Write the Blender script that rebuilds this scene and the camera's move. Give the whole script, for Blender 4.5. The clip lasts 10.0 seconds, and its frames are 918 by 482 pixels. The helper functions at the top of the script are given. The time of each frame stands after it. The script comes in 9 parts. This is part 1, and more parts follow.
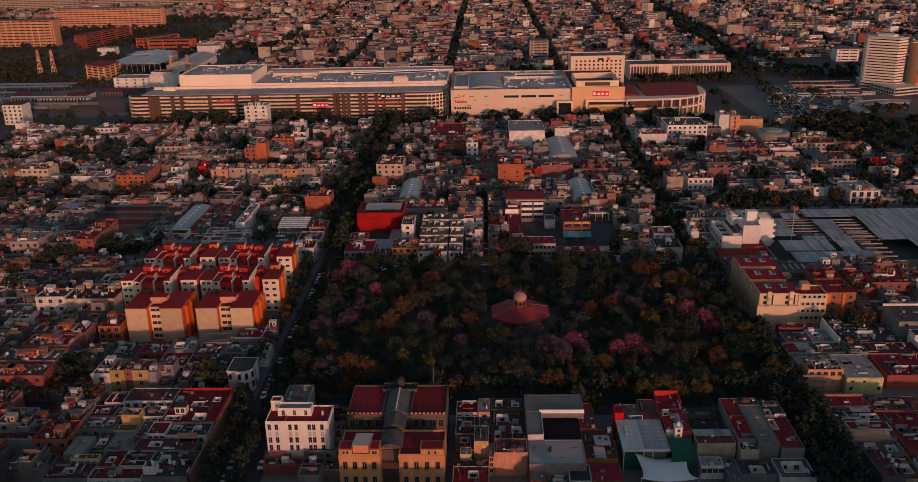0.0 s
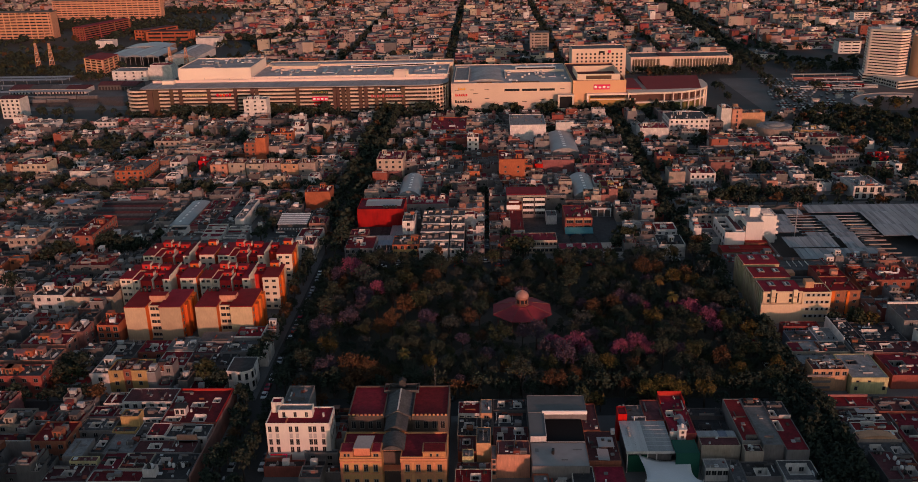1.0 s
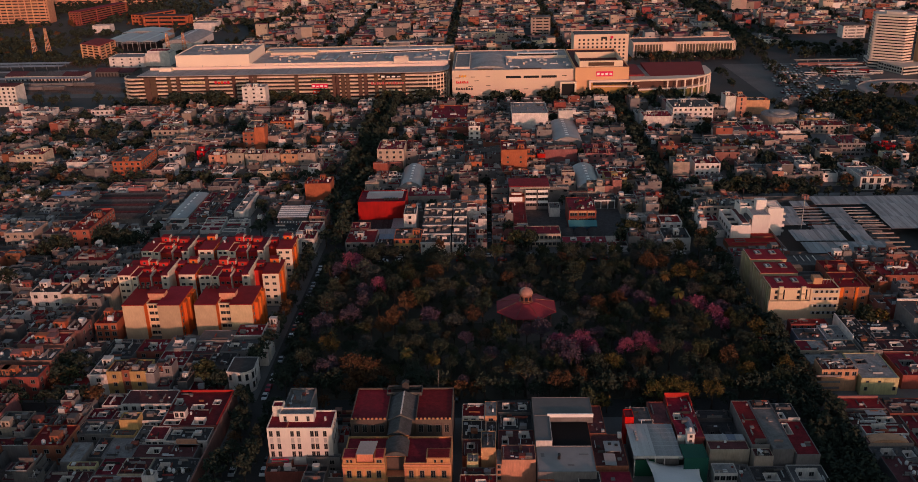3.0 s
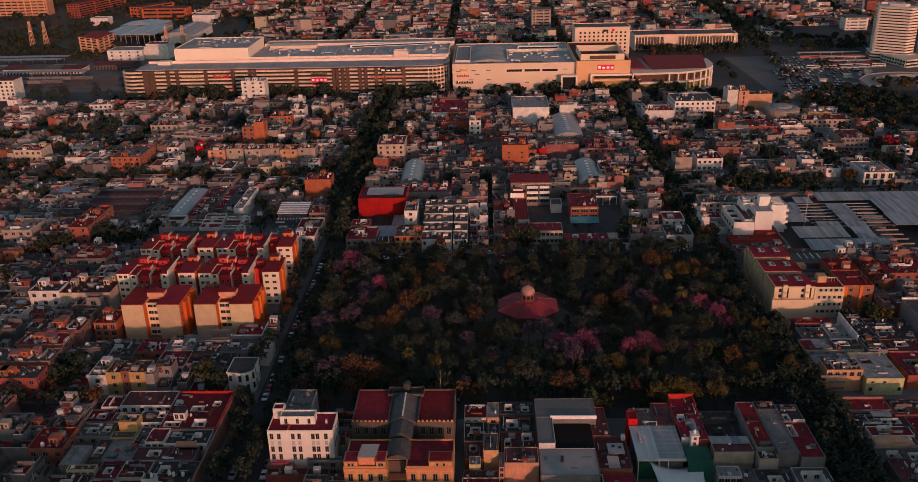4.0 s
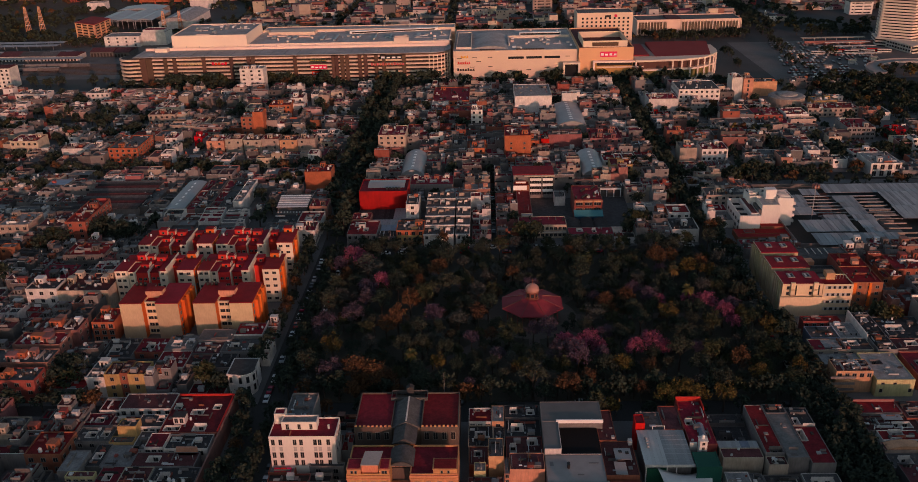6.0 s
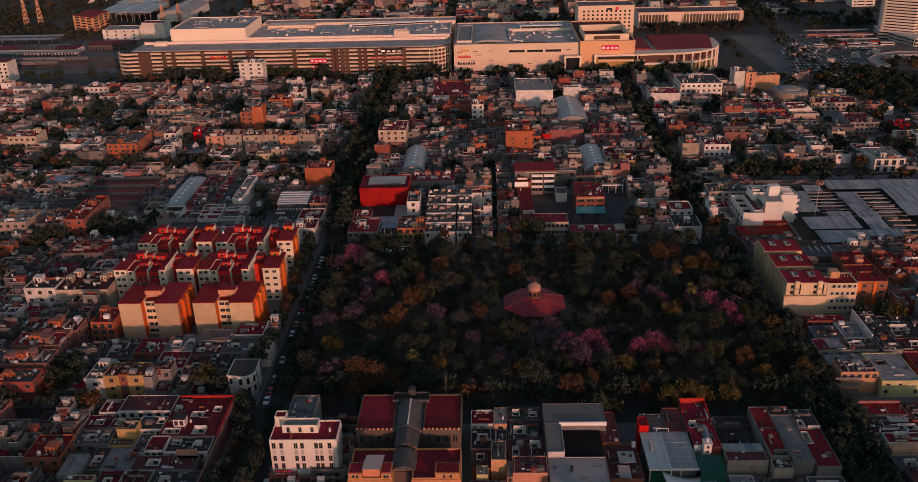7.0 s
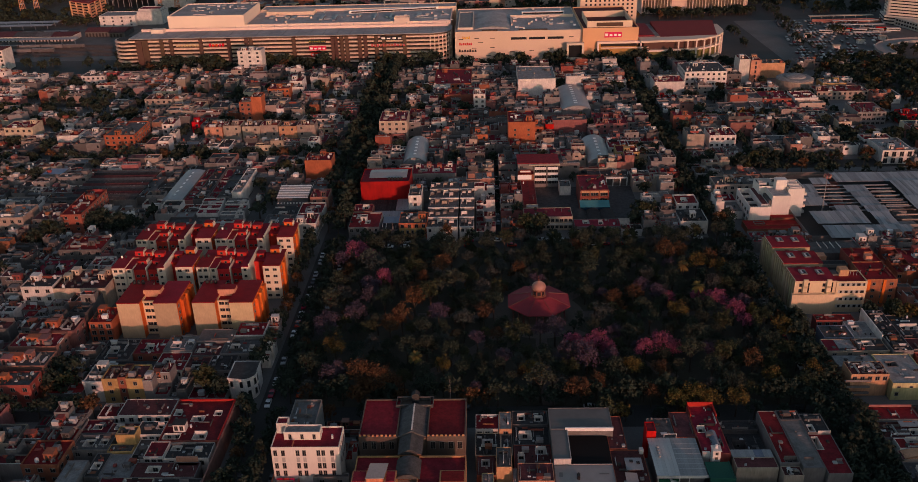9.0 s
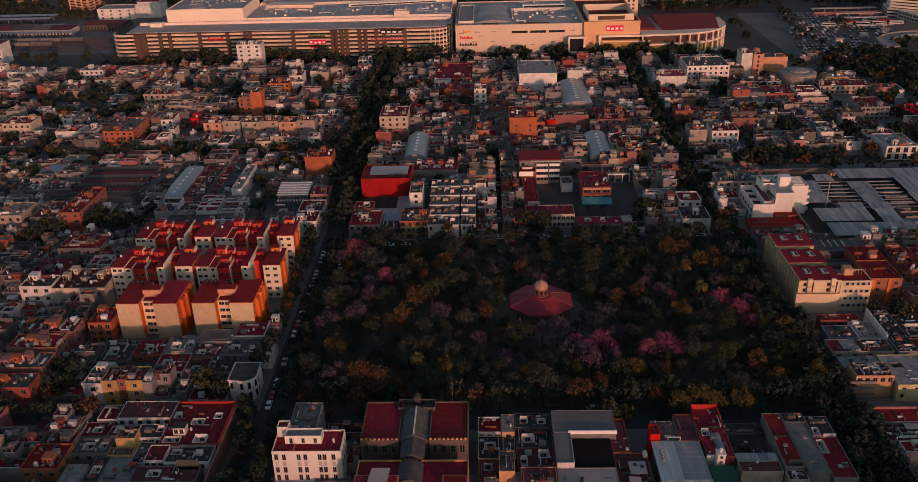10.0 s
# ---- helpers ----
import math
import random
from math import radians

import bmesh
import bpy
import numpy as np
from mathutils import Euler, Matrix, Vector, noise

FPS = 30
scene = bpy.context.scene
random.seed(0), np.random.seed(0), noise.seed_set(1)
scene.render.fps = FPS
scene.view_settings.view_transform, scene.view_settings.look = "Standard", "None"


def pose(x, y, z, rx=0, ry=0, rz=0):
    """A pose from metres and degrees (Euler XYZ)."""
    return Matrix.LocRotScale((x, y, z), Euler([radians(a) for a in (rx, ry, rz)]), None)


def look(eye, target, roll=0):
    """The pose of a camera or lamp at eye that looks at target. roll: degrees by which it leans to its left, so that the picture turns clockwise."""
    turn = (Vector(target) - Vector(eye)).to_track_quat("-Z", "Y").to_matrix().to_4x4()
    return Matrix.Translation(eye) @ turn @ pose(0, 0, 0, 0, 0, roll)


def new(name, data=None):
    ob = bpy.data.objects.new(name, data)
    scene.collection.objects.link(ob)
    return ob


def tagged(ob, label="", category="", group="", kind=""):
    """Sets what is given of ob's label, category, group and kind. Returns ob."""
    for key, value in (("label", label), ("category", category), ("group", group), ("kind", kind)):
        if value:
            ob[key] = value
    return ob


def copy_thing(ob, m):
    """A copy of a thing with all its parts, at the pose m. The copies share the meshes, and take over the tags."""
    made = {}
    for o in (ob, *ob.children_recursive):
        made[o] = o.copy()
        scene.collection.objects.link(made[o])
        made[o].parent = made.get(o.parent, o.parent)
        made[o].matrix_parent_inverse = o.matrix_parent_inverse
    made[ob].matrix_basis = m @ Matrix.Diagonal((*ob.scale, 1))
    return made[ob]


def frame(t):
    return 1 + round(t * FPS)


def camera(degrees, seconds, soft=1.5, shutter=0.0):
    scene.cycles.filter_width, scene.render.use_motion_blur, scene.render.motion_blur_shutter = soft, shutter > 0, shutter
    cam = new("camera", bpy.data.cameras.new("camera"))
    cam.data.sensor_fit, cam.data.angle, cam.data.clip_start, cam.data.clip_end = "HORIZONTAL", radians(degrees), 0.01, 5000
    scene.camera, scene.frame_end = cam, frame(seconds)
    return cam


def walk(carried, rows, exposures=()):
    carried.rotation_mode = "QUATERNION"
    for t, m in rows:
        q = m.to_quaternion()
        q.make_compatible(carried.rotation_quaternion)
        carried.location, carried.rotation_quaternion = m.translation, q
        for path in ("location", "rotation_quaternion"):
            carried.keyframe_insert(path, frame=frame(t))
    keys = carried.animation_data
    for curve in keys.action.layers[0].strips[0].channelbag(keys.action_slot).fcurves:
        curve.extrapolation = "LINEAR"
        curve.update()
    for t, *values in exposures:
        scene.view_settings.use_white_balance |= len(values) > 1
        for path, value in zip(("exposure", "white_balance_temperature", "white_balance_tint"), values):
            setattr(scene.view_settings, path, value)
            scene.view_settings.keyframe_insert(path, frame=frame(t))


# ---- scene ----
# ================= camera =================
cam = camera(55.6, 10.0, soft=0.85)
PATH = [
    (0, (0.000, 0.000, 150.000), (-3.279, 93.903, 115.774), -1.18),
    (0.5, (-0.357, 1.725, 150.800), (-3.625, 95.450, 116.089), -1.20),
    (1, (-0.713, 3.454, 151.602), (-3.970, 96.998, 116.406), -1.22),
    (1.5, (-1.068, 5.186, 152.405), (-4.315, 98.548, 116.724), -1.24),
    (2, (-1.421, 6.923, 153.209), (-4.659, 100.098, 117.045), -1.26),
    (2.5, (-1.773, 8.663, 154.014), (-5.003, 101.650, 117.368), -1.29),
    (3, (-2.123, 10.406, 154.820), (-5.346, 103.203, 117.693), -1.31),
    (3.5, (-2.471, 12.154, 155.627), (-5.688, 104.757, 118.020), -1.33),
    (4, (-2.819, 13.905, 156.436), (-6.030, 106.312, 118.349), -1.36),
    (4.5, (-3.165, 15.660, 157.246), (-6.371, 107.868, 118.680), -1.38),
    (5, (-3.509, 17.419, 158.057), (-6.711, 109.426, 119.013), -1.41),
    (5.5, (-3.852, 19.181, 158.869), (-7.051, 110.985, 119.348), -1.43),
    (6, (-4.194, 20.948, 159.682), (-7.390, 112.545, 119.685), -1.46),
    (6.5, (-4.534, 22.718, 160.496), (-7.728, 114.106, 120.024), -1.48),
    (7, (-4.872, 24.491, 161.312), (-8.066, 115.668, 120.366), -1.51),
    (7.5, (-5.210, 26.269, 162.128), (-8.403, 117.232, 120.709), -1.53),
    (8, (-5.545, 28.050, 162.946), (-8.739, 118.797, 121.055), -1.56),
    (8.5, (-5.880, 29.835, 163.765), (-9.075, 120.363, 121.403), -1.59),
    (9, (-6.213, 31.624, 164.585), (-9.410, 121.930, 121.753), -1.61),
    (9.5, (-6.544, 33.416, 165.406), (-9.744, 123.499, 122.105), -1.64),
    (10, (-6.874, 35.213, 166.229), (-10.078, 125.068, 122.460), -1.67),
]
walk(cam, [(t, look(eye, target, roll)) for t, eye, target, roll in PATH], [(0, -0.1, 7050, 13), (0.6, 0.07, 7050, 13), (1.5, 0.11, 7050, 13), (5, 0.09, 7050, 13), (10, 0.06, 7050, 13)])

# ================= light =================
SUN_AZ, SUN_EL = radians(25), radians(7.4)      # low evening sun behind the camera, off to its right
to_sun = Vector((math.sin(SUN_AZ) * math.cos(SUN_EL), -math.cos(SUN_AZ) * math.cos(SUN_EL), math.sin(SUN_EL)))
world = bpy.data.worlds.new("evening_sky")
scene.world = world
world.use_nodes = True
wn = world.node_tree
sky = wn.nodes.new("ShaderNodeTexSky")
sky.sky_type = "NISHITA"
sky.sun_disc = False
sky.sun_elevation = SUN_EL
sky.sun_rotation = math.pi - SUN_AZ
sky.altitude = 2240
sky.dust_density, sky.ozone_density = 3.3, 0.6
wn.nodes["Background"].inputs["Strength"].default_value = 0.135
wn.links.new(sky.outputs["Color"], wn.nodes["Background"].inputs["Color"])
sun_data = bpy.data.lights.new("sun", "SUN")
sun_data.energy, sun_data.angle, sun_data.color = 2.2, radians(0.6), (1.0, 0.445, 0.345)
sun = new("sun", sun_data)
sun.matrix_world = look(to_sun * 900, (0, 0, 0))

# ================= materials =================
def ramp_node(nt, colours, constant=True):
    r = nt.nodes.new("ShaderNodeValToRGB")
    r.color_ramp.interpolation = "CONSTANT" if constant else "LINEAR"
    el = r.color_ramp.elements
    while len(el) < len(colours):
        el.new(0.5)
    for k, c in enumerate(colours):
        el[k].position = k / len(colours) if constant else k / max(1, len(colours) - 1)
        el[k].color = (*c, 1)
    return r


def surface(name, colour, rough=0.85, var=0.3, stain=0.12, grain=2.5, bump=0.25, rnd=0.12, hue=0.02, metal=0.0, spec=0.3,
            streak=0.0, island=None, by="object"):
    """A weathered surface: base colour, stains, grain and relief; each thing (or island) differs a little."""
    m = bpy.data.materials.new(name)
    m.use_nodes = True
    nt = m.node_tree
    nd, ln = nt.nodes, nt.links
    bsdf = nd["Principled BSDF"]
    geo = nd.new("ShaderNodeNewGeometry")
    if by == "island":
        who = geo.outputs["Random Per Island"]
    else:
        who = nd.new("ShaderNodeObjectInfo").outputs["Random"]
    big = nd.new("ShaderNodeTexNoise")
    big.inputs["Scale"].default_value, big.inputs["Detail"].default_value = stain, 5
    ln.new(geo.outputs["Position"], big.inputs["Vector"])
    fine = nd.new("ShaderNodeTexNoise")
    fine.inputs["Scale"].default_value, fine.inputs["Detail"].default_value = grain, 4
    if streak:
        mp = nd.new("ShaderNodeMapping")
        mp.inputs["Scale"].default_value = (1, 1, streak)
        ln.new(geo.outputs["Position"], mp.inputs["Vector"])
        ln.new(mp.outputs["Vector"], fine.inputs["Vector"])
    else:
        ln.new(geo.outputs["Position"], fine.inputs["Vector"])

    def maths(op, a, b):
        n = nd.new("ShaderNodeMath")
        n.operation = op
        for k, v in enumerate((a, b)):
            if isinstance(v, (int, float)):
                n.inputs[k].default_value = v
            else:
                ln.new(v, n.inputs[k])
        return n.outputs[0]

    v1 = maths("MULTIPLY_ADD", big.outputs["Fac"], var * 2)
    v1.node.inputs[2].default_value = 1 - var
    v2 = maths("MULTIPLY_ADD", fine.outputs["Fac"], var * 1.6)
    v2.node.inputs[2].default_value = 1 - var * 0.8
    val = maths("MULTIPLY", v1, v2)
    r1 = maths("MULTIPLY_ADD", who, rnd * 2)
    r1.node.inputs[2].default_value = 1 - rnd
    val = maths("MULTIPLY", val, r1)
    hsv = nd.new("ShaderNodeHueSaturation")
    other = maths("FRACT", maths("MULTIPLY", who, 7.31), 0)
    h = maths("MULTIPLY_ADD", other, hue * 2)
    h.node.inputs[2].default_value = 0.5 - hue
    ln.new(h, hsv.inputs["Hue"])
    ln.new(val, hsv.inputs["Value"])
    if island:
        pick = nd.new("ShaderNodeMath")
        pick.operation = "FRACT"
        ln.new(maths("MULTIPLY", who, 13.7), pick.inputs[0])
        rp = ramp_node(nt, island)
        ln.new(pick.outputs[0], rp.inputs["Fac"])
        ln.new(rp.outputs["Color"], hsv.inputs["Color"])
    else:
        hsv.inputs["Color"].default_value = (*colour, 1)
    ln.new(hsv.outputs["Color"], bsdf.inputs["Base Color"])
    bsdf.inputs["Roughness"].default_value = rough
    bsdf.inputs["Metallic"].default_value = metal
    bsdf.inputs["Specular IOR Level"].default_value = spec
    if bump:
        bp = nd.new("ShaderNodeBump")
        bp.inputs["Strength"].default_value, bp.inputs["Distance"].default_value = bump, 0.05
        ln.new(fine.outputs["Fac"], bp.inputs["Height"])
        ln.new(bp.outputs["Normal"], bsdf.inputs["Normal"])
    return m


C_CREAM, C_WHITE, C_GREY = (0.46, 0.37, 0.28), (0.60, 0.55, 0.51), (0.20, 0.182, 0.176)
C_PINK, C_ORANGE, C_OCHRE = (0.29, 0.125, 0.105), (0.38, 0.105, 0.05), (0.40, 0.255, 0.105)
C_BRICK, C_RED, C_SAND = (0.26, 0.075, 0.05), (0.50, 0.006, 0.004), (0.34, 0.27, 0.22)
C_DIM = (0.105, 0.095, 0.093)
C_MUTE, C_ROSE, C_BEIGE = (0.34, 0.17, 0.12), (0.33, 0.22, 0.20), (0.35, 0.28, 0.24)
C_RROOF, C_DROOF, C_MROOF, C_LROOF, C_BROOF = (0.20, 0.013, 0.022), (0.042, 0.040, 0.041), (0.092, 0.088, 0.088), (0.22, 0.212, 0.208), (0.10, 0.032, 0.034)

WALLS = {n: surface("wall_" + n, c, streak=0.25, var=0.42, stain=0.3, hue=0.004 if n in ("red", "orange", "ochre") else 0.015) for n, c in dict(cream=C_CREAM, white=C_WHITE, grey=C_GREY, pink=C_PINK, orange=C_ORANGE,
         ochre=C_OCHRE, brick=C_BRICK, red=C_RED, sand=C_SAND, dim=C_DIM, peach=(0.54, 0.28, 0.165), lemon=(0.52, 0.46, 0.24), ash=(0.17, 0.155, 0.15), blue=(0.16, 0.19, 0.24)).items()}
ROOFS = {n: surface("roof_" + n, c, var=0.62, stain=0.55, grain=1.7, rough=0.85, hue=0.008, rnd=0.22, spec=0.2) for n, c in dict(red=C_RROOF, dark=C_DROOF, mid=C_MROOF,
         light=C_LROOF, brown=C_BROOF).items()}
ROOFS["pale"] = surface("roof_pale_concrete", (0.36, 0.35, 0.345), var=0.5, stain=0.3, grain=1.2, hue=0.005, spec=0.2)
ROOFS["silver"] = surface("roof_grey_felt", (0.15, 0.146, 0.143), var=0.5, stain=0.4, grain=1.4, hue=0.005, spec=0.2)
ROOFS["maroon"] = surface("roof_maroon", (0.125, 0.011, 0.019), var=0.6, stain=0.5, grain=1.7, hue=0.005, rnd=0.2, spec=0.2)
ROOFS["blue"] = surface("roof_blue_sheet", (0.15, 0.21, 0.28), var=0.4, rough=0.5)
M_MANYWALL = surface("mixed_walls", C_CREAM, streak=0.25, by="island", rnd=0.3,
                     island=[C_CREAM, C_GREY, C_DIM, C_ROSE, C_DIM, C_GREY, C_BRICK, C_SAND, C_WHITE, C_WHITE, C_GREY, C_DIM, C_PINK, C_BEIGE, C_DIM])
M_MANYROOF = surface("mixed_roofs", C_MROOF, var=0.4, by="island", rnd=0.3,
                     island=[C_RROOF, C_MROOF, C_DROOF, C_RROOF, C_LROOF, C_BROOF, C_MROOF, C_DROOF, C_RROOF, C_MROOF])
M_LOWWALL = surface("shed_walls", C_GREY, streak=0.25, by="island", rnd=0.3, island=[C_GREY, C_DIM, C_SAND, C_GREY, C_PINK, C_DIM, C_WHITE, C_GREY])
M_GREYROOF = surface("shed_roofs", C_MROOF, var=0.4, by="island", rnd=0.3, island=[C_MROOF, C_DROOF, C_LROOF, C_MROOF, C_RROOF, C_DROOF, C_LROOF, C_BROOF])
M_FARWALL = surface("far_walls", C_CREAM, streak=0.25, by="island", rnd=0.3,
                    island=[C_BEIGE, C_CREAM, C_WHITE, C_PINK, C_CREAM, C_GREY, C_SAND, C_BRICK, C_MUTE, C_ROSE, C_SAND, C_BEIGE, C_GREY, C_ROSE])
M_GLASS = surface("window_glass", (0.02, 0.022, 0.025), rough=0.12, var=0.1, bump=0, spec=0.6)
M_FRAME = surface("window_frame", (0.20, 0.19, 0.18), rough=0.5, bump=0)
M_ASPHALT = surface("asphalt", (0.047, 0.046, 0.045), var=0.35, stain=0.05, grain=1.5)
M_PAVE = surface("pavement", (0.15, 0.145, 0.14), var=0.35, stain=0.1)
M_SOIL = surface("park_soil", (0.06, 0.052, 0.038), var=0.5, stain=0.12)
M_PATH = surface("park_path", (0.13, 0.10, 0.085), var=0.3)
M_BARK = surface("bark", (0.06, 0.045, 0.035), var=0.4)
M_BLACK = surface("black_plastic", (0.02, 0.02, 0.02), rough=0.5, bump=0)
M_WHITEPL = surface("white_plastic", (0.6, 0.6, 0.6), rough=0.5, bump=0)
M_METALROOF = surface("metal_sheet", (0.31, 0.31, 0.31), rough=0.45, var=0.25, metal=0.3)
M_STEEL = surface("galvanised_steel", (0.35, 0.35, 0.35), rough=0.5, metal=0.6)


def leaves(name, a, b):
    m = surface(name, a, rough=0.9, var=0.3, stain=0.35, grain=1.4, bump=0, rnd=0.2, hue=0.012, by="island", spec=0.1)
    nt = m.node_tree
    info = nt.nodes.new("ShaderNodeObjectInfo")
    mix = nt.nodes.new("ShaderNodeMix")
    mix.data_type = "RGBA"
    mix.inputs["A"].default_value, mix.inputs["B"].default_value = (*a, 1), (*b, 1)
    nt.links.new(info.outputs["Random"], mix.inputs["Factor"])
    hsv = [n for n in nt.nodes if n.type == "HUE_SAT"][0]
    nt.links.new(mix.outputs["Result"], hsv.inputs["Color"])
    return m


LEAF = {"green": leaves("leaves_green", (0.027, 0.041, 0.030), (0.044, 0.050, 0.036)),
        "olive": leaves("leaves_olive", (0.050, 0.054, 0.026), (0.038, 0.046, 0.027)),
        "grey": leaves("leaves_grey_green", (0.050, 0.060, 0.054), (0.062, 0.062, 0.058)),
        "yellow": leaves("leaves_yellow", (0.098, 0.080, 0.026), (0.105, 0.068, 0.024)),
        "rust": leaves("leaves_rust", (0.098, 0.052, 0.026), (0.085, 0.045, 0.028)),
        "pink": leaves("blossom_pink", (0.25, 0.066, 0.115), (0.20, 0.058, 0.10)),
        "mauve": leaves("blossom_mauve", (0.085, 0.056, 0.082), (0.072, 0.056, 0.070)),
        "palm": leaves("palm_fronds", (0.11, 0.090, 0.03), (0.13, 0.08, 0.03))}

# ================= building tools =================
class MB:
    """Collects boxes, prisms and rounds for one mesh."""
    def __init__(self):
        self.v, self.f, self.m = [], [], []

    def add(self, pts, faces, mi=0):
        n = len(self.v)
        self.v += [tuple(p) for p in pts]
        self.f += [tuple(n + i for i in fc) for fc in faces]
        self.m += [mi] * len(faces)
        return self

    def box(self, x0, y0, z0, x1, y1, z1, mi=0):
        return self.add([(x0, y0, z0), (x1, y0, z0), (x1, y1, z0), (x0, y1, z0), (x0, y0, z1), (x1, y0, z1), (x1, y1, z1), (x0, y1, z1)],
                        [(0, 3, 2, 1), (4, 5, 6, 7), (0, 1, 5, 4), (1, 2, 6, 5), (2, 3, 7, 6), (3, 0, 4, 7)], mi)

    def shell(self, x0, y0, z0, x1, y1, z1, lip=0.5, th=0.2, mi=0):
        """Walls up to z1 + lip with a parapet round a roof at z1."""
        o = [(x0, y0), (x1, y0), (x1, y1), (x0, y1)]
        i = [(x0 + th, y0 + th), (x1 - th, y0 + th), (x1 - th, y1 - th), (x0 + th, y1 - th)]
        pts = [(*p, z0) for p in o] + [(*p, z1 + lip) for p in o] + [(*p, z1 + lip) for p in i] + [(*p, z1 - 0.1) for p in i]
        fs = []
        for k in range(4):
            j = (k + 1) % 4
            fs += [(k, j, 4 + j, 4 + k), (4 + k, 4 + j, 8 + j, 8 + k), (8 + k, 8 + j, 12 + j, 12 + k)]
        return self.add(pts, fs, mi)

    def prism(self, ring, z0, z1, mi=0):
        n = len(ring)
        pts = [(x, y, z0) for x, y in ring] + [(x, y, z1) for x, y in ring]
        return self.add(pts, [tuple(range(n))[::-1], tuple(range(n, 2 * n))] + [(k, (k + 1) % n, n + (k + 1) % n, n + k) for k in range(n)], mi)

    def cone(self, cx, cy, z0, z1, r0, r1, n=8, mi=0, cap=True, tip=(0, 0)):
        a = [(math.cos(2 * math.pi * k / n), math.sin(2 * math.pi * k / n)) for k in range(n)]
        pts = [(cx + r0 * c, cy + r0 * s, z0) for c, s in a] + [(cx + tip[0] + r1 * c, cy + tip[1] + r1 * s, z1) for c, s in a]
        fs = [(k, (k + 1) % n, n + (k + 1) % n, n + k) for k in range(n)]
        if cap:
            fs += [tuple(range(n))[::-1], tuple(range(n, 2 * n))]
        return self.add(pts, fs, mi)

    def lathe(self, cx, cy, prof, n=16, mi=0):
        pts = [(cx + r * math.cos(2 * math.pi * k / n), cy + r * math.sin(2 * math.pi * k / n), z) for r, z in prof for k in range(n)]
        fs = [(j * n + k, j * n + (k + 1) % n, (j + 1) * n + (k + 1) % n, (j + 1) * n + k) for j in range(len(prof) - 1) for k in range(n)]
        fs += [tuple(range(n))[::-1], tuple(range((len(prof) - 1) * n, len(prof) * n))]
        return self.add(pts, fs, mi)

    def vault(self, x0, y0, x1, y1, z0, rise, n=10, mi=0, th=0.15):
        """A barrel roof along y."""
        pts, fs = [], []
        for k in range(n + 1):
            u = k / n
            x, z = x0 + (x1 - x0) * u, z0 + rise * math.sin(math.pi * u) ** 0.8
            pts += [(x, y0, z), (x, y1, z), (x, y0, z - th), (x, y1, z - th)]
        for k in range(n):
            a, b = 4 * k, 4 * k + 4
            fs += [(a, b, b + 1, a + 1), (a + 2, a + 3, b + 3, b + 2), (a, a + 2, b + 2, b), (a + 1, b + 1, b + 3, a + 3)]
        # end walls
        for o in (0, 1):
            base = [4 * k + o for k in range(n + 1)]
            fs.append(tuple(base) if o == 1 else tuple(base[::-1]))
        return self.add(pts, fs, mi)

    def gable(self, x0, y0, x1, y1, z0, rise, along="y", over=0.0, mi=0):
        if along == "y":
            xm = (x0 + x1) / 2
            pts = [(x0, y0, z0), (x1, y0, z0), (xm, y0, z0 + rise), (x0, y1, z0), (x1, y1, z0), (xm, y1, z0 + rise)]
        else:
            ym = (y0 + y1) / 2
            pts = [(x0, y1, z0), (x0, y0, z0), (x0, ym, z0 + rise), (x1, y1, z0), (x1, y0, z0), (x1, ym, z0 + rise)]
        return self.add(pts, [(0, 1, 2), (5, 4, 3), (0, 3, 4, 1), (1, 4, 5, 2), (2, 5, 3, 0)], mi)

    def mesh(self, name, mats, org=(0, 0, 0), smooth=False):
        me = bpy.data.meshes.new(name)
        ox, oy, oz = org
        me.from_pydata([(x - ox, y - oy, z - oz) for x, y, z in self.v], [], self.f)
        for m in (mats if isinstance(mats, (list, tuple)) else [mats]):
            me.materials.append(m)
        if isinstance(mats, (list, tuple)):
            me.polygons.foreach_set("material_index", self.m)
        if smooth:
            me.polygons.foreach_set("use_smooth", [True] * len(me.polygons))
        me.update()
        return me


BASE = {}


def thing(name, x, y, z=0.0, label="", category="", group="", kind=""):
    ob = new(name)
    ob.empty_display_size = 1
    ob.location = (x, y, z)
    BASE[ob.name] = (x, y, z)
    return tagged(ob, label, category, group, kind)


def part(name, mb, material, parent, label="", smooth=False):
    org = BASE[parent.name]
    ob = new(name, mb.mesh(name, material, org, smooth))
    ob.parent = parent
    BASE[ob.name] = org
    return tagged(ob, label)


def single(name, mb, material, label="", category="", group="", kind="", org=(0, 0, 0), smooth=False):
    ob = new(name, mb.mesh(name, material, org, smooth))
    ob.location = org
    return tagged(ob, label, category, group, kind)


def swell(ring, k):
    cx, cy = sum(p[0] for p in ring) / len(ring), sum(p[1] for p in ring) / len(ring)
    return [(cx + (x - cx) * k, cy + (y - cy) * k) for x, y in ring]


WIN = {}


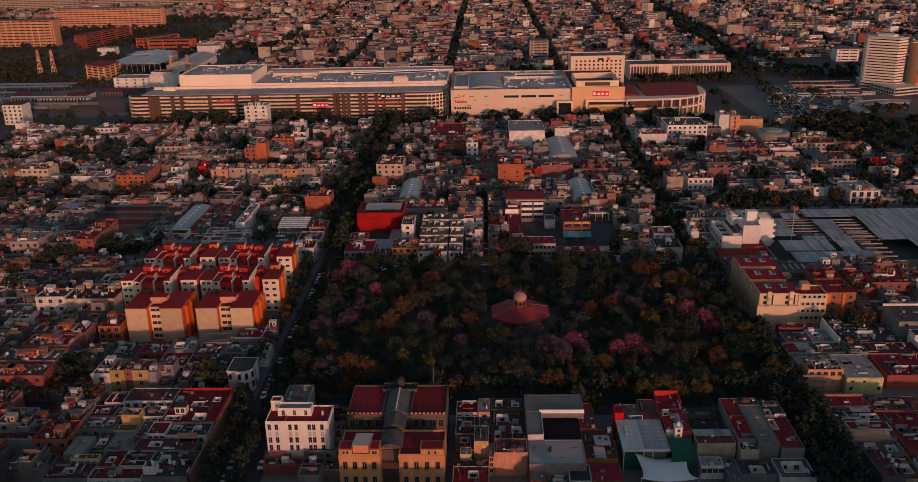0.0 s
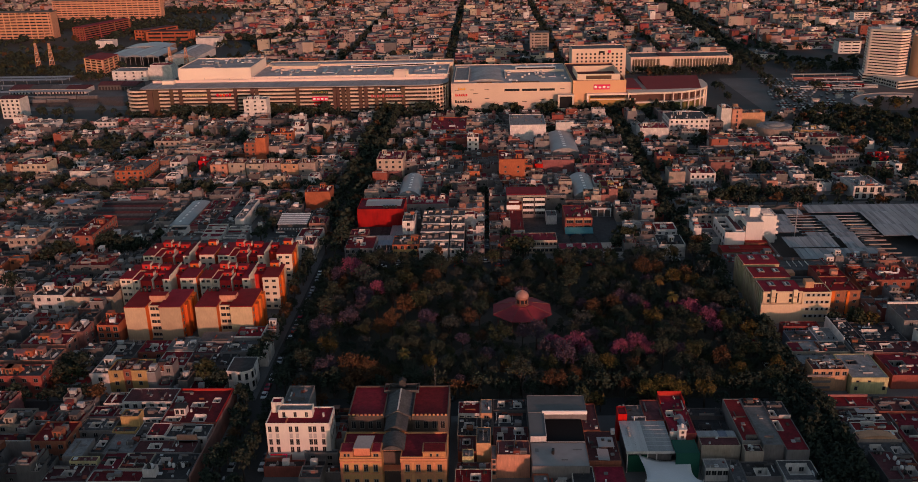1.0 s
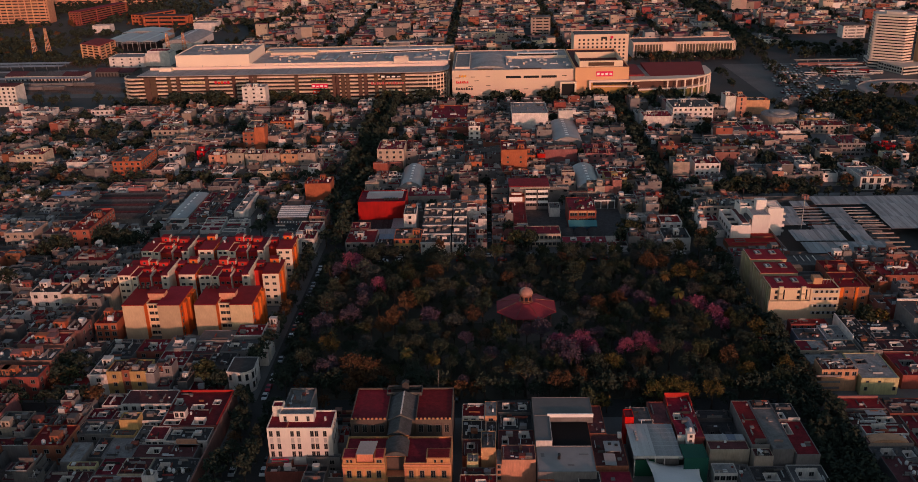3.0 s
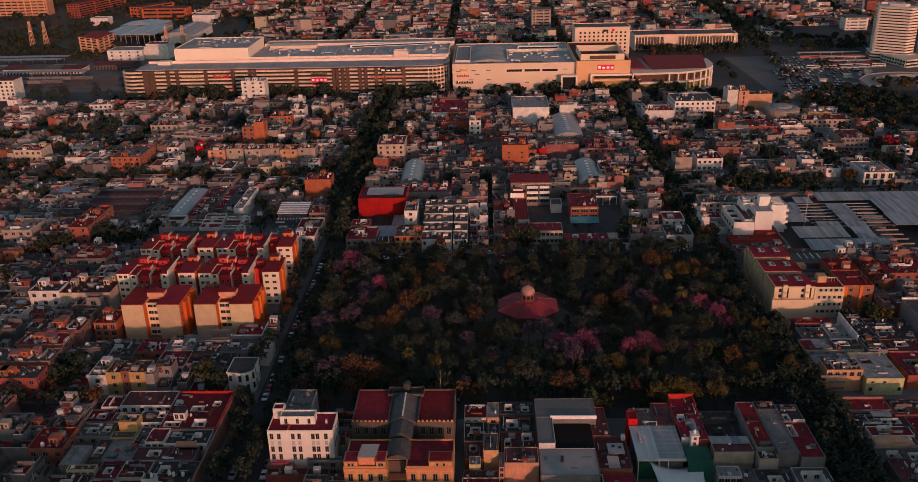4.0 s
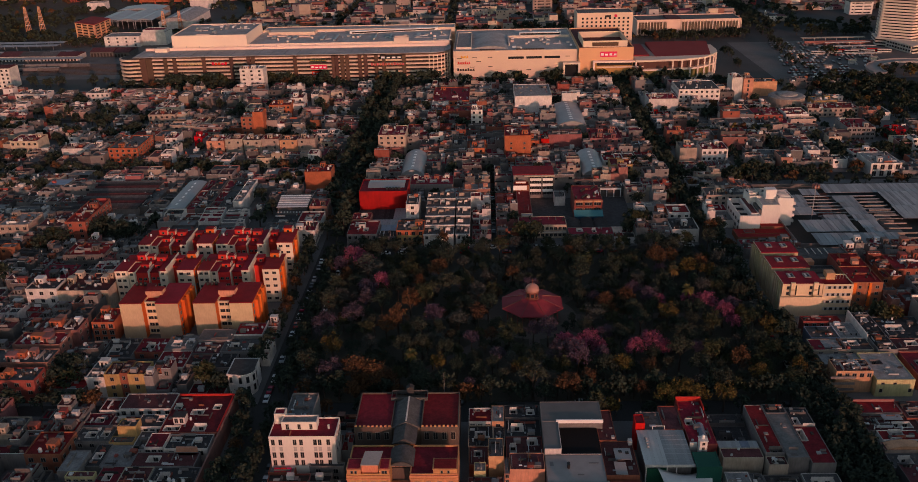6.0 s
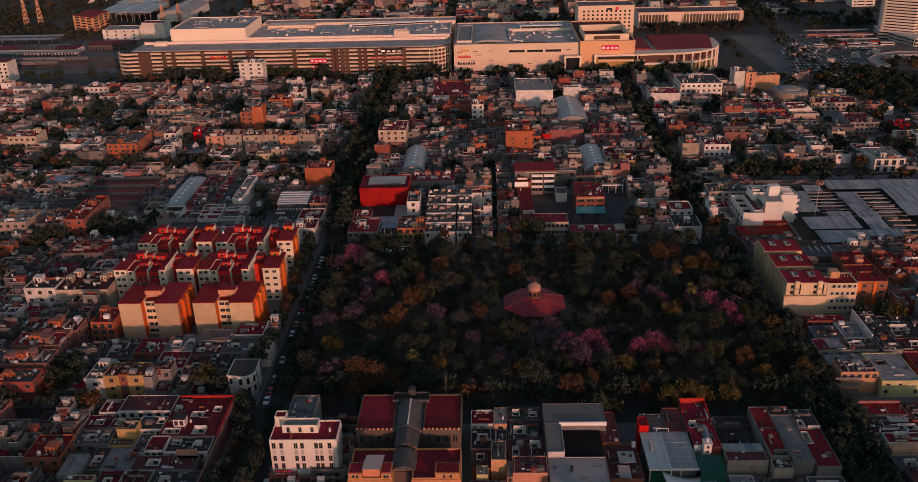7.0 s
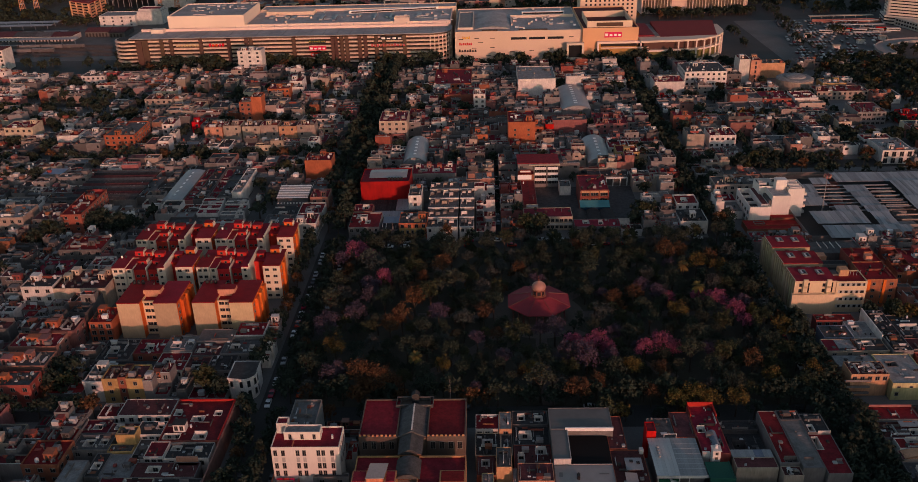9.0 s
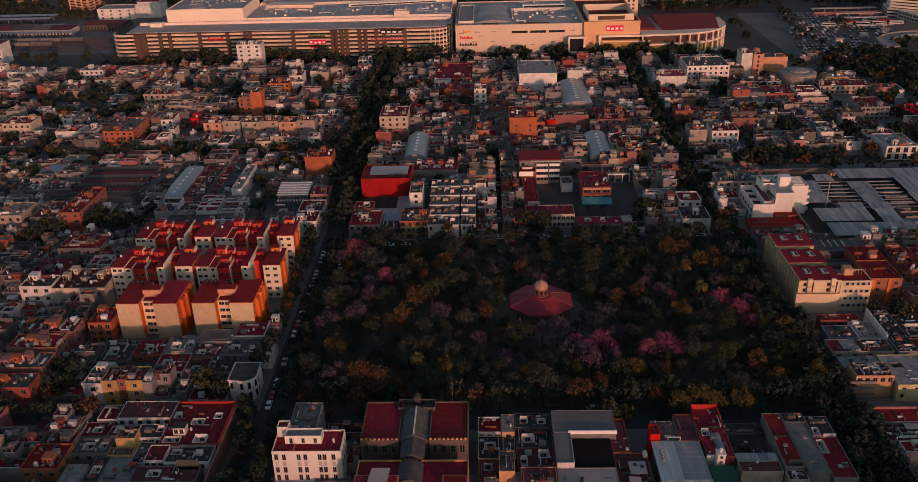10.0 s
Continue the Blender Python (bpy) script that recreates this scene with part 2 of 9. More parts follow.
def window_mesh(w, h, bars=1):
    """A proud frame with sunk panes, all in one piece."""
    key = (round(w, 2), round(h, 2), bars)
    if key not in WIN:
        b = MB()
        t, m = 0.1, 0.04
        xs = [-w / 2 - t, -w / 2]
        for k in range(bars):
            c = -w / 2 + w * (k + 1) / (bars + 1)
            xs += [c - m, c + m]
        xs += [w / 2, w / 2 + t]
        zs = [-h / 2 - t, -h / 2, h / 2, h / 2 + t]
        nx = len(xs)
        pts = [(x, -0.09, z) for z in zs for x in xs]
        faces, mats = [], []
        for r in range(3):
            for c in range(nx - 1):
                a = r * nx + c
                quad = (a, a + 1, a + 1 + nx, a + nx)
                if r == 1 and c % 2 == 1:
                    n = len(pts)
                    pts += [(pts[q][0], -0.015, pts[q][2]) for q in quad]
                    faces += [(n, n + 1, n + 2, n + 3)] + [(quad[e], quad[(e + 1) % 4], n + (e + 1) % 4, n + e) for e in range(4)]
                    mats += [1, 0, 0, 0, 0]
                else:
                    faces.append(quad)
                    mats.append(0)
        rim = list(range(nx)) + [nx - 1 + nx * r for r in (1, 2, 3)] + [3 * nx + c for c in range(nx - 2, -1, -1)] + [2 * nx, nx]
        n = len(pts)
        pts += [(pts[q][0], 0.04, pts[q][2]) for q in rim]
        for e in range(len(rim)):
            f = (e + 1) % len(rim)
            faces.append((rim[f], rim[e], n + e, n + f))
            mats.append(0)
        b.v, b.f, b.m = pts, faces, mats
        WIN[key] = b.mesh("window", [M_FRAME, M_GLASS])
    return WIN[key]


def window(parent, x, y, z, side, w=1.3, h=1.3, bars=1):
    """A window centred at (x, y, z) in a wall that looks to -y (f), +x (r), -x (l) or +y (b)."""
    o = BASE[parent.name]
    ob = new("window", window_mesh(w, h, bars))
    ob.parent = parent
    ob.location = (x - o[0], y - o[1], z - o[2])
    ob.rotation_euler = (0, 0, {"f": 0, "r": math.pi / 2, "l": -math.pi / 2, "b": math.pi}[side])
    return ob


RESERVED = []
rng = random.Random(5)


def facade(parent, x0, y0, x1, y1, h, side, floors, step=3.2, w=1.3, wh=1.35, skip=0.0, z0=0.0, low=0, bars=1, edge=1.2):
    """Rows of windows on one side of a block."""
    fh = (h - z0) / floors
    a, b = (x0, x1) if side in "fb" else (y0, y1)
    n = max(1, int((b - a - 2 * edge + step * 0.5) / step))
    gap = (b - a) / n
    for fl in range(low, floors):
        for k in range(n):
            if rng.random() < skip:
                continue
            p = a + gap * (k + 0.5)
            z = z0 + fh * (fl + 0.52)
            if side == "f":
                window(parent, p, y0, z, "f", w, wh, bars)
            elif side == "b":
                window(parent, p, y1, z, "b", w, wh, bars)
            elif side == "r":
                window(parent, x1, p, z, "r", w, wh, bars)
            else:
                window(parent, x0, p, z, "l", w, wh, bars)


def tank_mesh():
    b = MB()
    b.lathe(0, 0, [(0.55, 0.0), (0.6, 0.1), (0.58, 0.45), (0.61, 0.5), (0.58, 0.55), (0.6, 1.1), (0.45, 1.35), (0.18, 1.45), (0.18, 1.55)], 10)
    return b


GREENNET = surface("green_netting", (0.008, 0.085, 0.055), rough=0.9, var=0.3)
TANKS = {"black": tank_mesh().mesh("water_tank", M_BLACK, smooth=True), "white": tank_mesh().mesh("water_tank", M_WHITEPL, smooth=True)}
tank_count = [0]


def water_tank(x, y, z, s=1.0):
    k = "black" if rng.random() < 0.6 else "white"
    tank_count[0] += 1
    if tank_count[0] > 280:
        return
    ob = new("water_tank", TANKS[k])
    ob.location, ob.scale = (x, y, z), (s, s, s)
    tagged(ob, f"{k} plastic water tank standing on a flat roof", "water tank", "roof water tanks")


M_DOOR = surface("dark_door", (0.03, 0.025, 0.022), bump=0)
CLUTTER = MB()
COPING = MB()
BITS = ((0.9, 0.9, 0.9), (1.6, 0.2, 0.9), (0.2, 2.2, 0.9), (1.3, 0.8, 0.4), (2.6, 0.12, 1.2), (0.7, 1.2, 0.6), (0.5, 0.5, 1.3), (1.1, 1.1, 0.5), (3.2, 0.15, 0.7), (0.15, 3.0, 0.7), (4.6, 0.15, 1.1), (0.15, 4.4, 1.2), (2.0, 1.4, 1.6), (0.5, 0.5, 0.5), (0.3, 0.8, 0.5), (0.6, 0.3, 0.9), (0.4, 0.4, 1.1), (0.9, 0.4, 0.3), (0.3, 0.3, 0.7), (0.7, 0.7, 0.4), (1.8, 1.0, 0.15), (0.12, 0.12, 2.2))


def roof_room_mesh(x0, y0, x1, y1, z0, z1):
    """A rooftop room with a slab, a door and a small window."""
    b = MB().box(x0, y0, z0, x1, y1, z1).box(x0 - 0.12, y0 - 0.12, z1, x1 + 0.12, y1 + 0.12, z1 + 0.12)
    w = x1 - x0
    b.box(x0 + w * 0.15, y0 - 0.02, z0, x0 + w * 0.15 + 0.8, y0 + 0.05, z0 + 1.9, 1)
    b.box(x0 + w * 0.62, y0 - 0.02, z0 + 1.0, x0 + w * 0.62 + 0.6, y0 + 0.05, z0 + 1.7, 1)
    return b


def building(name, x0, y0, x1, y1, h, wall="cream", roof="red", label="", category="house", floors=None, sides="f", step=3.2, w=1.3, wh=1.3,
             lip=0.45, low=0, skip=0.0, rooms=1, tanks=1, group="", reserve=True, bars=1, bits=1.0):
    """A flat-roofed block with parapet, roof sheet, windows, stair head and tanks."""
    if reserve:
        RESERVED.append((x0, y0, x1, y1))
    t = thing(name, (x0 + x1) / 2, (y0 + y1) / 2, 0.15, label or f"{wall} flat-roofed building with a {roof} roof", category, group)
    body = part("wall", MB().shell(x0, y0, 0.15, x1, y1, h, lip), WALLS[wall], t)
    part("roof", MB().box(x0 + 0.2, y0 + 0.2, h - 0.25, x1 - 0.2, y1 - 0.2, h), ROOFS[roof], t)
    for s in sides:
        facade(body, x0, y0, x1, y1, h, s, floors or max(1, round(h / 3)), step, w, wh, skip, 0.15, low, bars)
    for k in range(rooms):
        rw, rd = rng.uniform(2.2, 3.4), rng.uniform(2.2, 3.4)
        if x1 - x0 < rw + 2 or y1 - y0 < rd + 2:
            continue
        rx, ry = rng.uniform(x0 + 0.6, x1 - rw - 0.6), rng.uniform(y0 + 0.6, y1 - rd - 0.6)
        part("roof_room", roof_room_mesh(rx, ry, rx + rw, ry + rd, h, h + 2.3), [WALLS[wall], M_DOOR], t)
    area = (x1 - x0) * (y1 - y0)
    if reserve and h < 20 and y0 < 700:
        for k in range(int(bits * min(26, int(area / 9) + 2))):
            bw, bd, bh = rng.choice(BITS)
            if x1 - x0 > bw + 1 and y1 - y0 > bd + 1:
                bx, by = rng.uniform(x0 + 0.4, x1 - bw - 0.4), rng.uniform(y0 + 0.4, y1 - bd - 0.4)
                CLUTTER.box(bx, by, h, bx + bw, by + bd, h + bh)
    for k in range(tanks):
        water_tank(rng.uniform(x0 + 1, x1 - 1), rng.uniform(y0 + 1, y1 - 1), h)
    return t


def court_house(name, x0, y0, x1, y1, z, wall, roof, wells=(), label="", well="white", deep=2.4, rim=0.2, bits=3, category="house", front=0):
    """A wide flat roof with sunk light wells, whose inner walls are plastered and have doors or windows."""
    RESERVED.append((x0, y0, x1, y1))
    t = thing(name, (x0 + x1) / 2, (y0 + y1) / 2, 0.15, label, category)
    body = part("wall", MB().shell(x0, y0, 0.15, x1, y1, z, rim, 0.18), WALLS[wall], t)
    xs = sorted({x0 + 0.18, x1 - 0.18, *(q for w in wells for q in (w[0], w[2]))})
    ys = sorted({y0 + 0.18, y1 - 0.18, *(q for w in wells for q in (w[1], w[3]))})
    nx = len(xs)
    faces = []
    for q in range(nx - 1):
        for r in range(len(ys) - 1):
            mx, my = (xs[q] + xs[q + 1]) / 2, (ys[r] + ys[r + 1]) / 2
            if not any(w[0] < mx < w[2] and w[1] < my < w[3] for w in wells):
                faces.append((r * nx + q, r * nx + q + 1, (r + 1) * nx + q + 1, (r + 1) * nx + q))
    rb = MB().add([(x, y, z) for y in ys for x in xs], faces)
    part("roof", rb, ROOFS[roof], t)
    for a, c, e, g in wells:
        up = z + rng.choice((0.25, 0.45, 0.9))
        b = MB().box(a, c, z - deep, a + 0.14, g, z + 0.2).box(e - 0.14, c, z - deep, e, g, z + 0.2)
        b.box(a + 0.15, g - 0.14, z - deep, e - 0.15, g, up).box(a + 0.15, c, z - deep, e - 0.15, c + 0.14, z + 0.1)
        b.box(a + 0.15, c + 0.15, z - deep - 0.1, e - 0.15, g - 0.15, z - deep)
        ob = part("light_well", b, WALLS[well], t, "white plastered light well")
        n = max(1, int((e - a) / 2.1))
        for k in range(n):
            window(ob, a + (e - a) * (k + 0.5) / n, g - 0.14, z - 1.05, "f", rng.choice((0.8, 1.2, 1.5)), rng.choice((0.9, 1.2)))
    for k in range(front):
        window(body, x0 + (x1 - x0) * (k + 0.5) / front, y0, z - 1.4, "f", 1.2, 1.3)
    for k in range(bits * 2):
        bw, bd, bh = rng.choice(BITS)
        if x1 - x0 > bw + 1 and y1 - y0 > bd + 1:
            bx, by = rng.uniform(x0 + 0.4, x1 - bw - 0.4), rng.uniform(y0 + 0.4, y1 - bd - 0.4)
            if not any(w[0] - bw < bx < w[2] and w[1] - bd < by < w[3] for w in wells):
                CLUTTER.box(bx, by, z, bx + bw, by + bd, z + bh * 0.7)
    return t

# ================= ground, streets, blocks =================
single("ground", MB().box(-4000, -2500, -1, 4000, 6000, 0), M_ASPHALT, "dark asphalt ground of streets and yards", "ground", kind="structure")


def pavement(x0, y0, x1, y1):
    single("pavement", MB().box(x0, y0, 0.0, x1, y1, 0.15), M_PAVE, "raised concrete pavement with a kerb", "pavement", kind="structure")


BLOCKS = {"W1": (-230, 190, -82.3, 250), "W2": (-66, 190, 88, 246), "W3": (98, 190, 230, 246),
          "L2": (-300, 256, -79, 482), "L3": (-380, 494, -86, 598), "L4": (-370, 606, -86, 690),
          "M1": (-68, 379, -2.0, 562), "M2": (-69, 572, -2.0, 690), "M3": (0.2, 379, 91, 463), "M4": (0.2, 469, 91, 690),
          "R1": (98, 256, 330, 462), "R3": (102, 474, 330, 588), "R4": (104, 594, 260, 680)}
for bx in BLOCKS.values():
    pavement(*bx)

# park ground with its paths
PARK = (-67, 257, 96, 371)
kx, ky = 12.6, 313.5
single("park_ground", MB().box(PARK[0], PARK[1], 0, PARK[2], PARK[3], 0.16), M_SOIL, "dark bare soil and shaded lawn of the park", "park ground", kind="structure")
b = MB()
for q in range(8):
    a = q * math.pi / 4
    dx, dy = math.cos(a), math.sin(a)
    ln_ = 80 if q % 4 == 0 else 60
    p0, p1 = (kx + dx * 14, ky + dy * 14), (kx + dx * ln_, ky + dy * ln_)
    if not (PARK[0] < p1[0] < PARK[2]): p1 = (max(PARK[0], min(PARK[2], p1[0])), p1[1])
    if not (PARK[1] < p1[1] < PARK[3]): p1 = (p1[0], max(PARK[1], min(PARK[3], p1[1])))
    b.prism([(p0[0] - dy * 2, p0[1] + dx * 2), (p0[0] + dy * 2, p0[1] - dx * 2), (p1[0] + dy * 2, p1[1] - dx * 2), (p1[0] - dy * 2, p1[1] + dx * 2)], 0.1, 0.165 + 0.001 * q)
single("park_path", b, M_PATH, "pale worn paths that meet at the pavilion", "path", kind="structure")
single("park_plaza", MB().cone(kx, ky, 0.1, 0.18, 17, 17, 32), M_PATH, "round paved plaza under the pavilion", "plaza", kind="structure")

# ================= the pavilion in the park =================
M_KROOF = surface("pavilion_roof", (0.25, 0.034, 0.045), rough=0.7, var=0.25, stain=0.4, hue=0.0, spec=0.15)
M_KIRON = surface("painted_iron", (0.22, 0.06, 0.05), rough=0.5, var=0.2)
M_KDOME = surface("pavilion_dome", (0.42, 0.22, 0.17), rough=0.4, var=0.2)
t = thing("pavilion", kx, ky, 0.16, "octagonal red cast-iron park pavilion with a glazed lantern dome", "pavilion")
octo = lambda r, o=22.5: [(kx + r * math.cos(radians(o + 45 * k)), ky + r * math.sin(radians(o + 45 * k))) for k in range(8)]
part("platform", MB().prism(octo(11.6), 0.16, 0.5).prism(octo(11.0), 0.5, 0.85).prism(octo(10.5), 0.85, 1.2), M_PATH, t)
for k in range(8):
    p, q = octo(10.2)[k], octo(10.2)[(k + 1) % 8]
    for u in (0.0, 0.33, 0.66):
        x, y = p[0] + (q[0] - p[0]) * u, p[1] + (q[1] - p[1]) * u
        part("column", MB().cone(x, y, 1.2, 1.6, 0.3, 0.2, 8).cone(x, y, 1.6, 4.6, 0.14, 0.12, 8).cone(x, y, 4.6, 5.2, 0.15, 0.35, 8), M_KIRON, t)
rb_ = MB()
ring = [(12.2, 5.9), (12.2, 6.2), (5.0, 8.2), (4.0, 8.6)]
pts = [(kx + r * math.cos(radians(22.5 + 45 * k)), ky + r * math.sin(radians(22.5 + 45 * k)), z) for r, z in ring for k in range(8)]
rb_.add(pts, [(j * 8 + k, j * 8 + (k + 1) % 8, j * 8 + 8 + (k + 1) % 8, j * 8 + 8 + k) for j in range(3) for k in range(8)] + [tuple(range(8))[::-1], tuple(range(24, 32))])
rf = part("roof", rb_, M_KROOF, t, "low octagonal dull red sheet roof")
for k in range(8):
    a, c = octo(12.2)[k], octo(4.0)[k]
    e = MB()
    d = Vector((c[0] - a[0], c[1] - a[1])).normalized() * 0.12
    e.add([(a[0] - d.y, a[1] + d.x, 6.28), (a[0] + d.y, a[1] - d.x, 6.28), (c[0] + d.y, c[1] - d.x, 8.7), (c[0] - d.y, c[1] + d.x, 8.7),
           (a[0] - d.y, a[1] + d.x, 6.1), (a[0] + d.y, a[1] - d.x, 6.1), (c[0] + d.y, c[1] - d.x, 8.5), (c[0] - d.y, c[1] + d.x, 8.5)],
          [(0, 1, 2, 3), (7, 6, 5, 4), (0, 4, 5, 1), (1, 5, 6, 2), (2, 6, 7, 3), (3, 7, 4, 0)])
    part("rib", e, M_KIRON, t)
part("drum", MB().prism(octo(2.9), 8.3, 8.9).prism(octo(2.3), 8.9, 10.9).prism(octo(2.7), 10.9, 11.2), M_KIRON, t)
for k in range(8):
    a = radians(45 * k)
    c, s = math.cos(a), math.sin(a)
    x, y = kx + 2.15 * c, ky + 2.15 * s
    part("pane", MB().prism([(x - s * 0.6, y + c * 0.6), (x + s * 0.6, y - c * 0.6), (x + s * 0.6 + c * 0.02, y - c * 0.6 + s * 0.02), (x - s * 0.6 + c * 0.02, y + c * 0.6 + s * 0.02)], 9.2, 10.8), M_GLASS, t)
part("dome", MB().lathe(kx, ky, [(2.4, 11.2), (2.6, 11.8), (2.5, 12.5), (2.1, 13.2), (1.3, 13.8), (0.5, 14.1), (0.25, 14.4)], 24), M_KDOME, t, "pale copper-toned glazed dome", smooth=True)
part("finial", MB().cone(kx, ky, 14.3, 15.0, 0.2, 0.2, 8).cone(kx, ky, 15.0, 16.6, 0.08, 0.03, 6), M_KIRON, t)

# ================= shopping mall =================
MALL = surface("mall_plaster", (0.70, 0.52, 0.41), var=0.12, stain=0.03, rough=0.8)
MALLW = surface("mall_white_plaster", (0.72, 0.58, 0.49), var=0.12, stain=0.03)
M_DARK = surface("dark_fill_and_shade", (0.03, 0.025, 0.025), bump=0)
M_SIGNRED = surface("sign_red", (0.65, 0.01, 0.02), rough=0.4, bump=0, var=0.1)
M_SIGNWHITE = surface("sign_white", (0.8, 0.78, 0.75), rough=0.4, bump=0, var=0.1)
M_SIGNYEL = surface("sign_yellow", (0.7, 0.35, 0.02), rough=0.4, bump=0, var=0.1)
M_SIGNBLK = surface("sign_black", (0.015, 0.015, 0.02), rough=0.4, bump=0, var=0.1)
RESERVED += [(-300, 690, 190, 860)]
DECK = surface("deck_concrete", (0.60, 0.44, 0.345), var=0.3, stain=0.12, grain=0.8, streak=3.0)
t = thing("parking_deck", -165, 712, 0, "cream banded concrete parking deck of a shopping mall", "parking deck", "mall buildings")


def deck_ring(x0, x1, y, d, r):
    pts = [(x0, y + d), (x0, y)]
    pts += [(x1 - r + r * math.sin(radians(a)), y + r - r * math.cos(radians(a))) for a in range(0, 91, 10)]
    pts += [(x1, y + d)]
    return pts


M_MALLROOF = surface("mall_roof_sheet", (0.34, 0.325, 0.32), var=0.5, stain=0.07, grain=0.5)
DX0, DX1, DY = -296, -32, 707
M_PYLON = surface("brown_pylon", (0.10, 0.055, 0.04), var=0.2)
# Solid near-black cores: the shade inside the open deck, put into the colour.
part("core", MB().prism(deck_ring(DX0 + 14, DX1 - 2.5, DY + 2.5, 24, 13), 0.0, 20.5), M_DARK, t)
for lv in range(7):
    z = 1.0 + lv * 3.05
    part("spandrel", MB().prism(deck_ring(DX0 + 12, DX1, DY, 26, 16), z, z + 1.32), DECK, t)
    part("corner_ring", MB().cone(-288, DY + 9, z, z + 1.32, 10, 10, 24), DECK, t)
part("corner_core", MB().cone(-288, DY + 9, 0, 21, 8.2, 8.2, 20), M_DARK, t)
for x in (-276.5, -271.5, -258.5, -251, -227.5, -205.5, -191.5, -188, -154.5, -124, -121.5, -117, -113, -103, -98.5, -90, -84, -68):
    w = 2.4 if x < -270 else 1.5
    part("pylon", MB().box(x - w, DY - 0.6, 0, x + w, DY + 1, 21.2), M_PYLON, t)
for a in range(0, 100, 12):
    x, y = DX1 - 16 + 16.2 * math.sin(radians(a)), DY + 16 - 16.2 * math.cos(radians(a))
    part("mullion", MB().box(x - 0.35, y - 0.35, 0, x + 0.35, y + 0.35, 21), MALLW, t)
part("roof_deck", MB().prism(deck_ring(DX0 + 12, DX1 + 0.5, DY - 0.8, 28, 16.5), 22.0, 22.5), M_MALLROOF, t)
part("deck_parapet", MB().box(DX0 + 14, DY + 24.5, 22.5, DX1 - 3, DY + 25.2, 24.6), MALLW, t)
for k in range(24):
    x = DX0 + 16 + k * 10.6
    part("lamp_post", MB().cone(x, DY + 25, 22.5, 26.0, 0.16, 0.12, 6), M_STEEL, t)
    part("deck_rib", MB().box(x - 0.12, DY - 0.6, 22.5, x + 0.12, DY + 24, 22.62), ROOFS["light"], t)
part("lift_house", MB().box(-272, DY + 18, 22.5, -262, DY + 24, 25.5), MALLW, t)


def sign(x, z, w, h, m, y, label, n=4, board=True, ink=None):
    """A shop sign: a board with bars for its lettering, or bars alone on a thin rail."""
    o = thing("shop_sign", x, y, z - h / 2, label, "sign", "shop signs")
    if board:
        part("board", MB().box(x - w / 2, y - 0.35, z - h / 2, x + w / 2, y + 1.2, z + h / 2), m, o)
    else:
        part("rail", MB().box(x - w / 2, y - 0.3, z - h * 0.5, x + w / 2, y + 1.2, z - h * 0.4), M_PYLON, o)
    tall = h * (0.24 if board else 0.5)
    for k in range(n):
        cx = x - w / 2 + w * (k + 0.5) / n
        up = tall * (1.0, 0.7, 0.85, 0.75)[k % 4]
        part("letter_bar", MB().box(cx - w / n * 0.32, y - 0.42, z - tall, cx + w / n * 0.32, y - 0.355 if board else y + 0.2, z - tall + 2 * up), ink or (M_SIGNWHITE if m in (M_SIGNRED, M_SIGNBLK) else M_SIGNRED), o)


sign(-215, 16.6, 13, 2.4, M_SIGNRED, DY - 0.6, "red lettering of a shop on the parking deck", 5, False, M_SIGNRED)
sign(-238, 16.8, 19, 2.0, M_SIGNYEL, DY - 0.6, "golden and pale lettering of a cinema on the parking deck", 9, False, surface("sign_cream", (0.6, 0.45, 0.25), bump=0, var=0.1))
sign(-136, 12.4, 13, 3.2, M_SIGNRED, DY - 0.6, "red illuminated shop sign board on the parking deck")
sign(-136, 7.6, 11, 2.8, M_SIGNRED, DY - 0.6, "small red shop sign board on the parking deck")
sign(-136, 17.8, 13, 2.6, surface("sign_green", (0.02, 0.04, 0.03), bump=0), DY - 0.6, "dark green oval shop sign on the parking deck", 7, True, surface("sign_dull_gold", (0.32, 0.22, 0.06), bump=0, var=0.1))
sign(-78, 19.2, 17, 3.0, M_SIGNBLK, DY - 0.6, "black shop sign board with pale letter bars")
sign(-81, 14.0, 27, 2.2, M_SIGNRED, DY - 0.6, "long thin red lettering on the parking deck", 12, False, surface("sign_faded_red", (0.5, 0.12, 0.10), bump=0, var=0.1))

t = thing("mall_hall", -145, 775, 0, "long cream mall halls with grey flat roofs", "shopping mall", "mall buildings")
part("left_hall", MB().shell(-261, 736, 0, -199, 792, 33, 0.8, 0.5), MALLW, t)
part("left_roof", MB().box(-260.5, 736.5, 32.4, -199.5, 791.5, 33), M_MALLROOF, t)
part("front_hall", MB().shell(-198.8, 736, 0, -33, 789.8, 25.2, 0.8, 0.5), MALLW, t)
part("front_roof", MB().box(-198.3, 736.5, 24.8, -33.5, 789.5, 25.4), M_MALLROOF, t)
part("front_ledge", MB().box(-198, 734.6, 21.5, -34, 735.9, 22.6), MALLW, t)
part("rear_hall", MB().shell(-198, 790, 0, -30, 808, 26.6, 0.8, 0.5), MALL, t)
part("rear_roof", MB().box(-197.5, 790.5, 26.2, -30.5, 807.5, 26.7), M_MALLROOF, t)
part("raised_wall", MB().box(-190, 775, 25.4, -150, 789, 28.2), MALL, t)
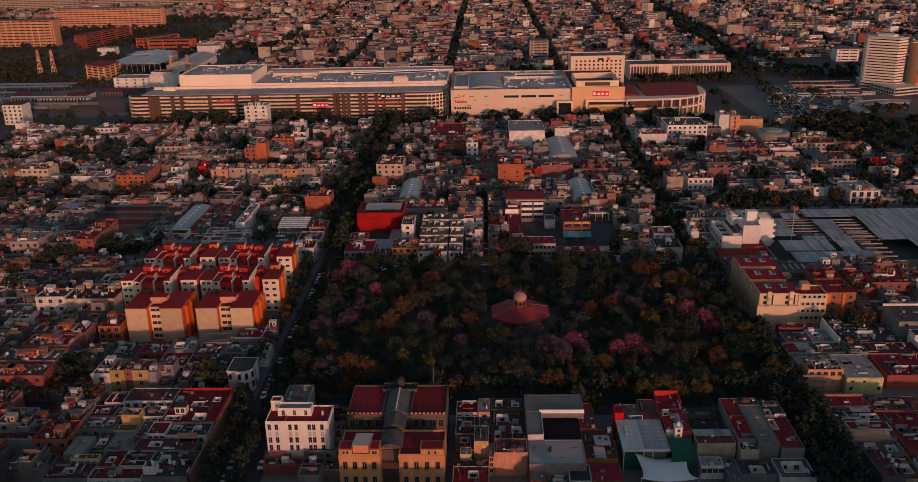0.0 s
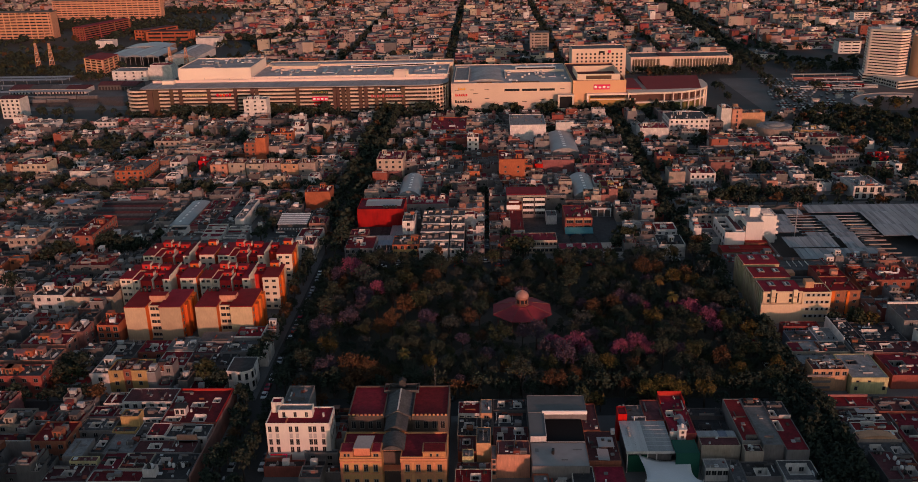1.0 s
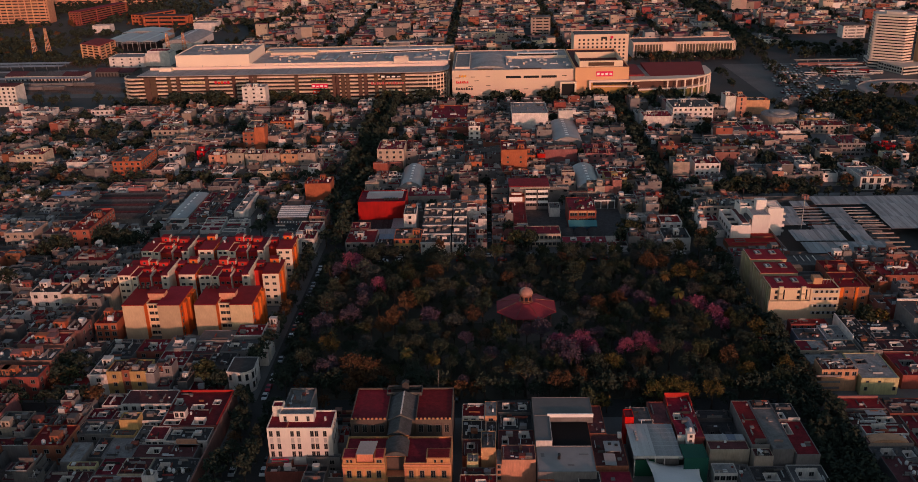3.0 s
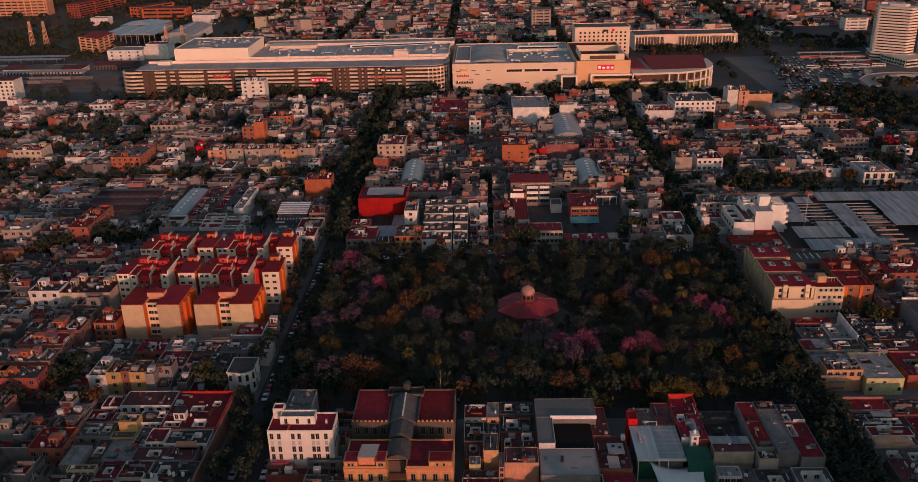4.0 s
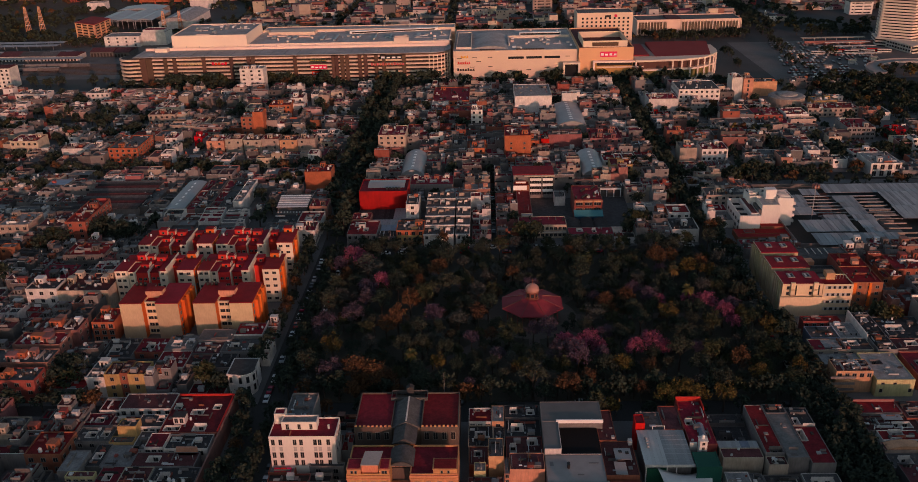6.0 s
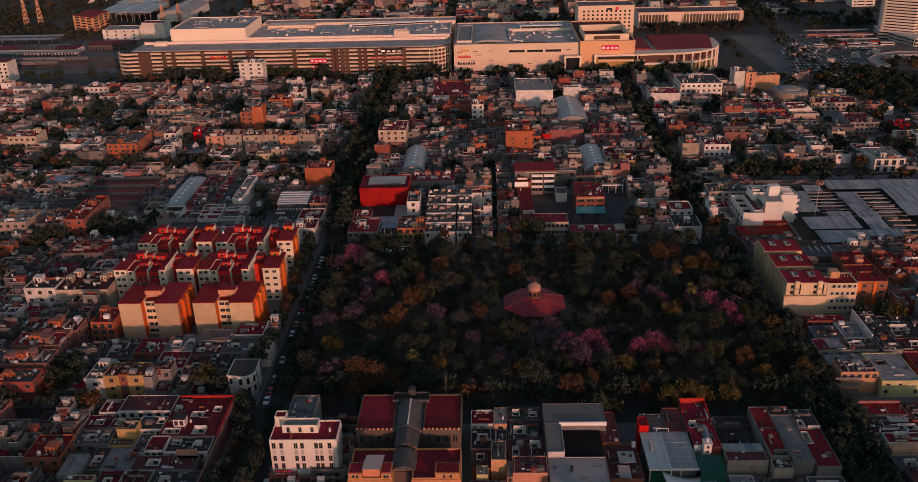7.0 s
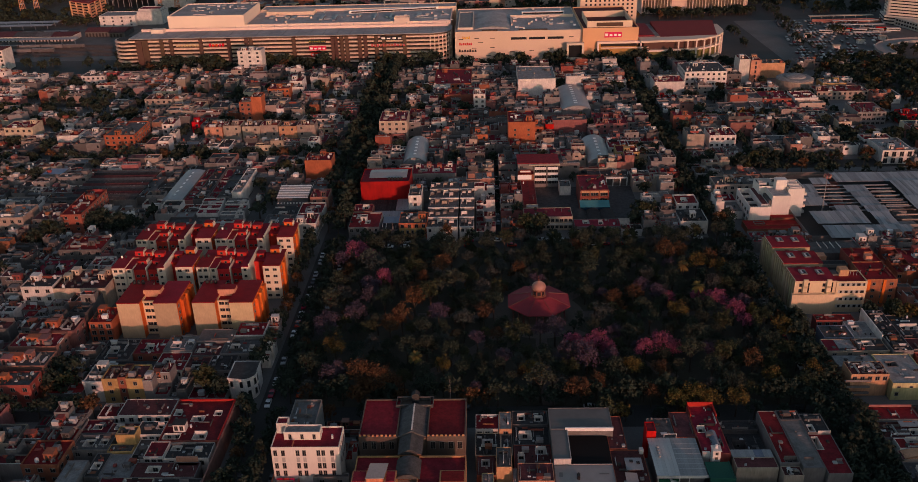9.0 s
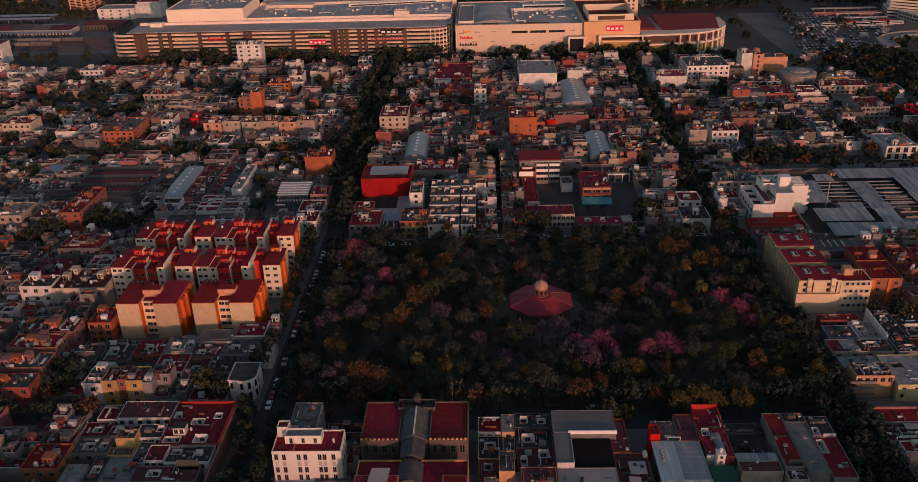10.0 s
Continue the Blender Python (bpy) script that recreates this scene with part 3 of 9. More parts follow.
part("stair_tower", MB().shell(-78, 734, 0, -66, 742, 29, 0.4), MALLW, t)
part("skylight_strip", MB().prism([(-120, 776), (-45, 788), (-45, 792), (-120, 780)], 25.4, 27.6), M_SIGNWHITE, t)
part("skylight_band", MB().prism([(-118, 775.8), (-47, 787.3), (-47, 787.9), (-118, 776.4)], 25.9, 26.9), M_DARK, t)
part("roof_curb", MB().prism([(-190, 770), (-150, 764), (-150, 765), (-190, 771)], 25.4, 26.6), MALLW, t)
for k in range(14):
    x = -185 + k * 11 + rng.uniform(-3, 3)
    part("roof_unit", MB().box(x, 745 + rng.uniform(0, 20), 25.4, x + rng.uniform(1.5, 4), 768, 26.6), M_STEEL, t)
for k in range(8):
    x = -250 + k * 6.4
    y = 750 + rng.uniform(0, 50)
    part("roof_unit", MB().box(x, y, 33, x + rng.uniform(1.5, 4), y + 3, 34.6), M_STEEL, t)
for k in range(46):
    x, y, z = rng.uniform(-196, -38), rng.uniform(740, 786), 25.4
    if k > 30:
        x, y, z = rng.uniform(-258, -203), rng.uniform(740, 788), 33.0
    w, d, h = rng.choice(((0.8, 0.8, 0.9), (1.6, 1.2, 1.4), (2.6, 1.6, 1.2), (7, 0.5, 0.5), (0.5, 9, 0.5), (11, 0.4, 0.4), (1.2, 1.2, 1.9)))
    part("roof_unit", MB().box(x, y, z, x + w, y + d, z + h), (M_WHITEPL, M_STEEL, MALLW)[k % 3], t)
for x in (-70, -92):
    part("gantry_leg", MB().box(x - 0.4, 800, 26.7, x + 0.4, 801, 32), M_STEEL, t)
part("gantry_beam", MB().box(-92.4, 800, 31.4, -69.6, 801, 32), M_STEEL, t)

t = thing("mall_store", 20, 735, 0, "plain cream department store block of the mall", "shopping mall", "mall buildings")
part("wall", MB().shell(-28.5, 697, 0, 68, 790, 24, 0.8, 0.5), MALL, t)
part("roof", MB().box(-28, 697.5, 23.5, 67.5, 789.5, 24), M_MALLROOF, t)
part("frame_skylight", MB().shell(-26.5, 708, 24, -14.6, 772, 25.2, 0.5, 0.6), MALLW, t)
part("frame_pane", MB().box(-25.8, 708.8, 24.2, -15.3, 771.4, 25.2), ROOFS["light"], t)
part("roof_hall", MB().vault(-14, 707, 14, 766, 24.2, 2.2), M_MALLROOF, t)
part("cross_wall", MB().box(15, 750, 24, 66, 751, 26.2), MALLW, t)
part("cross_wall", MB().box(15, 720, 24, 16, 750, 25.6), MALLW, t)
part("skylight_strip", MB().box(25, 762, 24, 60, 766, 26.4), M_SIGNWHITE, t)
part("skylight_band", MB().box(26, 761.8, 24.6, 59, 762.05, 25.8), M_DARK, t)
for k in range(34):
    x, y = rng.uniform(17, 64), rng.uniform(700, 786)
    w, d, h = rng.choice(((0.8, 0.8, 0.9), (1.6, 1.2, 1.4), (2.6, 1.6, 1.2), (6, 0.5, 0.5), (0.5, 8, 0.5), (1.2, 1.2, 1.9)))
    part("roof_unit", MB().box(x, y, 24, x + w, y + d, 24 + h), (M_WHITEPL, M_STEEL, MALLW)[k % 3], t)
for x0, x1 in ((-8, 4), (20, 42)):
    part("roof_grille", MB().box(x0, 698, 24, x1, 701, 25.2), M_PYLON, t)
for x0, x1, z in ((14, 26, 19), (28, 40, 19), (42, 54, 19)):
    part("slot_window", MB().box(x0, 696.85, z - 0.9, x1, 697.02, z + 0.9), M_GLASS, t)
for x, z in ((-14, 12.2), (0, 12.4), (-9, 16.5), (15, 9), (30, 9.5), (44, 11), (-24, 19), (-12, 19.5), (0, 19.5), (60, 19.5), (-16, 6), (-3, 6.5), (8, 7.5), (22, 6)):
    part("slot", MB().box(x - 1.8, 696.9, z - 0.22, x + 1.8, 697.02, z + 0.22), M_DARK, t)
sign(-20, 20.4, 6, 1.8, M_SIGNYEL, 697, "small orange lettering on a blank wall", 5, False, M_SIGNYEL)
sign(-20.5, 15.6, 10, 2.0, M_SIGNRED, 697, "red lettering on a blank wall", 7, False, M_SIGNRED)
sign(-19, 10.4, 14, 2.0, M_SIGNBLK, 697, "dark lettering on a blank wall", 7, False, M_SIGNBLK)
t = thing("mall_anchor", 88, 730, 0, "peach plastered anchor store block of the mall", "shopping mall", "mall buildings")
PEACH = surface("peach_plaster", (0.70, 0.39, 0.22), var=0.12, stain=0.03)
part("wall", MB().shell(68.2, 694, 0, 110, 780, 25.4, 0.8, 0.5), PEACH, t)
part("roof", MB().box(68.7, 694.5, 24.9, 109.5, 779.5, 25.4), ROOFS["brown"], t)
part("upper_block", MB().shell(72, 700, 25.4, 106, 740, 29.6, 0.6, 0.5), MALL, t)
part("upper_recess", MB().box(79, 699.6, 26.2, 99, 700.02, 29.0), M_PYLON, t)
part("entrance_frame", MB().box(56, 689.5, 3.4, 57.4, 694, 16).box(67.6, 689.5, 3.4, 69, 694, 16).box(57.4, 689.5, 14.6, 67.6, 694, 16).box(57.4, 689.5, 3.4, 67.6, 694, 4.8), MALLW, t)
part("entrance_glass", MB().box(57.5, 692, 4.8, 67.5, 692.2, 14.6), M_GLASS, t)
part("display_frame", MB().box(79, 690.5, 4, 80.4, 694, 16.4).box(80.4, 690.5, 15, 118, 694, 16.4).box(80.4, 690.5, 4, 118, 694, 5.2), MALLW, t)
part("display_recess", MB().box(80.5, 693.4, 5.2, 109.5, 693.98, 15), surface("display_orange", (0.45, 0.2, 0.08), var=0.2), t)
part("display_band", MB().box(82, 693.0, 12.4, 109, 693.38, 14.4), M_DARK, t)
part("display_rail", MB().box(82, 692.6, 10.8, 118, 693.2, 11.6), MALLW, t)
sign(91, 21, 13, 4.0, M_SIGNRED, 694, "red shop sign with white letter bars on peach wall")
t = thing("mall_terrace", 145, 730, 0, "curved glazed mall terrace with dark red roofs", "shopping mall", "mall buildings")
arc = [(112, 690)] + [(140 + 40 * math.sin(radians(a)), 728 - 36 * math.cos(radians(a))) for a in range(0, 91, 10)] + [(180, 745), (112, 745)]
grow = lambda k: [(135 + (x - 135) * k, 722 + (y - 722) * k) for x, y in arc]
part("glass_hall", MB().prism(grow(0.96), 0, 8.6), surface("terrace_glass", (0.22, 0.17, 0.07), rough=0.25, var=0.25), t, "yellowish glazed lower front")
part("inner_wall", MB().prism(grow(0.90), 8.6, 15.5), M_PYLON, t)
part("eave", MB().prism(grow(1.03), 15.4, 16.8), MALLW, t)
part("floor_band", MB().prism(grow(1.015), 8.2, 9.4), MALLW, t)
part("base_band", MB().prism(grow(1.01), 0, 1.4), MALLW, t)
REDROOF = surface("terrace_red_roof", (0.19, 0.02, 0.025), var=0.2)
b = MB().add([(128, 702, 16.9), (172, 706, 16.9), (178, 748, 19.5), (128, 748, 19.5), (128, 702, 16.5), (172, 706, 16.5), (178, 748, 16.5), (128, 748, 16.5)],
             [(0, 1, 2, 3), (7, 6, 5, 4), (0, 4, 5, 1), (1, 5, 6, 2), (2, 6, 7, 3), (3, 7, 4, 0)])
part("roof", b, REDROOF, t)
part("side_roof", MB().box(110.5, 704, 16.8, 124, 748, 18.0), REDROOF, t)
part("roof_gutter", MB().box(124.2, 702, 16.8, 127.8, 748, 17.4), ROOFS["light"], t)
for k in range(0, len(arc) - 2):
    x, y = grow(1.02)[k]
    part("column", MB().box(x - 0.5, y - 0.5, 0, x + 0.5, y + 0.5, 15.5), MALLW, t)

t = thing("hotel", 99, 800, 0, "pale cubic hotel block with rows of small windows", "hotel")
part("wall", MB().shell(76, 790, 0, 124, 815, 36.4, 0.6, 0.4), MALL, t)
part("roof", MB().box(76.5, 790.5, 36, 123.5, 814.5, 36.4), ROOFS["mid"], t)
for r in range(7):
    for c in range(11):
        window(t, 81 + c * 3.9, 790, 13 + r * 3.2, "f", 1.5, 1.5, 0)
part("sign_shape", MB().box(100, 789.5, 33.0, 105, 789.95, 34.8), M_DARK, t)
part("sign_disc", MB().box(108, 789.5, 33.2, 110.4, 789.95, 35.4), M_SIGNRED, t)
t = thing("train_station", 190, 895, 0, "long pale station building with tall vertical fins", "station")
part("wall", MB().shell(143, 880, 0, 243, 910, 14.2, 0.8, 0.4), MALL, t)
part("roof", MB().box(143.5, 880.5, 13.8, 242.5, 909.5, 14.2), ROOFS["mid"], t)
part("glazing", MB().box(145, 879.8, 2, 172, 880.05, 12.6), surface("station_glass", (0.10, 0.07, 0.05), rough=0.3), t)
part("glazing", MB().box(186, 879.8, 2, 241, 880.05, 12.6), surface("station_glass", (0.10, 0.07, 0.05), rough=0.3), t)
for k in range(34):
    x = 144 + k * 3
    if 172 < x < 186:
        continue
    w = 0.45 if k % 4 == 0 else 0.18
    part("fin", MB().box(x - w, 878.8, 0, x + w, 879.95, 13.6), MALLW, t)
part("entrance_bay", MB().box(172.5, 881, 14.2, 185.5, 905, 15.4), ROOFS["brown"], t)
RESERVED += [(70, 788, 128, 818), (140, 876, 246, 913)]

# ================= apartment complex =================
ORANGE = surface("orange_paint", (0.62, 0.12, 0.022), hue=0.004, var=0.3, streak=0.3)
APCREAM = surface("apartment_cream", (0.49, 0.35, 0.22), var=0.22, stain=0.3, streak=0.3)
APROOF = surface("apartment_roof", (0.24, 0.011, 0.020), var=0.4, stain=0.3, hue=0.005, rnd=0.1, spec=0.2)
APGOLD = surface("golden_lit_cream", (0.68, 0.51, 0.34), var=0.2, streak=0.3, hue=0.004)
RESERVED += [(-153, 298, -85, 378)]
APWHITE = surface("apartment_pale_paint", (0.74, 0.62, 0.49), var=0.18, stain=0.2, streak=0.3, hue=0.004)
REDPAINT = surface("red_paint", (0.50, 0.030, 0.022), var=0.35, streak=0.3, hue=0.004)


def apartment_thing(x0, y0, x1, y1):
    return thing("apartment_block", (x0 + x1) / 2, (y0 + y1) / 2, 0.15, "five-storey cream and orange apartment block with red roofs", "apartment block", "apartment blocks")


def apartment_front(x0, y0, x1, y1, h):
    """A front block: two wings with blank ends, a recessed stair bay with windows, red roofs, orange side bays."""
    t = apartment_thing(x0, y0, x1, y1)
    w = x1 - x0
    a, c = x0 + w * 0.375, x0 + w * 0.615
    for nm, wx0, wx1 in (("wing", x0, a), ("wing", c, x1)):
        part(nm, MB().shell(wx0, y0, 0.15, wx1, y1, h, 0.25), APCREAM, t)
        part("roof", MB().box(wx0 - 0.12, y0 - 0.12, h + 0.26, wx1 + 0.12, y1 + 0.12, h + 0.55), APROOF, t)
    part("side_wall", MB().box(a, y0 + 0.25, 0.15, a + 0.12, y0 + 3.0, h + 0.2), ORANGE, t, "orange painted side wall")
    part("side_wall", MB().box(x1, y0 + 0.25, 0.15, x1 + 0.12, y1 - 0.3, h + 0.2), ORANGE, t, "orange painted side wall")
    for q in (0.22, 0.5, 0.8):
        part("side_bay", MB().box(x1 + 0.12, y0 + (y1 - y0) * q, 0.15, x1 + 1.3, y0 + (y1 - y0) * q + 2.6, h - 0.3), ORANGE, t)
    part("stair_bay", MB().shell(a + 0.13, y0 + 3.0, 0.15, c - 0.01, y1 - 3.2, h - 0.6, 0.3), APGOLD, t)
    part("roof", MB().box(a + 0.34, y0 + 3.2, h - 0.8, c - 0.22, y1 - 3.4, h - 0.5), APROOF, t)
    head = part("stair_head", MB().box(a - 0.4, y0 + 6.4, h - 0.5, c + 0.6, y0 + 10.4, h + 2.1), WALLS["peach"], t, "peach stair head over the roofs")
    part("slab", MB().box(a - 0.5, y0 + 6.6, h + 2.1, c + 0.7, y0 + 10.5, h + 2.25), APROOF, head)
    part("bay_lintel", MB().box(a + 0.2, y0 + 2.6, h - 0.9, c - 0.1, y0 + 2.98, h - 0.3), APGOLD, t)
    for fl in range(5):
        z = 0.15 + (h - 0.6) * (fl + 0.58) / 5
        window(t, a + 1.6, y0 + 3.0, z, "f", 1.7, 1.1)
        window(t, c - 1.5, y0 + 3.0, z, "f", 1.7, 1.1)
        for q in (0.1, 0.42, 0.7):
            window(t, x1 + 0.12, y0 + (y1 - y0) * q, z, "r", 1.1, 1.2)
    for q in range(3):
        water_tank(x0 + 1.5 + q * 1.6, y1 - 2, h + 0.55)


def apartment_rear(x0, y0, x1, y1, h):
    """A rear block: pale wings at both ends, stepped red-walled flats between, and a pale party wall running back over the roofs."""
    t = apartment_thing(x0, y0, x1, y1)

    def mass(name, a, c, e, g, z, wall, lip=0.2):
        ob = part(name, MB().shell(a, c, 0.15, e, g, z, lip), wall, t)
        part("roof", MB().box(a - 0.1, c - 0.1, z + lip + 0.01, e + 0.1, g + 0.1, z + lip + 0.28), APROOF, ob)
        return ob

    def room(a, c, e, g, z, up, wall, side=None):
        ob = part("roof_room", MB().box(a, c, z, e, g, z + up), wall, t)
        part("slab", MB().box(a - 0.2, c - 0.2, z + up, e + 0.2, g + 0.2, z + up + 0.2), APROOF, ob)
        if side:
            part("side_wall", MB().box(e, c, z - 0.6, e + 0.16, g, z + up + 0.35), side, ob)
        window(ob, (a + e) / 2, c, z + up * 0.5, "f", 0.8, 0.8, 0)

    wing = mass("wing", x0, y0, x0 + 5.0, y0 + 10, h, APWHITE)
    step = mass("wing", x0 + 5.02, y0 + 1.0, x0 + 7.4, y0 + 9, h - 0.9, APWHITE)
    mass("rear_range", x0 + 0.5, y0 + 10.02, x0 + 7.4, y1, h - 0.4, APCREAM)
    low = mass("stair_block", x0 + 7.42, y0 + 2.4, x0 + 12.2, y0 + 10, h - 2.0, REDPAINT)
    mass("stair_block", x0 + 7.42, y0 + 10.02, x0 + 12.2, y1, h - 0.8, REDPAINT)
    part("party_wall", MB().box(x0 + 12.22, y0 + 2.2, 0.15, x0 + 12.5, y0 + 9, h - 0.9), APWHITE, t, "pale party wall rising over the roofs")
    low_2 = mass("stair_block", x0 + 12.9, y0 + 3.0, x0 + 17.2, y0 + 10, h - 2.2, REDPAINT)
    mass("stair_block", x0 + 12.9, y0 + 10.02, x0 + 17.2, y1, h - 1.0, REDPAINT)
    end = mass("party_block", x0 + 17.22, y0 + 1.0, x0 + 20.2, y1, h - 0.6, APWHITE)
    part("party_wall", MB().box(x0 + 20.22, y0 + 0.8, 0.15, x0 + 20.5, y1 + 0.6, h + 0.9), APWHITE, t, "pale party wall rising over the roofs")
    mass("link", x0 + 20.52, y0 + 8, x1 - 6.62, y1, h - 1.8, REDPAINT)
    far = mass("wing", x1 - 6.6, y0, x1, y0 + 10, h + 0.2, APWHITE)
    mass("rear_range", x1 - 6.4, y0 + 10.02, x1 - 0.6, y1, h - 0.5, APCREAM)
    part("side_wall", MB().box(x1, y0 + 0.25, 0.15, x1 + 0.12, y0 + 9.8, h + 0.2), ORANGE, t, "orange painted side wall")
    part("side_wall", MB().box(x0 - 0.12, y0 + 0.3, 0.15, x0 - 0.02, y0 + 9.6, h + 0.1), ORANGE, t, "orange painted side wall")
    part("side_bay", MB().box(x1 + 0.12, y0 + 4.2, 0.15, x1 + 0.9, y0 + 6.4, h - 0.2), ORANGE, t)
    room(x0 + 5.4, y0 + 11, x0 + 8.8, y0 + 14.4, h - 0.4, 2.4, REDPAINT, APWHITE)
    room(x0 + 9.4, y0 + 11.6, x0 + 12.0, y0 + 14.0, h - 0.8, 2.0, REDPAINT, APWHITE)
    room(x0 + 13.4, y0 + 10.6, x0 + 17.0, y0 + 13.4, h - 1.0, 2.2, REDPAINT)
    room(x0 + 8.0, y0 + 6.6, x0 + 11.4, y0 + 9.4, h - 2.0, 1.9, REDPAINT, APWHITE)
    room(x0 + 13.6, y0 + 7.0, x0 + 16.6, y0 + 9.2, h - 2.2, 1.7, REDPAINT)
    room(x1 - 6.0, y0 + 12, x1 - 2.4, y0 + 15, h - 0.5, 2.4, ORANGE, APWHITE)
    room(x0 + 21.2, y0 + 11, x0 + 24.0, y0 + 14, h - 1.8, 2.2, REDPAINT)
    for fl in range(5):
        z = 0.15 + h * (fl + 0.55) / 5
        for x in (x0 + 1.4, x0 + 3.5):
            window(wing, x, y0, z, "f", 1.2, 0.9)
        window(step, x0 + 6.2, y0 + 1.0, z - 0.6, "f", 1.0, 0.9)
        for x in (x1 - 5.0, x1 - 2.0):
            window(far, x, y0, z, "f", 1.4, 0.9)
        window(end, x0 + 18.7, y0 + 1.0, z - 0.4, "f", 0.9, 0.9)
        if fl > 1 and z < h - 2.2:
            for x in (x0 + 8.8, x0 + 10.9):
                window(low, x, y0 + 2.4, z - 0.6, "f", 1.1, 0.9)
            for x in (x0 + 14.0, x0 + 16.0):
                window(low_2, x, y0 + 3.0, z - 0.6, "f", 1.1, 0.9)
        for q in (0.12, 0.45):
            window(t, x1 + 0.12, y0 + (y1 - y0) * q, z, "r", 0.9, 0.9)
    for q in range(2):
        water_tank(x0 + 1.2 + q * 1.5, y0 + 8.4, h + 0.49, 0.7)


for ax in (-138.6, -111.4):
    apartment_front(ax, 299.5, ax + 21.6, 316, 14.2)
for ay in (328, 354):
    for ax, aw in ((-151.5, 31.5), (-118.5, 32.5)):
        apartment_rear(ax, ay, ax + aw, ay + 15.8, 14)

# ================= named buildings =================
# museum on the near side of the park
t = thing("museum", -27, 225, 0.15, "old stone museum with two red-roofed wings and grey hall roofs", "museum")
STONE = surface("museum_stone", (0.54, 0.24, 0.115), var=0.35, streak=0.4)
# The same stone for walls in shade, with the shade put into its colour.
SHADED_STONE = surface("museum_shaded_stone", (0.11, 0.08, 0.067), var=0.35, streak=0.4)
RESERVED.append((-43, 203, -12, 245))
for x0, x1 in ((-42.5, -31.8), (-23.5, -12.8)):
    part("wing", MB().shell(x0, 225.5, 0.15, x1, 243, 12.6, 0.5, 0.3), SHADED_STONE, t)
    part("roof", MB().box(x0 + 0.3, 225.8, 12.2, x1 - 0.3, 242.7, 12.6), ROOFS["red"], t)
    for k in range(9):
        part("merlon", MB().box(x0 + 0.2 + k * 1.2, 225.4, 13.1, x0 + 0.8 + k * 1.2, 225.7, 13.6), STONE, t)
    for k in range(4):
        window(t, x0 + 1.6 + k * 2.5, 225.5, 10.0, "f", 1.2, 2.4)
for x0, x1 in ((-42, -30.4), (-25.2, -12.5)):
    part("front_wing", MB().shell(x0, 206, 0.15, x1, 218.5, 11.6, 0.5, 0.3), STONE, t)
    part("front_roof", MB().box(x0 + 0.3, 206.3, 11.2, x1 - 0.3, 218.2, 11.6), ROOFS["red"], t)
    for z, d in ((11.3, 0.35), (6.6, 0.22), (10.3, 0.12)):
        part("cornice", MB().box(x0 - 0.1, 206 - d, z, x1 + 0.1, 205.99, z + 0.4), STONE, t)
    n = 4
    for k in range(n + 1):
        x = x0 + 0.4 + (x1 - x0 - 0.8) * k / n
        part("pilaster", MB().box(x - 0.3, 205.8, 0.15, x + 0.3, 205.98, 10.3), STONE, t)
    for k in range(n):
        x = x0 + 0.4 + (x1 - x0 - 0.8) * (k + 0.5) / n
        window(t, x, 206, 8.5, "f", 1.1, 2.2)
        window(t, x, 206, 3.6, "f", 1.1, 2.4)
        part("balcony", MB().box(x - 0.9, 205.5, 7.0, x + 0.9, 205.98, 7.15), STONE, t)
part("entrance_bay", MB().box(-30.38, 210, 0.15, -25.22, 218.4, 11.0), SHADED_STONE, t, "recessed entrance bay, its shade put into the stone colour")
part("entrance_balcony", MB().box(-30.38, 207.5, 6.4, -25.22, 209.98, 6.8), STONE, t)
for x0, w in ((-41.8, 3.6), (-33.2, 2.6), (-19.0, 6.3)):
    part("attic", MB().box(x0, 206.2, 11.6, x0 + w, 210.5, 13.4).box(x0 - 0.2, 206, 13.4, x0 + w + 0.2, 210.7, 13.6), STONE, t)
    part("attic_roof", MB().box(x0 + 0.2, 206.4, 13.6, x0 + w - 0.2, 210.3, 13.75), ROOFS["red"], t)
    for q in (0.36, 0.64):
        window(t, x0 + w * q, 206.2, 12.5, "f", 0.5, 0.9, 0)
part("hall", MB().box(-31.7, 226, 0.15, -23.6, 243, 12.2), SHADED_STONE, t)
part("hall_roof", MB().gable(-32, 226, -23.4, 239, 12.3, 2.2), ROOFS["mid"], t)
part("flat_roof", MB().shell(-33.2, 239.2, 12.2, -22.4, 243.4, 13.4, 0.3), ROOFS["mid"], t)
part("middle_pavilion", MB().box(-30.6, 218.8, 11.6, -24.8, 225.6, 12.4), STONE, t)
part("middle_pavilion_roof", MB().gable(-31, 218.5, -24.4, 225.8, 12.4, 1.7), ROOFS["mid"], t)
part("front_pavilion", MB().box(-30.4, 209.6, 11.6, -25, 216.5, 12.0), STONE, t)
part("front_pavilion_roof", MB().vault(-31, 209.2, -24.4, 216.8, 12.0, 1.6), ROOFS["mid"], t)

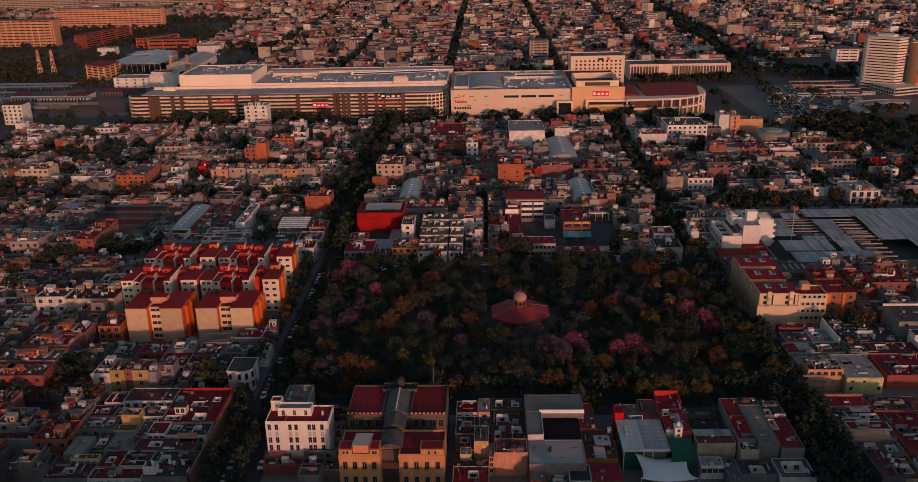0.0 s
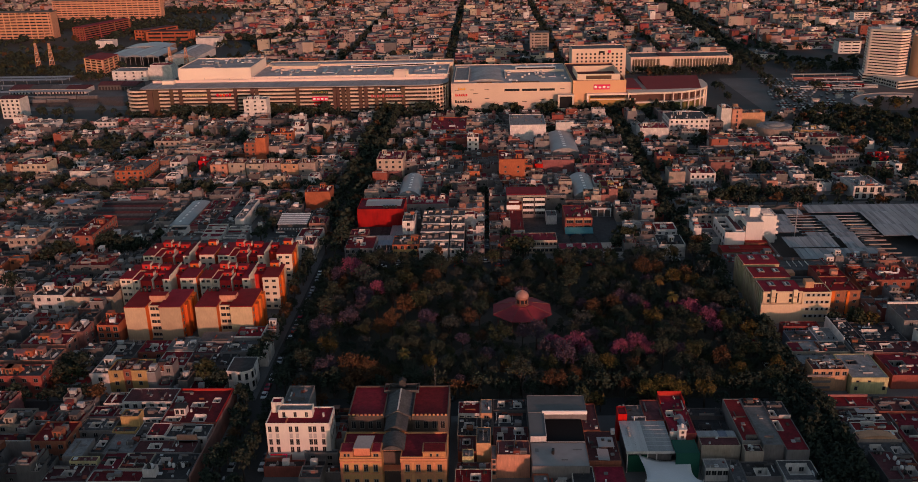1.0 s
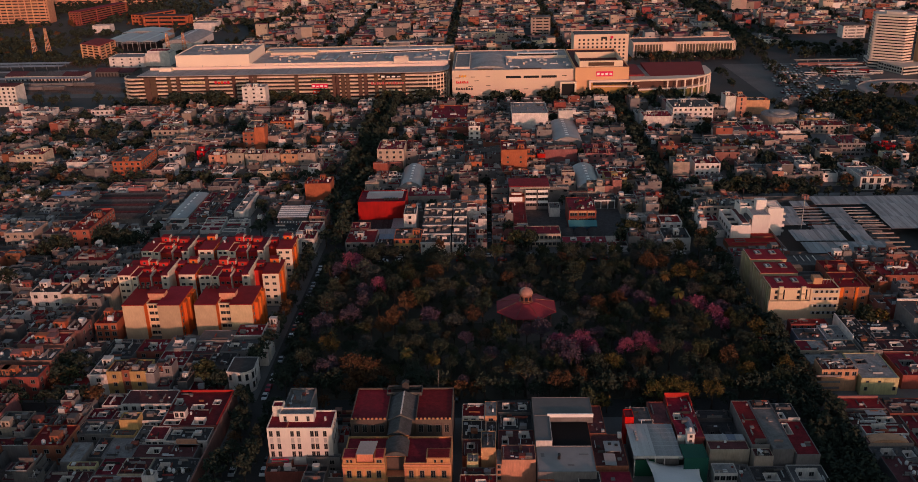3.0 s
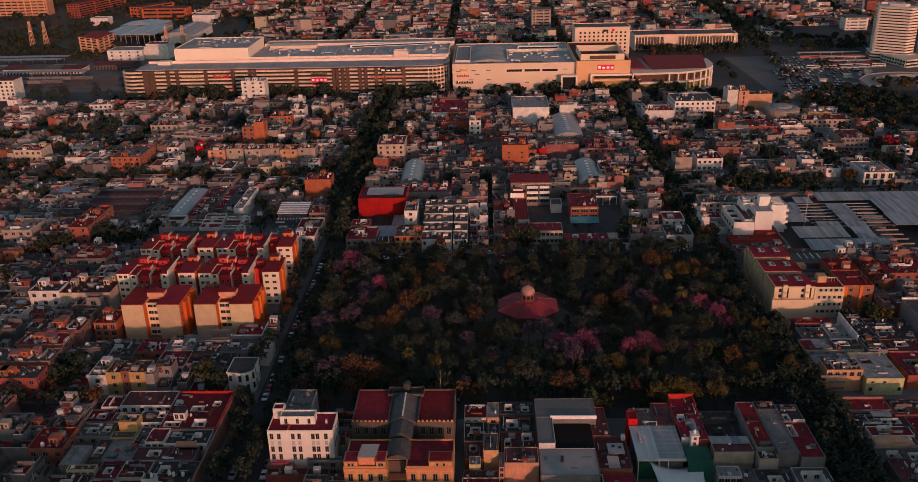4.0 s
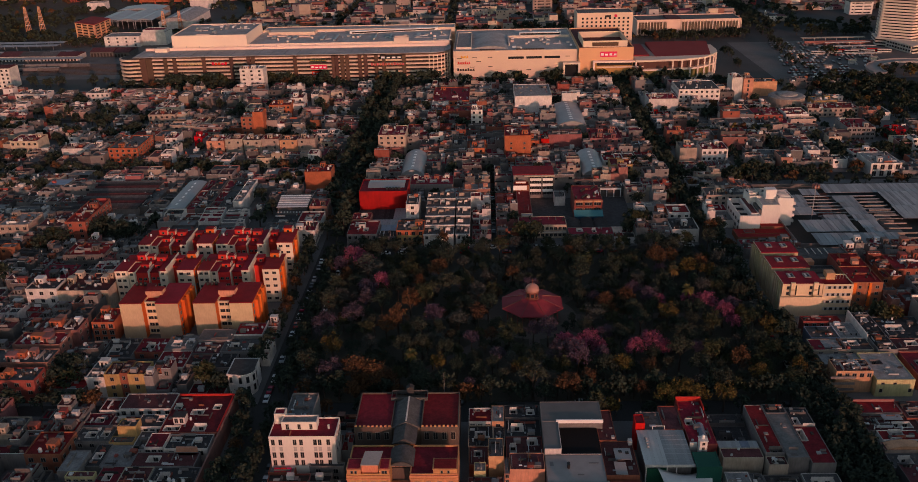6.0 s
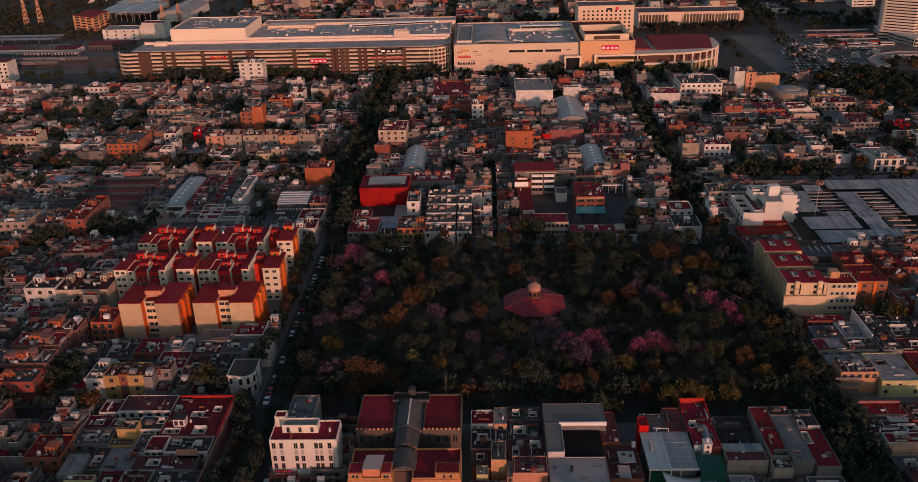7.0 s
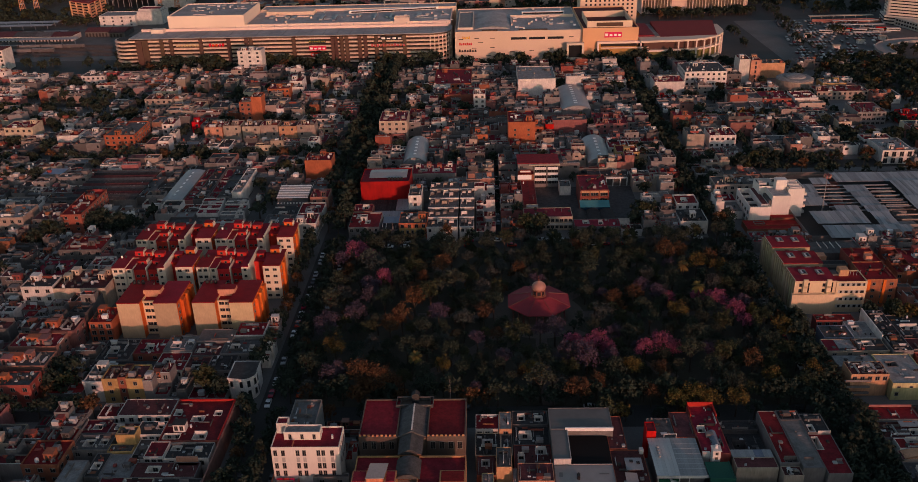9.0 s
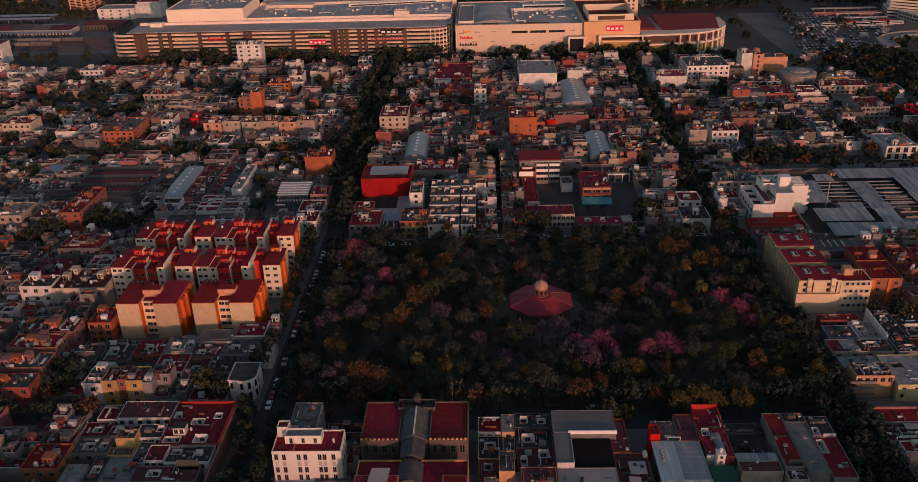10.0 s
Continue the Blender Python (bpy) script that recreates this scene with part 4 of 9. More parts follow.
b = MB().add([(-38.2, 206.6, 14.6), (-33.4, 206.6, 14.6), (-32.6, 211.2, 15.6), (-37.4, 211.2, 15.6), (-38.2, 206.6, 14.4), (-33.4, 206.6, 14.4), (-32.6, 211.2, 15.4), (-37.4, 211.2, 15.4)],
             [(0, 1, 2, 3), (7, 6, 5, 4), (0, 4, 5, 1), (1, 5, 6, 2), (2, 6, 7, 3), (3, 7, 4, 0)])
part("sheet_cover", b, M_METALROOF, t, "pale metal sheet laid over an attic")
part("sheet_wall", MB().box(-38.0, 206.8, 11.6, -33.6, 210.8, 14.4), STONE, t)
part("ridge_strip", MB().box(-27.9, 226.5, 14.4, -27.5, 238.8, 14.62), WALLS["white"], t)
part("cupola", MB().box(-28.7, 242, 12, -26.7, 243.6, 15).gable(-28.9, 241.8, -26.5, 243.8, 15, 0.8), ROOFS["dark"], t)
WALLS["clean"] = surface("clean_white_paint", (0.66, 0.60, 0.55), var=0.12, stain=0.15, streak=0.3, hue=0.003)
corner = building("white_building", -65.5, 219.3, -46.9, 228.5, 14, "clean", "red", "white four-storey corner building with a red roof", sides="", rooms=0, tanks=0, bits=0.3)
M_SHUTTER = surface("pale_shutter", (0.42, 0.40, 0.38), rough=0.6, bump=0)
for q in (-64.4, -62.3, -58.3, -56.5, -52.6, -51.3, -48.9):
    for z in (12.5, 8.2, 5.6):
        window(corner, q, 219.3, z, "f", 0.85, 1.7)
    part("shutter", MB().box(q - 0.45, 219.24, 9.5, q + 0.45, 219.298, 11.0), M_SHUTTER, corner, "pale closed shutter")
for q in (221.5, 224.0, 226.5):
    for z in (12.2, 8.6):
        window(corner, -46.9, q, z, "r", 0.9, 1.5)
building("roof_pavilion", -62.5, 223, -52.5, 226.5, 16.2, "clean", "light", "long white rooftop room with four dark doors", sides="f", rooms=0, tanks=0, reserve=False, floors=7, low=6, step=2.6, w=0.7, wh=1.5)
building("grey_annexe", -63.2, 228.8, -55.3, 242, 13.2, "grey", "silver", "grey annexe with a stained roof behind the white building", sides="", rooms=0, tanks=0, bits=1.6, lip=0.6)
building("yellow_house", -129.3, 259.9, -124.2, 268, 9, "ochre", "brown", "ochre three-storey house with brown roof", sides="f", step=2.4, w=1.1, rooms=0)
building("yellow_house", -121.5, 259.9, -115.7, 268, 9, "ochre", "brown", "ochre three-storey house with brown roof", sides="f", step=2.4, w=1.1, rooms=0)
building("stair_house", -124.15, 260.1, -121.55, 268, 9.4, "brick", "brown", "narrow brick stair bay between two ochre houses", sides="f", step=2.4, w=0.9, rooms=0, tanks=0)
WALLS["crimson"] = surface("crimson_paint", (0.36, 0.007, 0.007), var=0.6, stain=0.14, grain=0.7, streak=0.3, hue=0.0)
building("cream_hall", 16, 603, 41, 637, 12, "white", "light", "pale hall with a plain front and light roof", "hall", sides="", rooms=0, tanks=0)
for k, (q, hh, wl, rf) in enumerate(((-171, 9.6, "peach", "red"), (-160, 10.2, "sand", "red"), (-148.6, 9.8, "sand", "brown"), (-138, 10.0, "sand", "red"), (-127, 9.4, "peach", "brown"), (-116.4, 9.9, "sand", "red"))):
    building("row_apartments", q, 517 + (k % 2) * 0.8, q + 10.4, 528, hh, wl, rf, "cream and peach apartment row with a red roof", "apartment block", sides="f", step=3.4, w=1.1, wh=1.2, skip=0.3, tanks=1)
building("orange_tower", -159, 553, -151.2, 565, 14, "brick", "red", "tall orange house with tanks on its roof", sides="f", tanks=3, rooms=0)
building("orange_stair_tower", -151, 552, -144.5, 562, 17.5, "orange", "brown", "blank rosy stair tower beside a house", sides="", tanks=0, rooms=0)
building("white_tower", -190.5, 674, -172.5, 686, 18.6, "white", "light", "white apartment tower with a few small dark windows", "apartment block", sides="f", step=6.2, w=1.6, wh=1.2, floors=6, low=2, rooms=2)
building("orange_block", 6.5, 494, 21.4, 515, 17, "orange", "red", "orange apartment block with few windows", "apartment block", sides="f", step=5, w=1.0, wh=1.0, skip=0.35)
building("orange_house", -100, 454, -86, 466, 11, "orange", "red", "plain orange house beside a tree-lined street", sides="")
building("white_apartments", 128, 610, 156, 635, 13, "white", "mid", "white apartment block with stepped roof", "apartment block", sides="fl")
building("pale_apartments", 169, 629, 176.4, 642, 16, "white", "red", "pale end block of an apartment house", "apartment block", sides="", tanks=1)
building("peach_apartments", 176.6, 628, 183.6, 640, 15.4, "peach", "red", "peach apartment block with two white fins", "apartment block", sides="f", step=5.2, w=1.0, wh=2.0, rooms=1)
building("peach_wing", 183.8, 640, 204, 650, 10.2, "peach", "mid", "lit peach wing behind an apartment block", "apartment block", sides="", rooms=0)

building("stepped_house", -230.2, 387.5, -216.2, 402.7, 10.0, "sand", "light", "sandy stepped house with open terraces", sides="f", step=2.6)
building("cream_house", -211.0, 385.5, -197.8, 403.6, 10.0, "dim", "brown", "dark-walled house with three rows of open windows", sides="f", step=2.6)
building("orange_school", -198.8, 387.7, -189.3, 417.7, 11.0, "brick", "red", "long brick-red school wing with a red roof terrace", sides="fr")
building("white_banded_house", -184.8, 320.8, -172.5, 329.8, 10.0, "white", "dark", "white house with red bands between its storeys", sides="f", tanks=3)
building("blank_wall_house", -172.7, 320.9, -152.1, 336.9, 9.0, "cream", "brown", "house with a blank cream end wall and cluttered roof", sides="", rooms=4, tanks=5)
building("grey_house", -163.3, 356.9, -154.0, 370.9, 8.0, "grey", "mid", "grey house with a dark roof behind red roofs", sides="f")
building("red_roof_house", -189.0, 336.2, -174.7, 350.2, 7.0, "dim", "red", "low house with a red roof and tanks", sides="f", tanks=4)
building("red_roof_house", -185.5, 355.1, -167.4, 369.1, 9.0, "dim", "red", "low house with a red roof and tanks", sides="fr", tanks=3)
building("orange_wing", -149.0, 297.0, -140.6, 308.0, 8.0, "orange", "red", "orange wing with white window frames", sides="f", step=2.2, w=1.5, wh=1.6)
building("white_flats", -355.2, 652.1, -331.2, 664.1, 7.2, "white", "light", "white flats with a stair tower", sides="f", category="apartment block")
building("white_flats", -303.3, 656.0, -285.8, 668.0, 6.3, "white", "mid", "long white flats with two window bands", sides="f", category="apartment block")
building("ochre_flats", -228.8, 580.3, -210.6, 592.3, 9.3, "sand", "brown", "sandy flats with dark window rows", sides="f", category="apartment block")
building("white_flats", -200.0, 528.2, -192.7, 540.2, 8.6, "white", "red", "narrow white flats with bay windows", sides="f", category="apartment block", step=2.6)
building("red_house", -185.0, 537.2, -178.6, 545.2, 6.5, "red", "red", "small house painted bright red", sides="f")
building("white_house", -256.3, 510.9, -243.6, 522.9, 8.1, "white", "red", "white house with blank front wall", sides="")
building("white_house", -241.8, 508.0, -231.4, 520.0, 8.7, "white", "light", "white house with blank front wall", sides="")
building("brick_flats", -224.1, 501.6, -206.8, 527.6, 10.8, "orange", "mid", "orange brick flats with a tall side wall", sides="fr", category="apartment block")
building("cream_flats", -292.0, 520.4, -275.0, 534.4, 10.4, "cream", "red", "cream flats with orange balconies", sides="f", category="apartment block")
building("orange_flats", -152.5, 601.1, -137.7, 615.1, 9.1, "orange", "red", "orange flats with a white window band", sides="f", category="apartment block", step=2.4)
building("white_house", -141.1, 619.3, -132.2, 633.3, 9.3, "white", "red", "white and pink house with a roof terrace", sides="f")
building("magenta_house", -333.5, 596.2, -320.0, 606.2, 5.8, "pink", "red", "house with magenta roof terrace", sides="f")
building("white_house", -101.0, 675.7, -86.9, 685.7, 5.0, "white", "light", "small white cubic house in front of the parking deck", sides="f")
building("white_house", -119.2, 546.2, -96.7, 555.2, 4.6, "white", "mid", "row of low white houses with arches", sides="f")
building("cream_flats", -67.7, 514.8, -51.6, 534.8, 12.3, "cream", "red", "cream flats with blank lower wall and red roof", sides="f", category="apartment block")
building("brick_school", -41.1, 617.5, -15.5, 657.5, 5.9, "orange", "red", "orange school with red roofs and white tanks", sides="f", tanks=6)
building("red_hall", -33.1, 586.7, -12.6, 598.7, 6.9, "brick", "red", "dark red hall behind trees", sides="")
building("white_tower_house", -13.5, 567.5, -5.9, 577.5, 12.5, "white", "red", "narrow white house of four storeys", sides="f", step=2.2)
building("orange_house", -13.5, 494.9, -4.8, 508.9, 9.8, "orange", "light", "orange house beside the narrow street", sides="f")
building("orange_block", 20.4, 506.5, 26.8, 520.5, 10.0, "orange", "mid", "lower orange block with blank front", sides="f")
building("red_box_house", 28.9, 522.2, 33.8, 532.2, 6.2, "red", "dark", "narrow house with a bright red upper storey", sides="")
building("brown_hall", 33.4, 526.0, 53.5, 536.0, 7.6, "pink", "mid", "wide hall with a plain brown wall", sides="", rooms=0)
RESERVED.append((33.4, 508, 53.5, 526))
single("work_yard", MB().box(33.4, 508, 0.15, 53.5, 525.8, 0.2), M_PAVE, "bare work yard before a brown wall", "yard", kind="structure")
for k in range(70):
    bw, bd, bh = rng.choice(BITS)
    x, y = rng.uniform(34, 51), rng.uniform(508.6, 523)
    CLUTTER.box(x, y, 0.2, x + bw * 1.3, y + bd, 0.2 + bh * 1.6)
building("red_roof_row", 58.1, 522.8, 77.2, 544.8, 5.9, "pink", "red", "row of red-roofed houses with rooftop rooms", sides="f", rooms=5, tanks=4)
building("cream_house", 62.7, 466.3, 74.5, 478.3, 8.3, "ochre", "red", "cream house with ochre front", sides="f")
building("white_block", 105.5, 596.5, 125.2, 612.5, 10.1, "white", "red", "white block with a red roof beside trees", sides="")
building("red_block", 106.3, 583.2, 123.8, 589.2, 3.2, "red", "red", "low house painted red", sides="")
t = thing("round_theatre", 202, 612, 0.15, "round pale theatre with a ringed white roof", "theatre")
RESERVED.append((188, 598, 216, 626))
part("drum", MB().cone(202, 612, 0.15, 7.3, 12, 12, 28), WALLS["sand"], t)
part("roof_ring", MB().cone(202, 612, 7.3, 8.2, 12.3, 10.5, 28), ROOFS["light"], t)
part("dome", MB().lathe(202, 612, [(7, 8.2), (6.2, 8.8), (4, 9.3), (0.5, 9.5)], 24), ROOFS["light"], t, smooth=True)
building("white_wing", 185.2, 560, 199.5, 575.6, 8.4, "white", "red", "white school wing with a window band and red roof", "school", sides="f", floors=2, step=2.4, w=1.9, rooms=0, tanks=0)
building("school_block", 166.1, 561.8, 183.9, 579.5, 7.6, "brick", "red", "brick school block with a red roof", "school", sides="f", rooms=0)
building("white_terrace_house", 198.7, 486.1, 214.2, 495.4, 6.4, "white", "red", "white house with a red roof and a dark window band", sides="f", floors=2, step=2.6, w=2.0)
building("rose_house", 103.9, 525.8, 114.1, 535.2, 9.2, "brick", "red", "tall rose-red house with a roof terrace", sides="f")
building("red_long_roof", 207.0, 583.4, 240.0, 597.5, 5.5, "sand", "red", "long hall with a red roof", sides="f")
building("ochre_school", 216.5, 600, 232, 612, 6.2, "ochre", "light", "ochre and white school wing", sides="f", step=2.4)
building("blue_school", 211.9, 529.8, 228.6, 549.8, 8.1, "grey", "red", "blue-grey glazed school with a red roof", sides="f", step=2.2, w=1.8)
building("red_house", 238.1, 531.1, 247.3, 541.1, 5.9, "red", "red", "small bright red house among trees", sides="f")
building("blank_house", 104.8, 491.8, 114.2, 503.8, 9.0, "sand", "mid", "tall house with a blank rosy wall", sides="")
building("white_flats", 117.7, 494.3, 132.3, 508.3, 7.3, "white", "red", "white flats with ochre balconies", sides="f", category="apartment block", step=2.4)
building("white_corner_house", 78.7, 382.4, 90.9, 396.4, 6.0, "white", "dark", "low house with a white parapet at the park corner", sides="")
building("white_hall", 200.2, 465.5, 216.2, 485.5, 7.3, "white", "light", "white hall with arched openings", sides="f", step=3.4, w=2, wh=2.6)
building("school_wing", 215.5, 462.1, 227.5, 476.1, 4.3, "grey", "mid", "white school wing with small windows", sides="f", step=2.2)
building("orange_house", -44.9, 379.8, -32.4, 391.8, 8.0, "orange", "mid", "orange house with arched windows", sides="f", step=2.6, wh=1.9)
building("red_row", -166.8, 290.5, -151.2, 299.5, 8.5, "pink", "brown", "terrace row with red roofs and white skylights", sides="r", rooms=2, tanks=2)
building("red_row", -169.9, 280.4, -153.1, 289.4, 8.5, "pink", "red", "terrace row with red roofs and white skylights", sides="r", rooms=2, tanks=2)
building("red_row", -172.8, 268.6, -151.7, 277.6, 8.5, "pink", "mid", "terrace row with grey roofs and white skylights", sides="r", rooms=2, tanks=2)
building("red_row", -170.8, 257.5, -151.3, 265.5, 8.5, "brick", "mid", "terrace row with grey roofs and white skylights", sides="fr", rooms=2, tanks=2)
for q, y in ((-160.4, 293.5), (-162.2, 283.2), (-163.0, 271.6), (-162.0, 259.8)):
    t = thing("terrace_stair_room", q, y, 8.5, "small orange stair room on a terrace roof", "rooftop room", "terrace stair rooms")
    part("wall", roof_room_mesh(q - 2.2, y, q + 2.2, y + 2.4, 8.5, 10.7), [WALLS["orange"], M_DOOR], t)
for y, n in ((290.5, 4), (280.4, 5), (268.6, 5), (257.5, 4)):
    for k in range(n):
        t = thing("roof_skylight", -168 + k * 3.6, y + 4, 8.5, "long white skylight on a terrace roof", "skylight", "terrace skylights")
        part("curb", MB().shell(-168.2 + k * 3.6, y + 2.4, 8.5, -167.4 + k * 3.6, y + 5.6, 8.75, 0.15, 0.1), WALLS["white"], t)
        part("pane", MB().box(-168.1 + k * 3.6, y + 2.5, 8.7, -167.5 + k * 3.6, y + 5.5, 8.82), M_WHITEPL, t)
# rounded corner house and low roofs in front of the apartments
t = thing("rounded_house", -85, 265, 0.15, "white house with a rounded corner and tall dark windows", "house")
RESERVED.append((-90, 258, -80, 272))
rim = [(-89.2, 271.0), (-89.2, 261.6)] + [(-84.6 + 3.9 * math.sin(radians(q)), 264.6 - 3.9 * math.cos(radians(q))) for q in range(-20, 111, 13)] + [(-81.0, 271.0)]
part("wall", MB().prism(rim, 0.15, 7.8), WALLS["white"], t)
part("cornice", MB().prism(swell(rim, 1.06), 7.8, 8.3), WALLS["white"], t)
part("band", MB().prism(swell(rim, 1.03), 4.2, 4.5), WALLS["white"], t)
part("roof", MB().prism(swell(rim, 0.97), 8.3, 8.45), ROOFS["dark"], t)
for q in (-5, 30, 65, 95):
    for z in (6.2, 2.6):
        ob = window(t, -84.6 + 3.92 * math.sin(radians(q)), 264.6 - 3.92 * math.cos(radians(q)), z, "f", 0.9, 2.2, 0)
        ob.rotation_euler = (0, 0, radians(q))
for q in (-88.2, -86.6):
    window(t, q, 261.2, 6.2, "f", 0.8, 2.0, 0).rotation_euler = (0, 0, radians(-9))
court_house("grey_hall", -107.0, 286.8, -94.8, 294.6, 6.4, "ash", "silver", (), "low hall with a plain grey roof", bits=2, category="hall")
court_house("red_roof_house", -94.6, 289.0, -83.8, 298.6, 6.6, "ash", "red", (), "low house with a red roof, white edges and small tanks", bits=3)
part("white_edge", MB().box(-84.2, 289.1, 6.82, -83.9, 298.5, 7.8).box(-94.5, 289.05, 6.82, -84.3, 289.3, 7.3), WALLS["white"], bpy.data.objects["red_roof_house.002"])
for q in range(6):
    water_tank(-93.6 + q * 1.6, 291.4 + q * 0.7, 6.6, 0.6)
court_house("low_grey_house", -117.2, 281.6, -107.2, 291.2, 6.0, "grey", "silver", ((-115.4, 283.6, -112.0, 286.4),), "low grey house with a light well", bits=8, front=3)
court_house("low_grey_house", -106.8, 278.8, -97.2, 286.6, 5.6, "dim", "brown", ((-105.4, 280.6, -102.6, 283.0),), "low dark house with a dull red roof", bits=9, front=3)
court_house("low_grey_house", -97.0, 279.6, -84.4, 288.8, 5.8, "ash", "mid", ((-94.6, 282.0, -91.4, 285.4), (-88, 281.4, -86, 284)), "low house with patched grey and red roofs", bits=12, front=3)
court_house("low_grey_house", -127.4, 280.4, -117.4, 289.8, 5.4, "brick", "red", ((-124.4, 283, -121.4, 286),), "low brick house with a red roof and a light well", bits=8, front=2)
court_house("low_grey_house", -139.0, 276.8, -127.6, 289.8, 5.4, "ash", "dark", ((-136.6, 281.0, -133.0, 284.6),), "low dark house with a light well and many tanks", bits=14, front=3)
court_house("low_grey_house", -117.4, 270.6, -107.0, 281.4, 5.2, "white", "red", ((-115.6, 274.0, -112.4, 277.6),), "low white house with a red roof and a light well", bits=9, front=3)
court_house("low_grey_house", -106.8, 268.8, -99.4, 278.6, 5.2, "pink", "brown", ((-104.8, 271.0, -102.0, 274.0),), "low rosy house with a dull red roof", bits=7, front=2)
court_house("low_grey_house", -99.2, 270.0, -90.4, 279.4, 5.4, "ash", "dark", (), "low dark house beside trees", bits=7, front=2)
court_house("low_grey_house", -139.0, 268.8, -117.6, 276.6, 5.0, "dim", "dark", ((-134.4, 270.4, -131.0, 273.4), (-126, 270.6, -122.6, 274.2)), "low dark house round small light wells", bits=16, front=4)
building("white_house", -135.8, 260.6, -129.5, 270.6, 7.5, "white", "mid", "low white house with blank front", sides="f")

# patio houses along the near street: wide low roofs with white light wells
court_house("patio_house", -102.2, 232.4, -84.3, 252, 6.3, "brick", "maroon", ((-95.6, 241.6, -91.6, 244.4), (-89.4, 244.4, -87.0, 246.8), (-101.6, 244.6, -99.2, 246.8), (-92.6, 233.2, -88.6, 236.2), (-101.4, 233.4, -96.4, 236.0)),
            "low house with a wide dark red roof and white light wells", bits=9)
part("street_parapet", MB().box(-84.75, 232.6, 6.52, -84.35, 251.9, 7.1).box(-101.8, 251.6, 6.52, -84.8, 251.95, 7.2), REDPAINT, bpy.data.objects["patio_house"], "bright red parapet")
t = thing("stair_tower_room", -97, 238, 6.3, "white rooftop stair room with dark openings", "rooftop room")
part("wall", MB().box(-98.9, 236.6, 6.3, -95.4, 239.4, 8.9), WALLS["white"], t)
part("slab", MB().box(-99.1, 236.5, 8.9, -95.2, 239.6, 9.05), ROOFS["dark"], t)
for q in (-98.0, -96.4):
    window(t, q, 236.6, 7.7, "f", 0.9, 1.4)
court_house("patio_house", -118.8, 244.6, -102.4, 253, 6.4, "white", "brown", (), "low patio house with a dull red roof and a white front", bits=5, front=6)
court_house("patio_house", -125.4, 245.4, -119, 252.4, 5.4, "white", "maroon", (), "narrow low house with a white front and red roof", bits=3, front=3)
court_house("patio_house", -110.4, 235.8, -102.4, 242.2, 6.0, "white", "dark", ((-105.0, 238.6, -102.8, 240.8),), "dark-roofed patio house with a white front", bits=5, front=4)
court_house("patio_house", -119.4, 237.8, -110.6, 242.4, 5.2, "grey", "brown", ((-118, 239.4, -115.4, 241.6),), "small grey patio house with a dull red roof", bits=6, front=3)
court_house("patio_house", -128.4, 238.2, -119.6, 244.8, 4.8, "grey", "maroon", ((-125, 240.0, -122, 242.6),), "low grey patio house with a patched roof", bits=7, front=2)
building("ochre_house", -114.5, 232.8, -108.8, 237.0, 8.0, "ochre", "mid", "small ochre rooftop house between dark roofs", sides="", rooms=0, tanks=1)
court_house("ochre_annexe", -116.2, 229.4, -109.0, 232.7, 5.0, "ochre", "mid", (), "dull ochre low house below an upper storey", front=3, bits=4)
court_house("patio_house", -127.2, 230.2, -116.4, 237.4, 5.0, "ash", "mid", ((-124.6, 232.0, -121.4, 235.0), (-120, 232.6, -117.6, 235)), "grey cluttered house round small white patios", bits=9, front=3)
court_house("patio_house", -108.6, 226.4, -104.2, 235.6, 4.6, "white", "mid", (), "narrow low grey-roofed house with a white wall", bits=4)
court_house("patio_house", -104.0, 225.4, -98.4, 232.2, 6.3, "white", "maroon", (), "house with a plain red roof and a white windowed front", bits=2, front=3)
court_house("patio_house", -98.2, 225.2, -85.4, 232.2, 5.9, "white", "dark", ((-97.4, 228.6, -94.4, 230.8),), "dark flat roof over a white windowed front", bits=8, front=3)
t = thing("terrace_wall", -91.2, 224.4, 0.15, "peach terrace wall with a red-tiled ledge", "wall")
part("wall", MB().box(-94.2, 224.2, 0.15, -88.2, 224.9, 7.1), WALLS["peach"], t)
part("ledge", MB().box(-94.4, 222.8, 5.4, -88.0, 224.18, 5.6), ROOFS["red"], t)
court_house("patio_house", -114.6, 218.4, -105.6, 228.8, 4.6, "grey", "light", (), "low house with a pale grey sheet roof", bits=6, front=2)
court_house("patio_house", -105.4, 217.6, -87.2, 224.0, 5.6, "ash", "brown", ((-101.6, 219.6, -97.8, 222.4),), "long low house with a dull red roof and grey windowed front", bits=8, front=6)
court_house("patio_house", -125.0, 215.0, -119.2, 224.4, 6.0, "grey", "light", (), "pale grey house with a plain sheet roof", bits=2, front=1)
court_house("patio_house", -119.0, 219.0, -114.8, 229.2, 4.6, "ash", "dark", ((-118.4, 222.4, -115.8, 225.4),), "narrow dark house with a light well", bits=5)
court_house("patio_house", -121.6, 212.4, -113.6, 214.8, 6.2, "lemon", "brown", (), "low cream-yellow house with two window rows", front=4, bits=2)
court_house("patio_house", -113.2, 209.9, -106.6, 218.2, 5.2, "grey", "maroon", ((-111.4, 212.0, -109.0, 215.0),), "low house with a red roof and a light well", bits=6)
court_house("patio_house", -106.4, 209.8, -98.2, 217.4, 5.6, "cream", "brown", (), "low house with a long pale wall", bits=7)
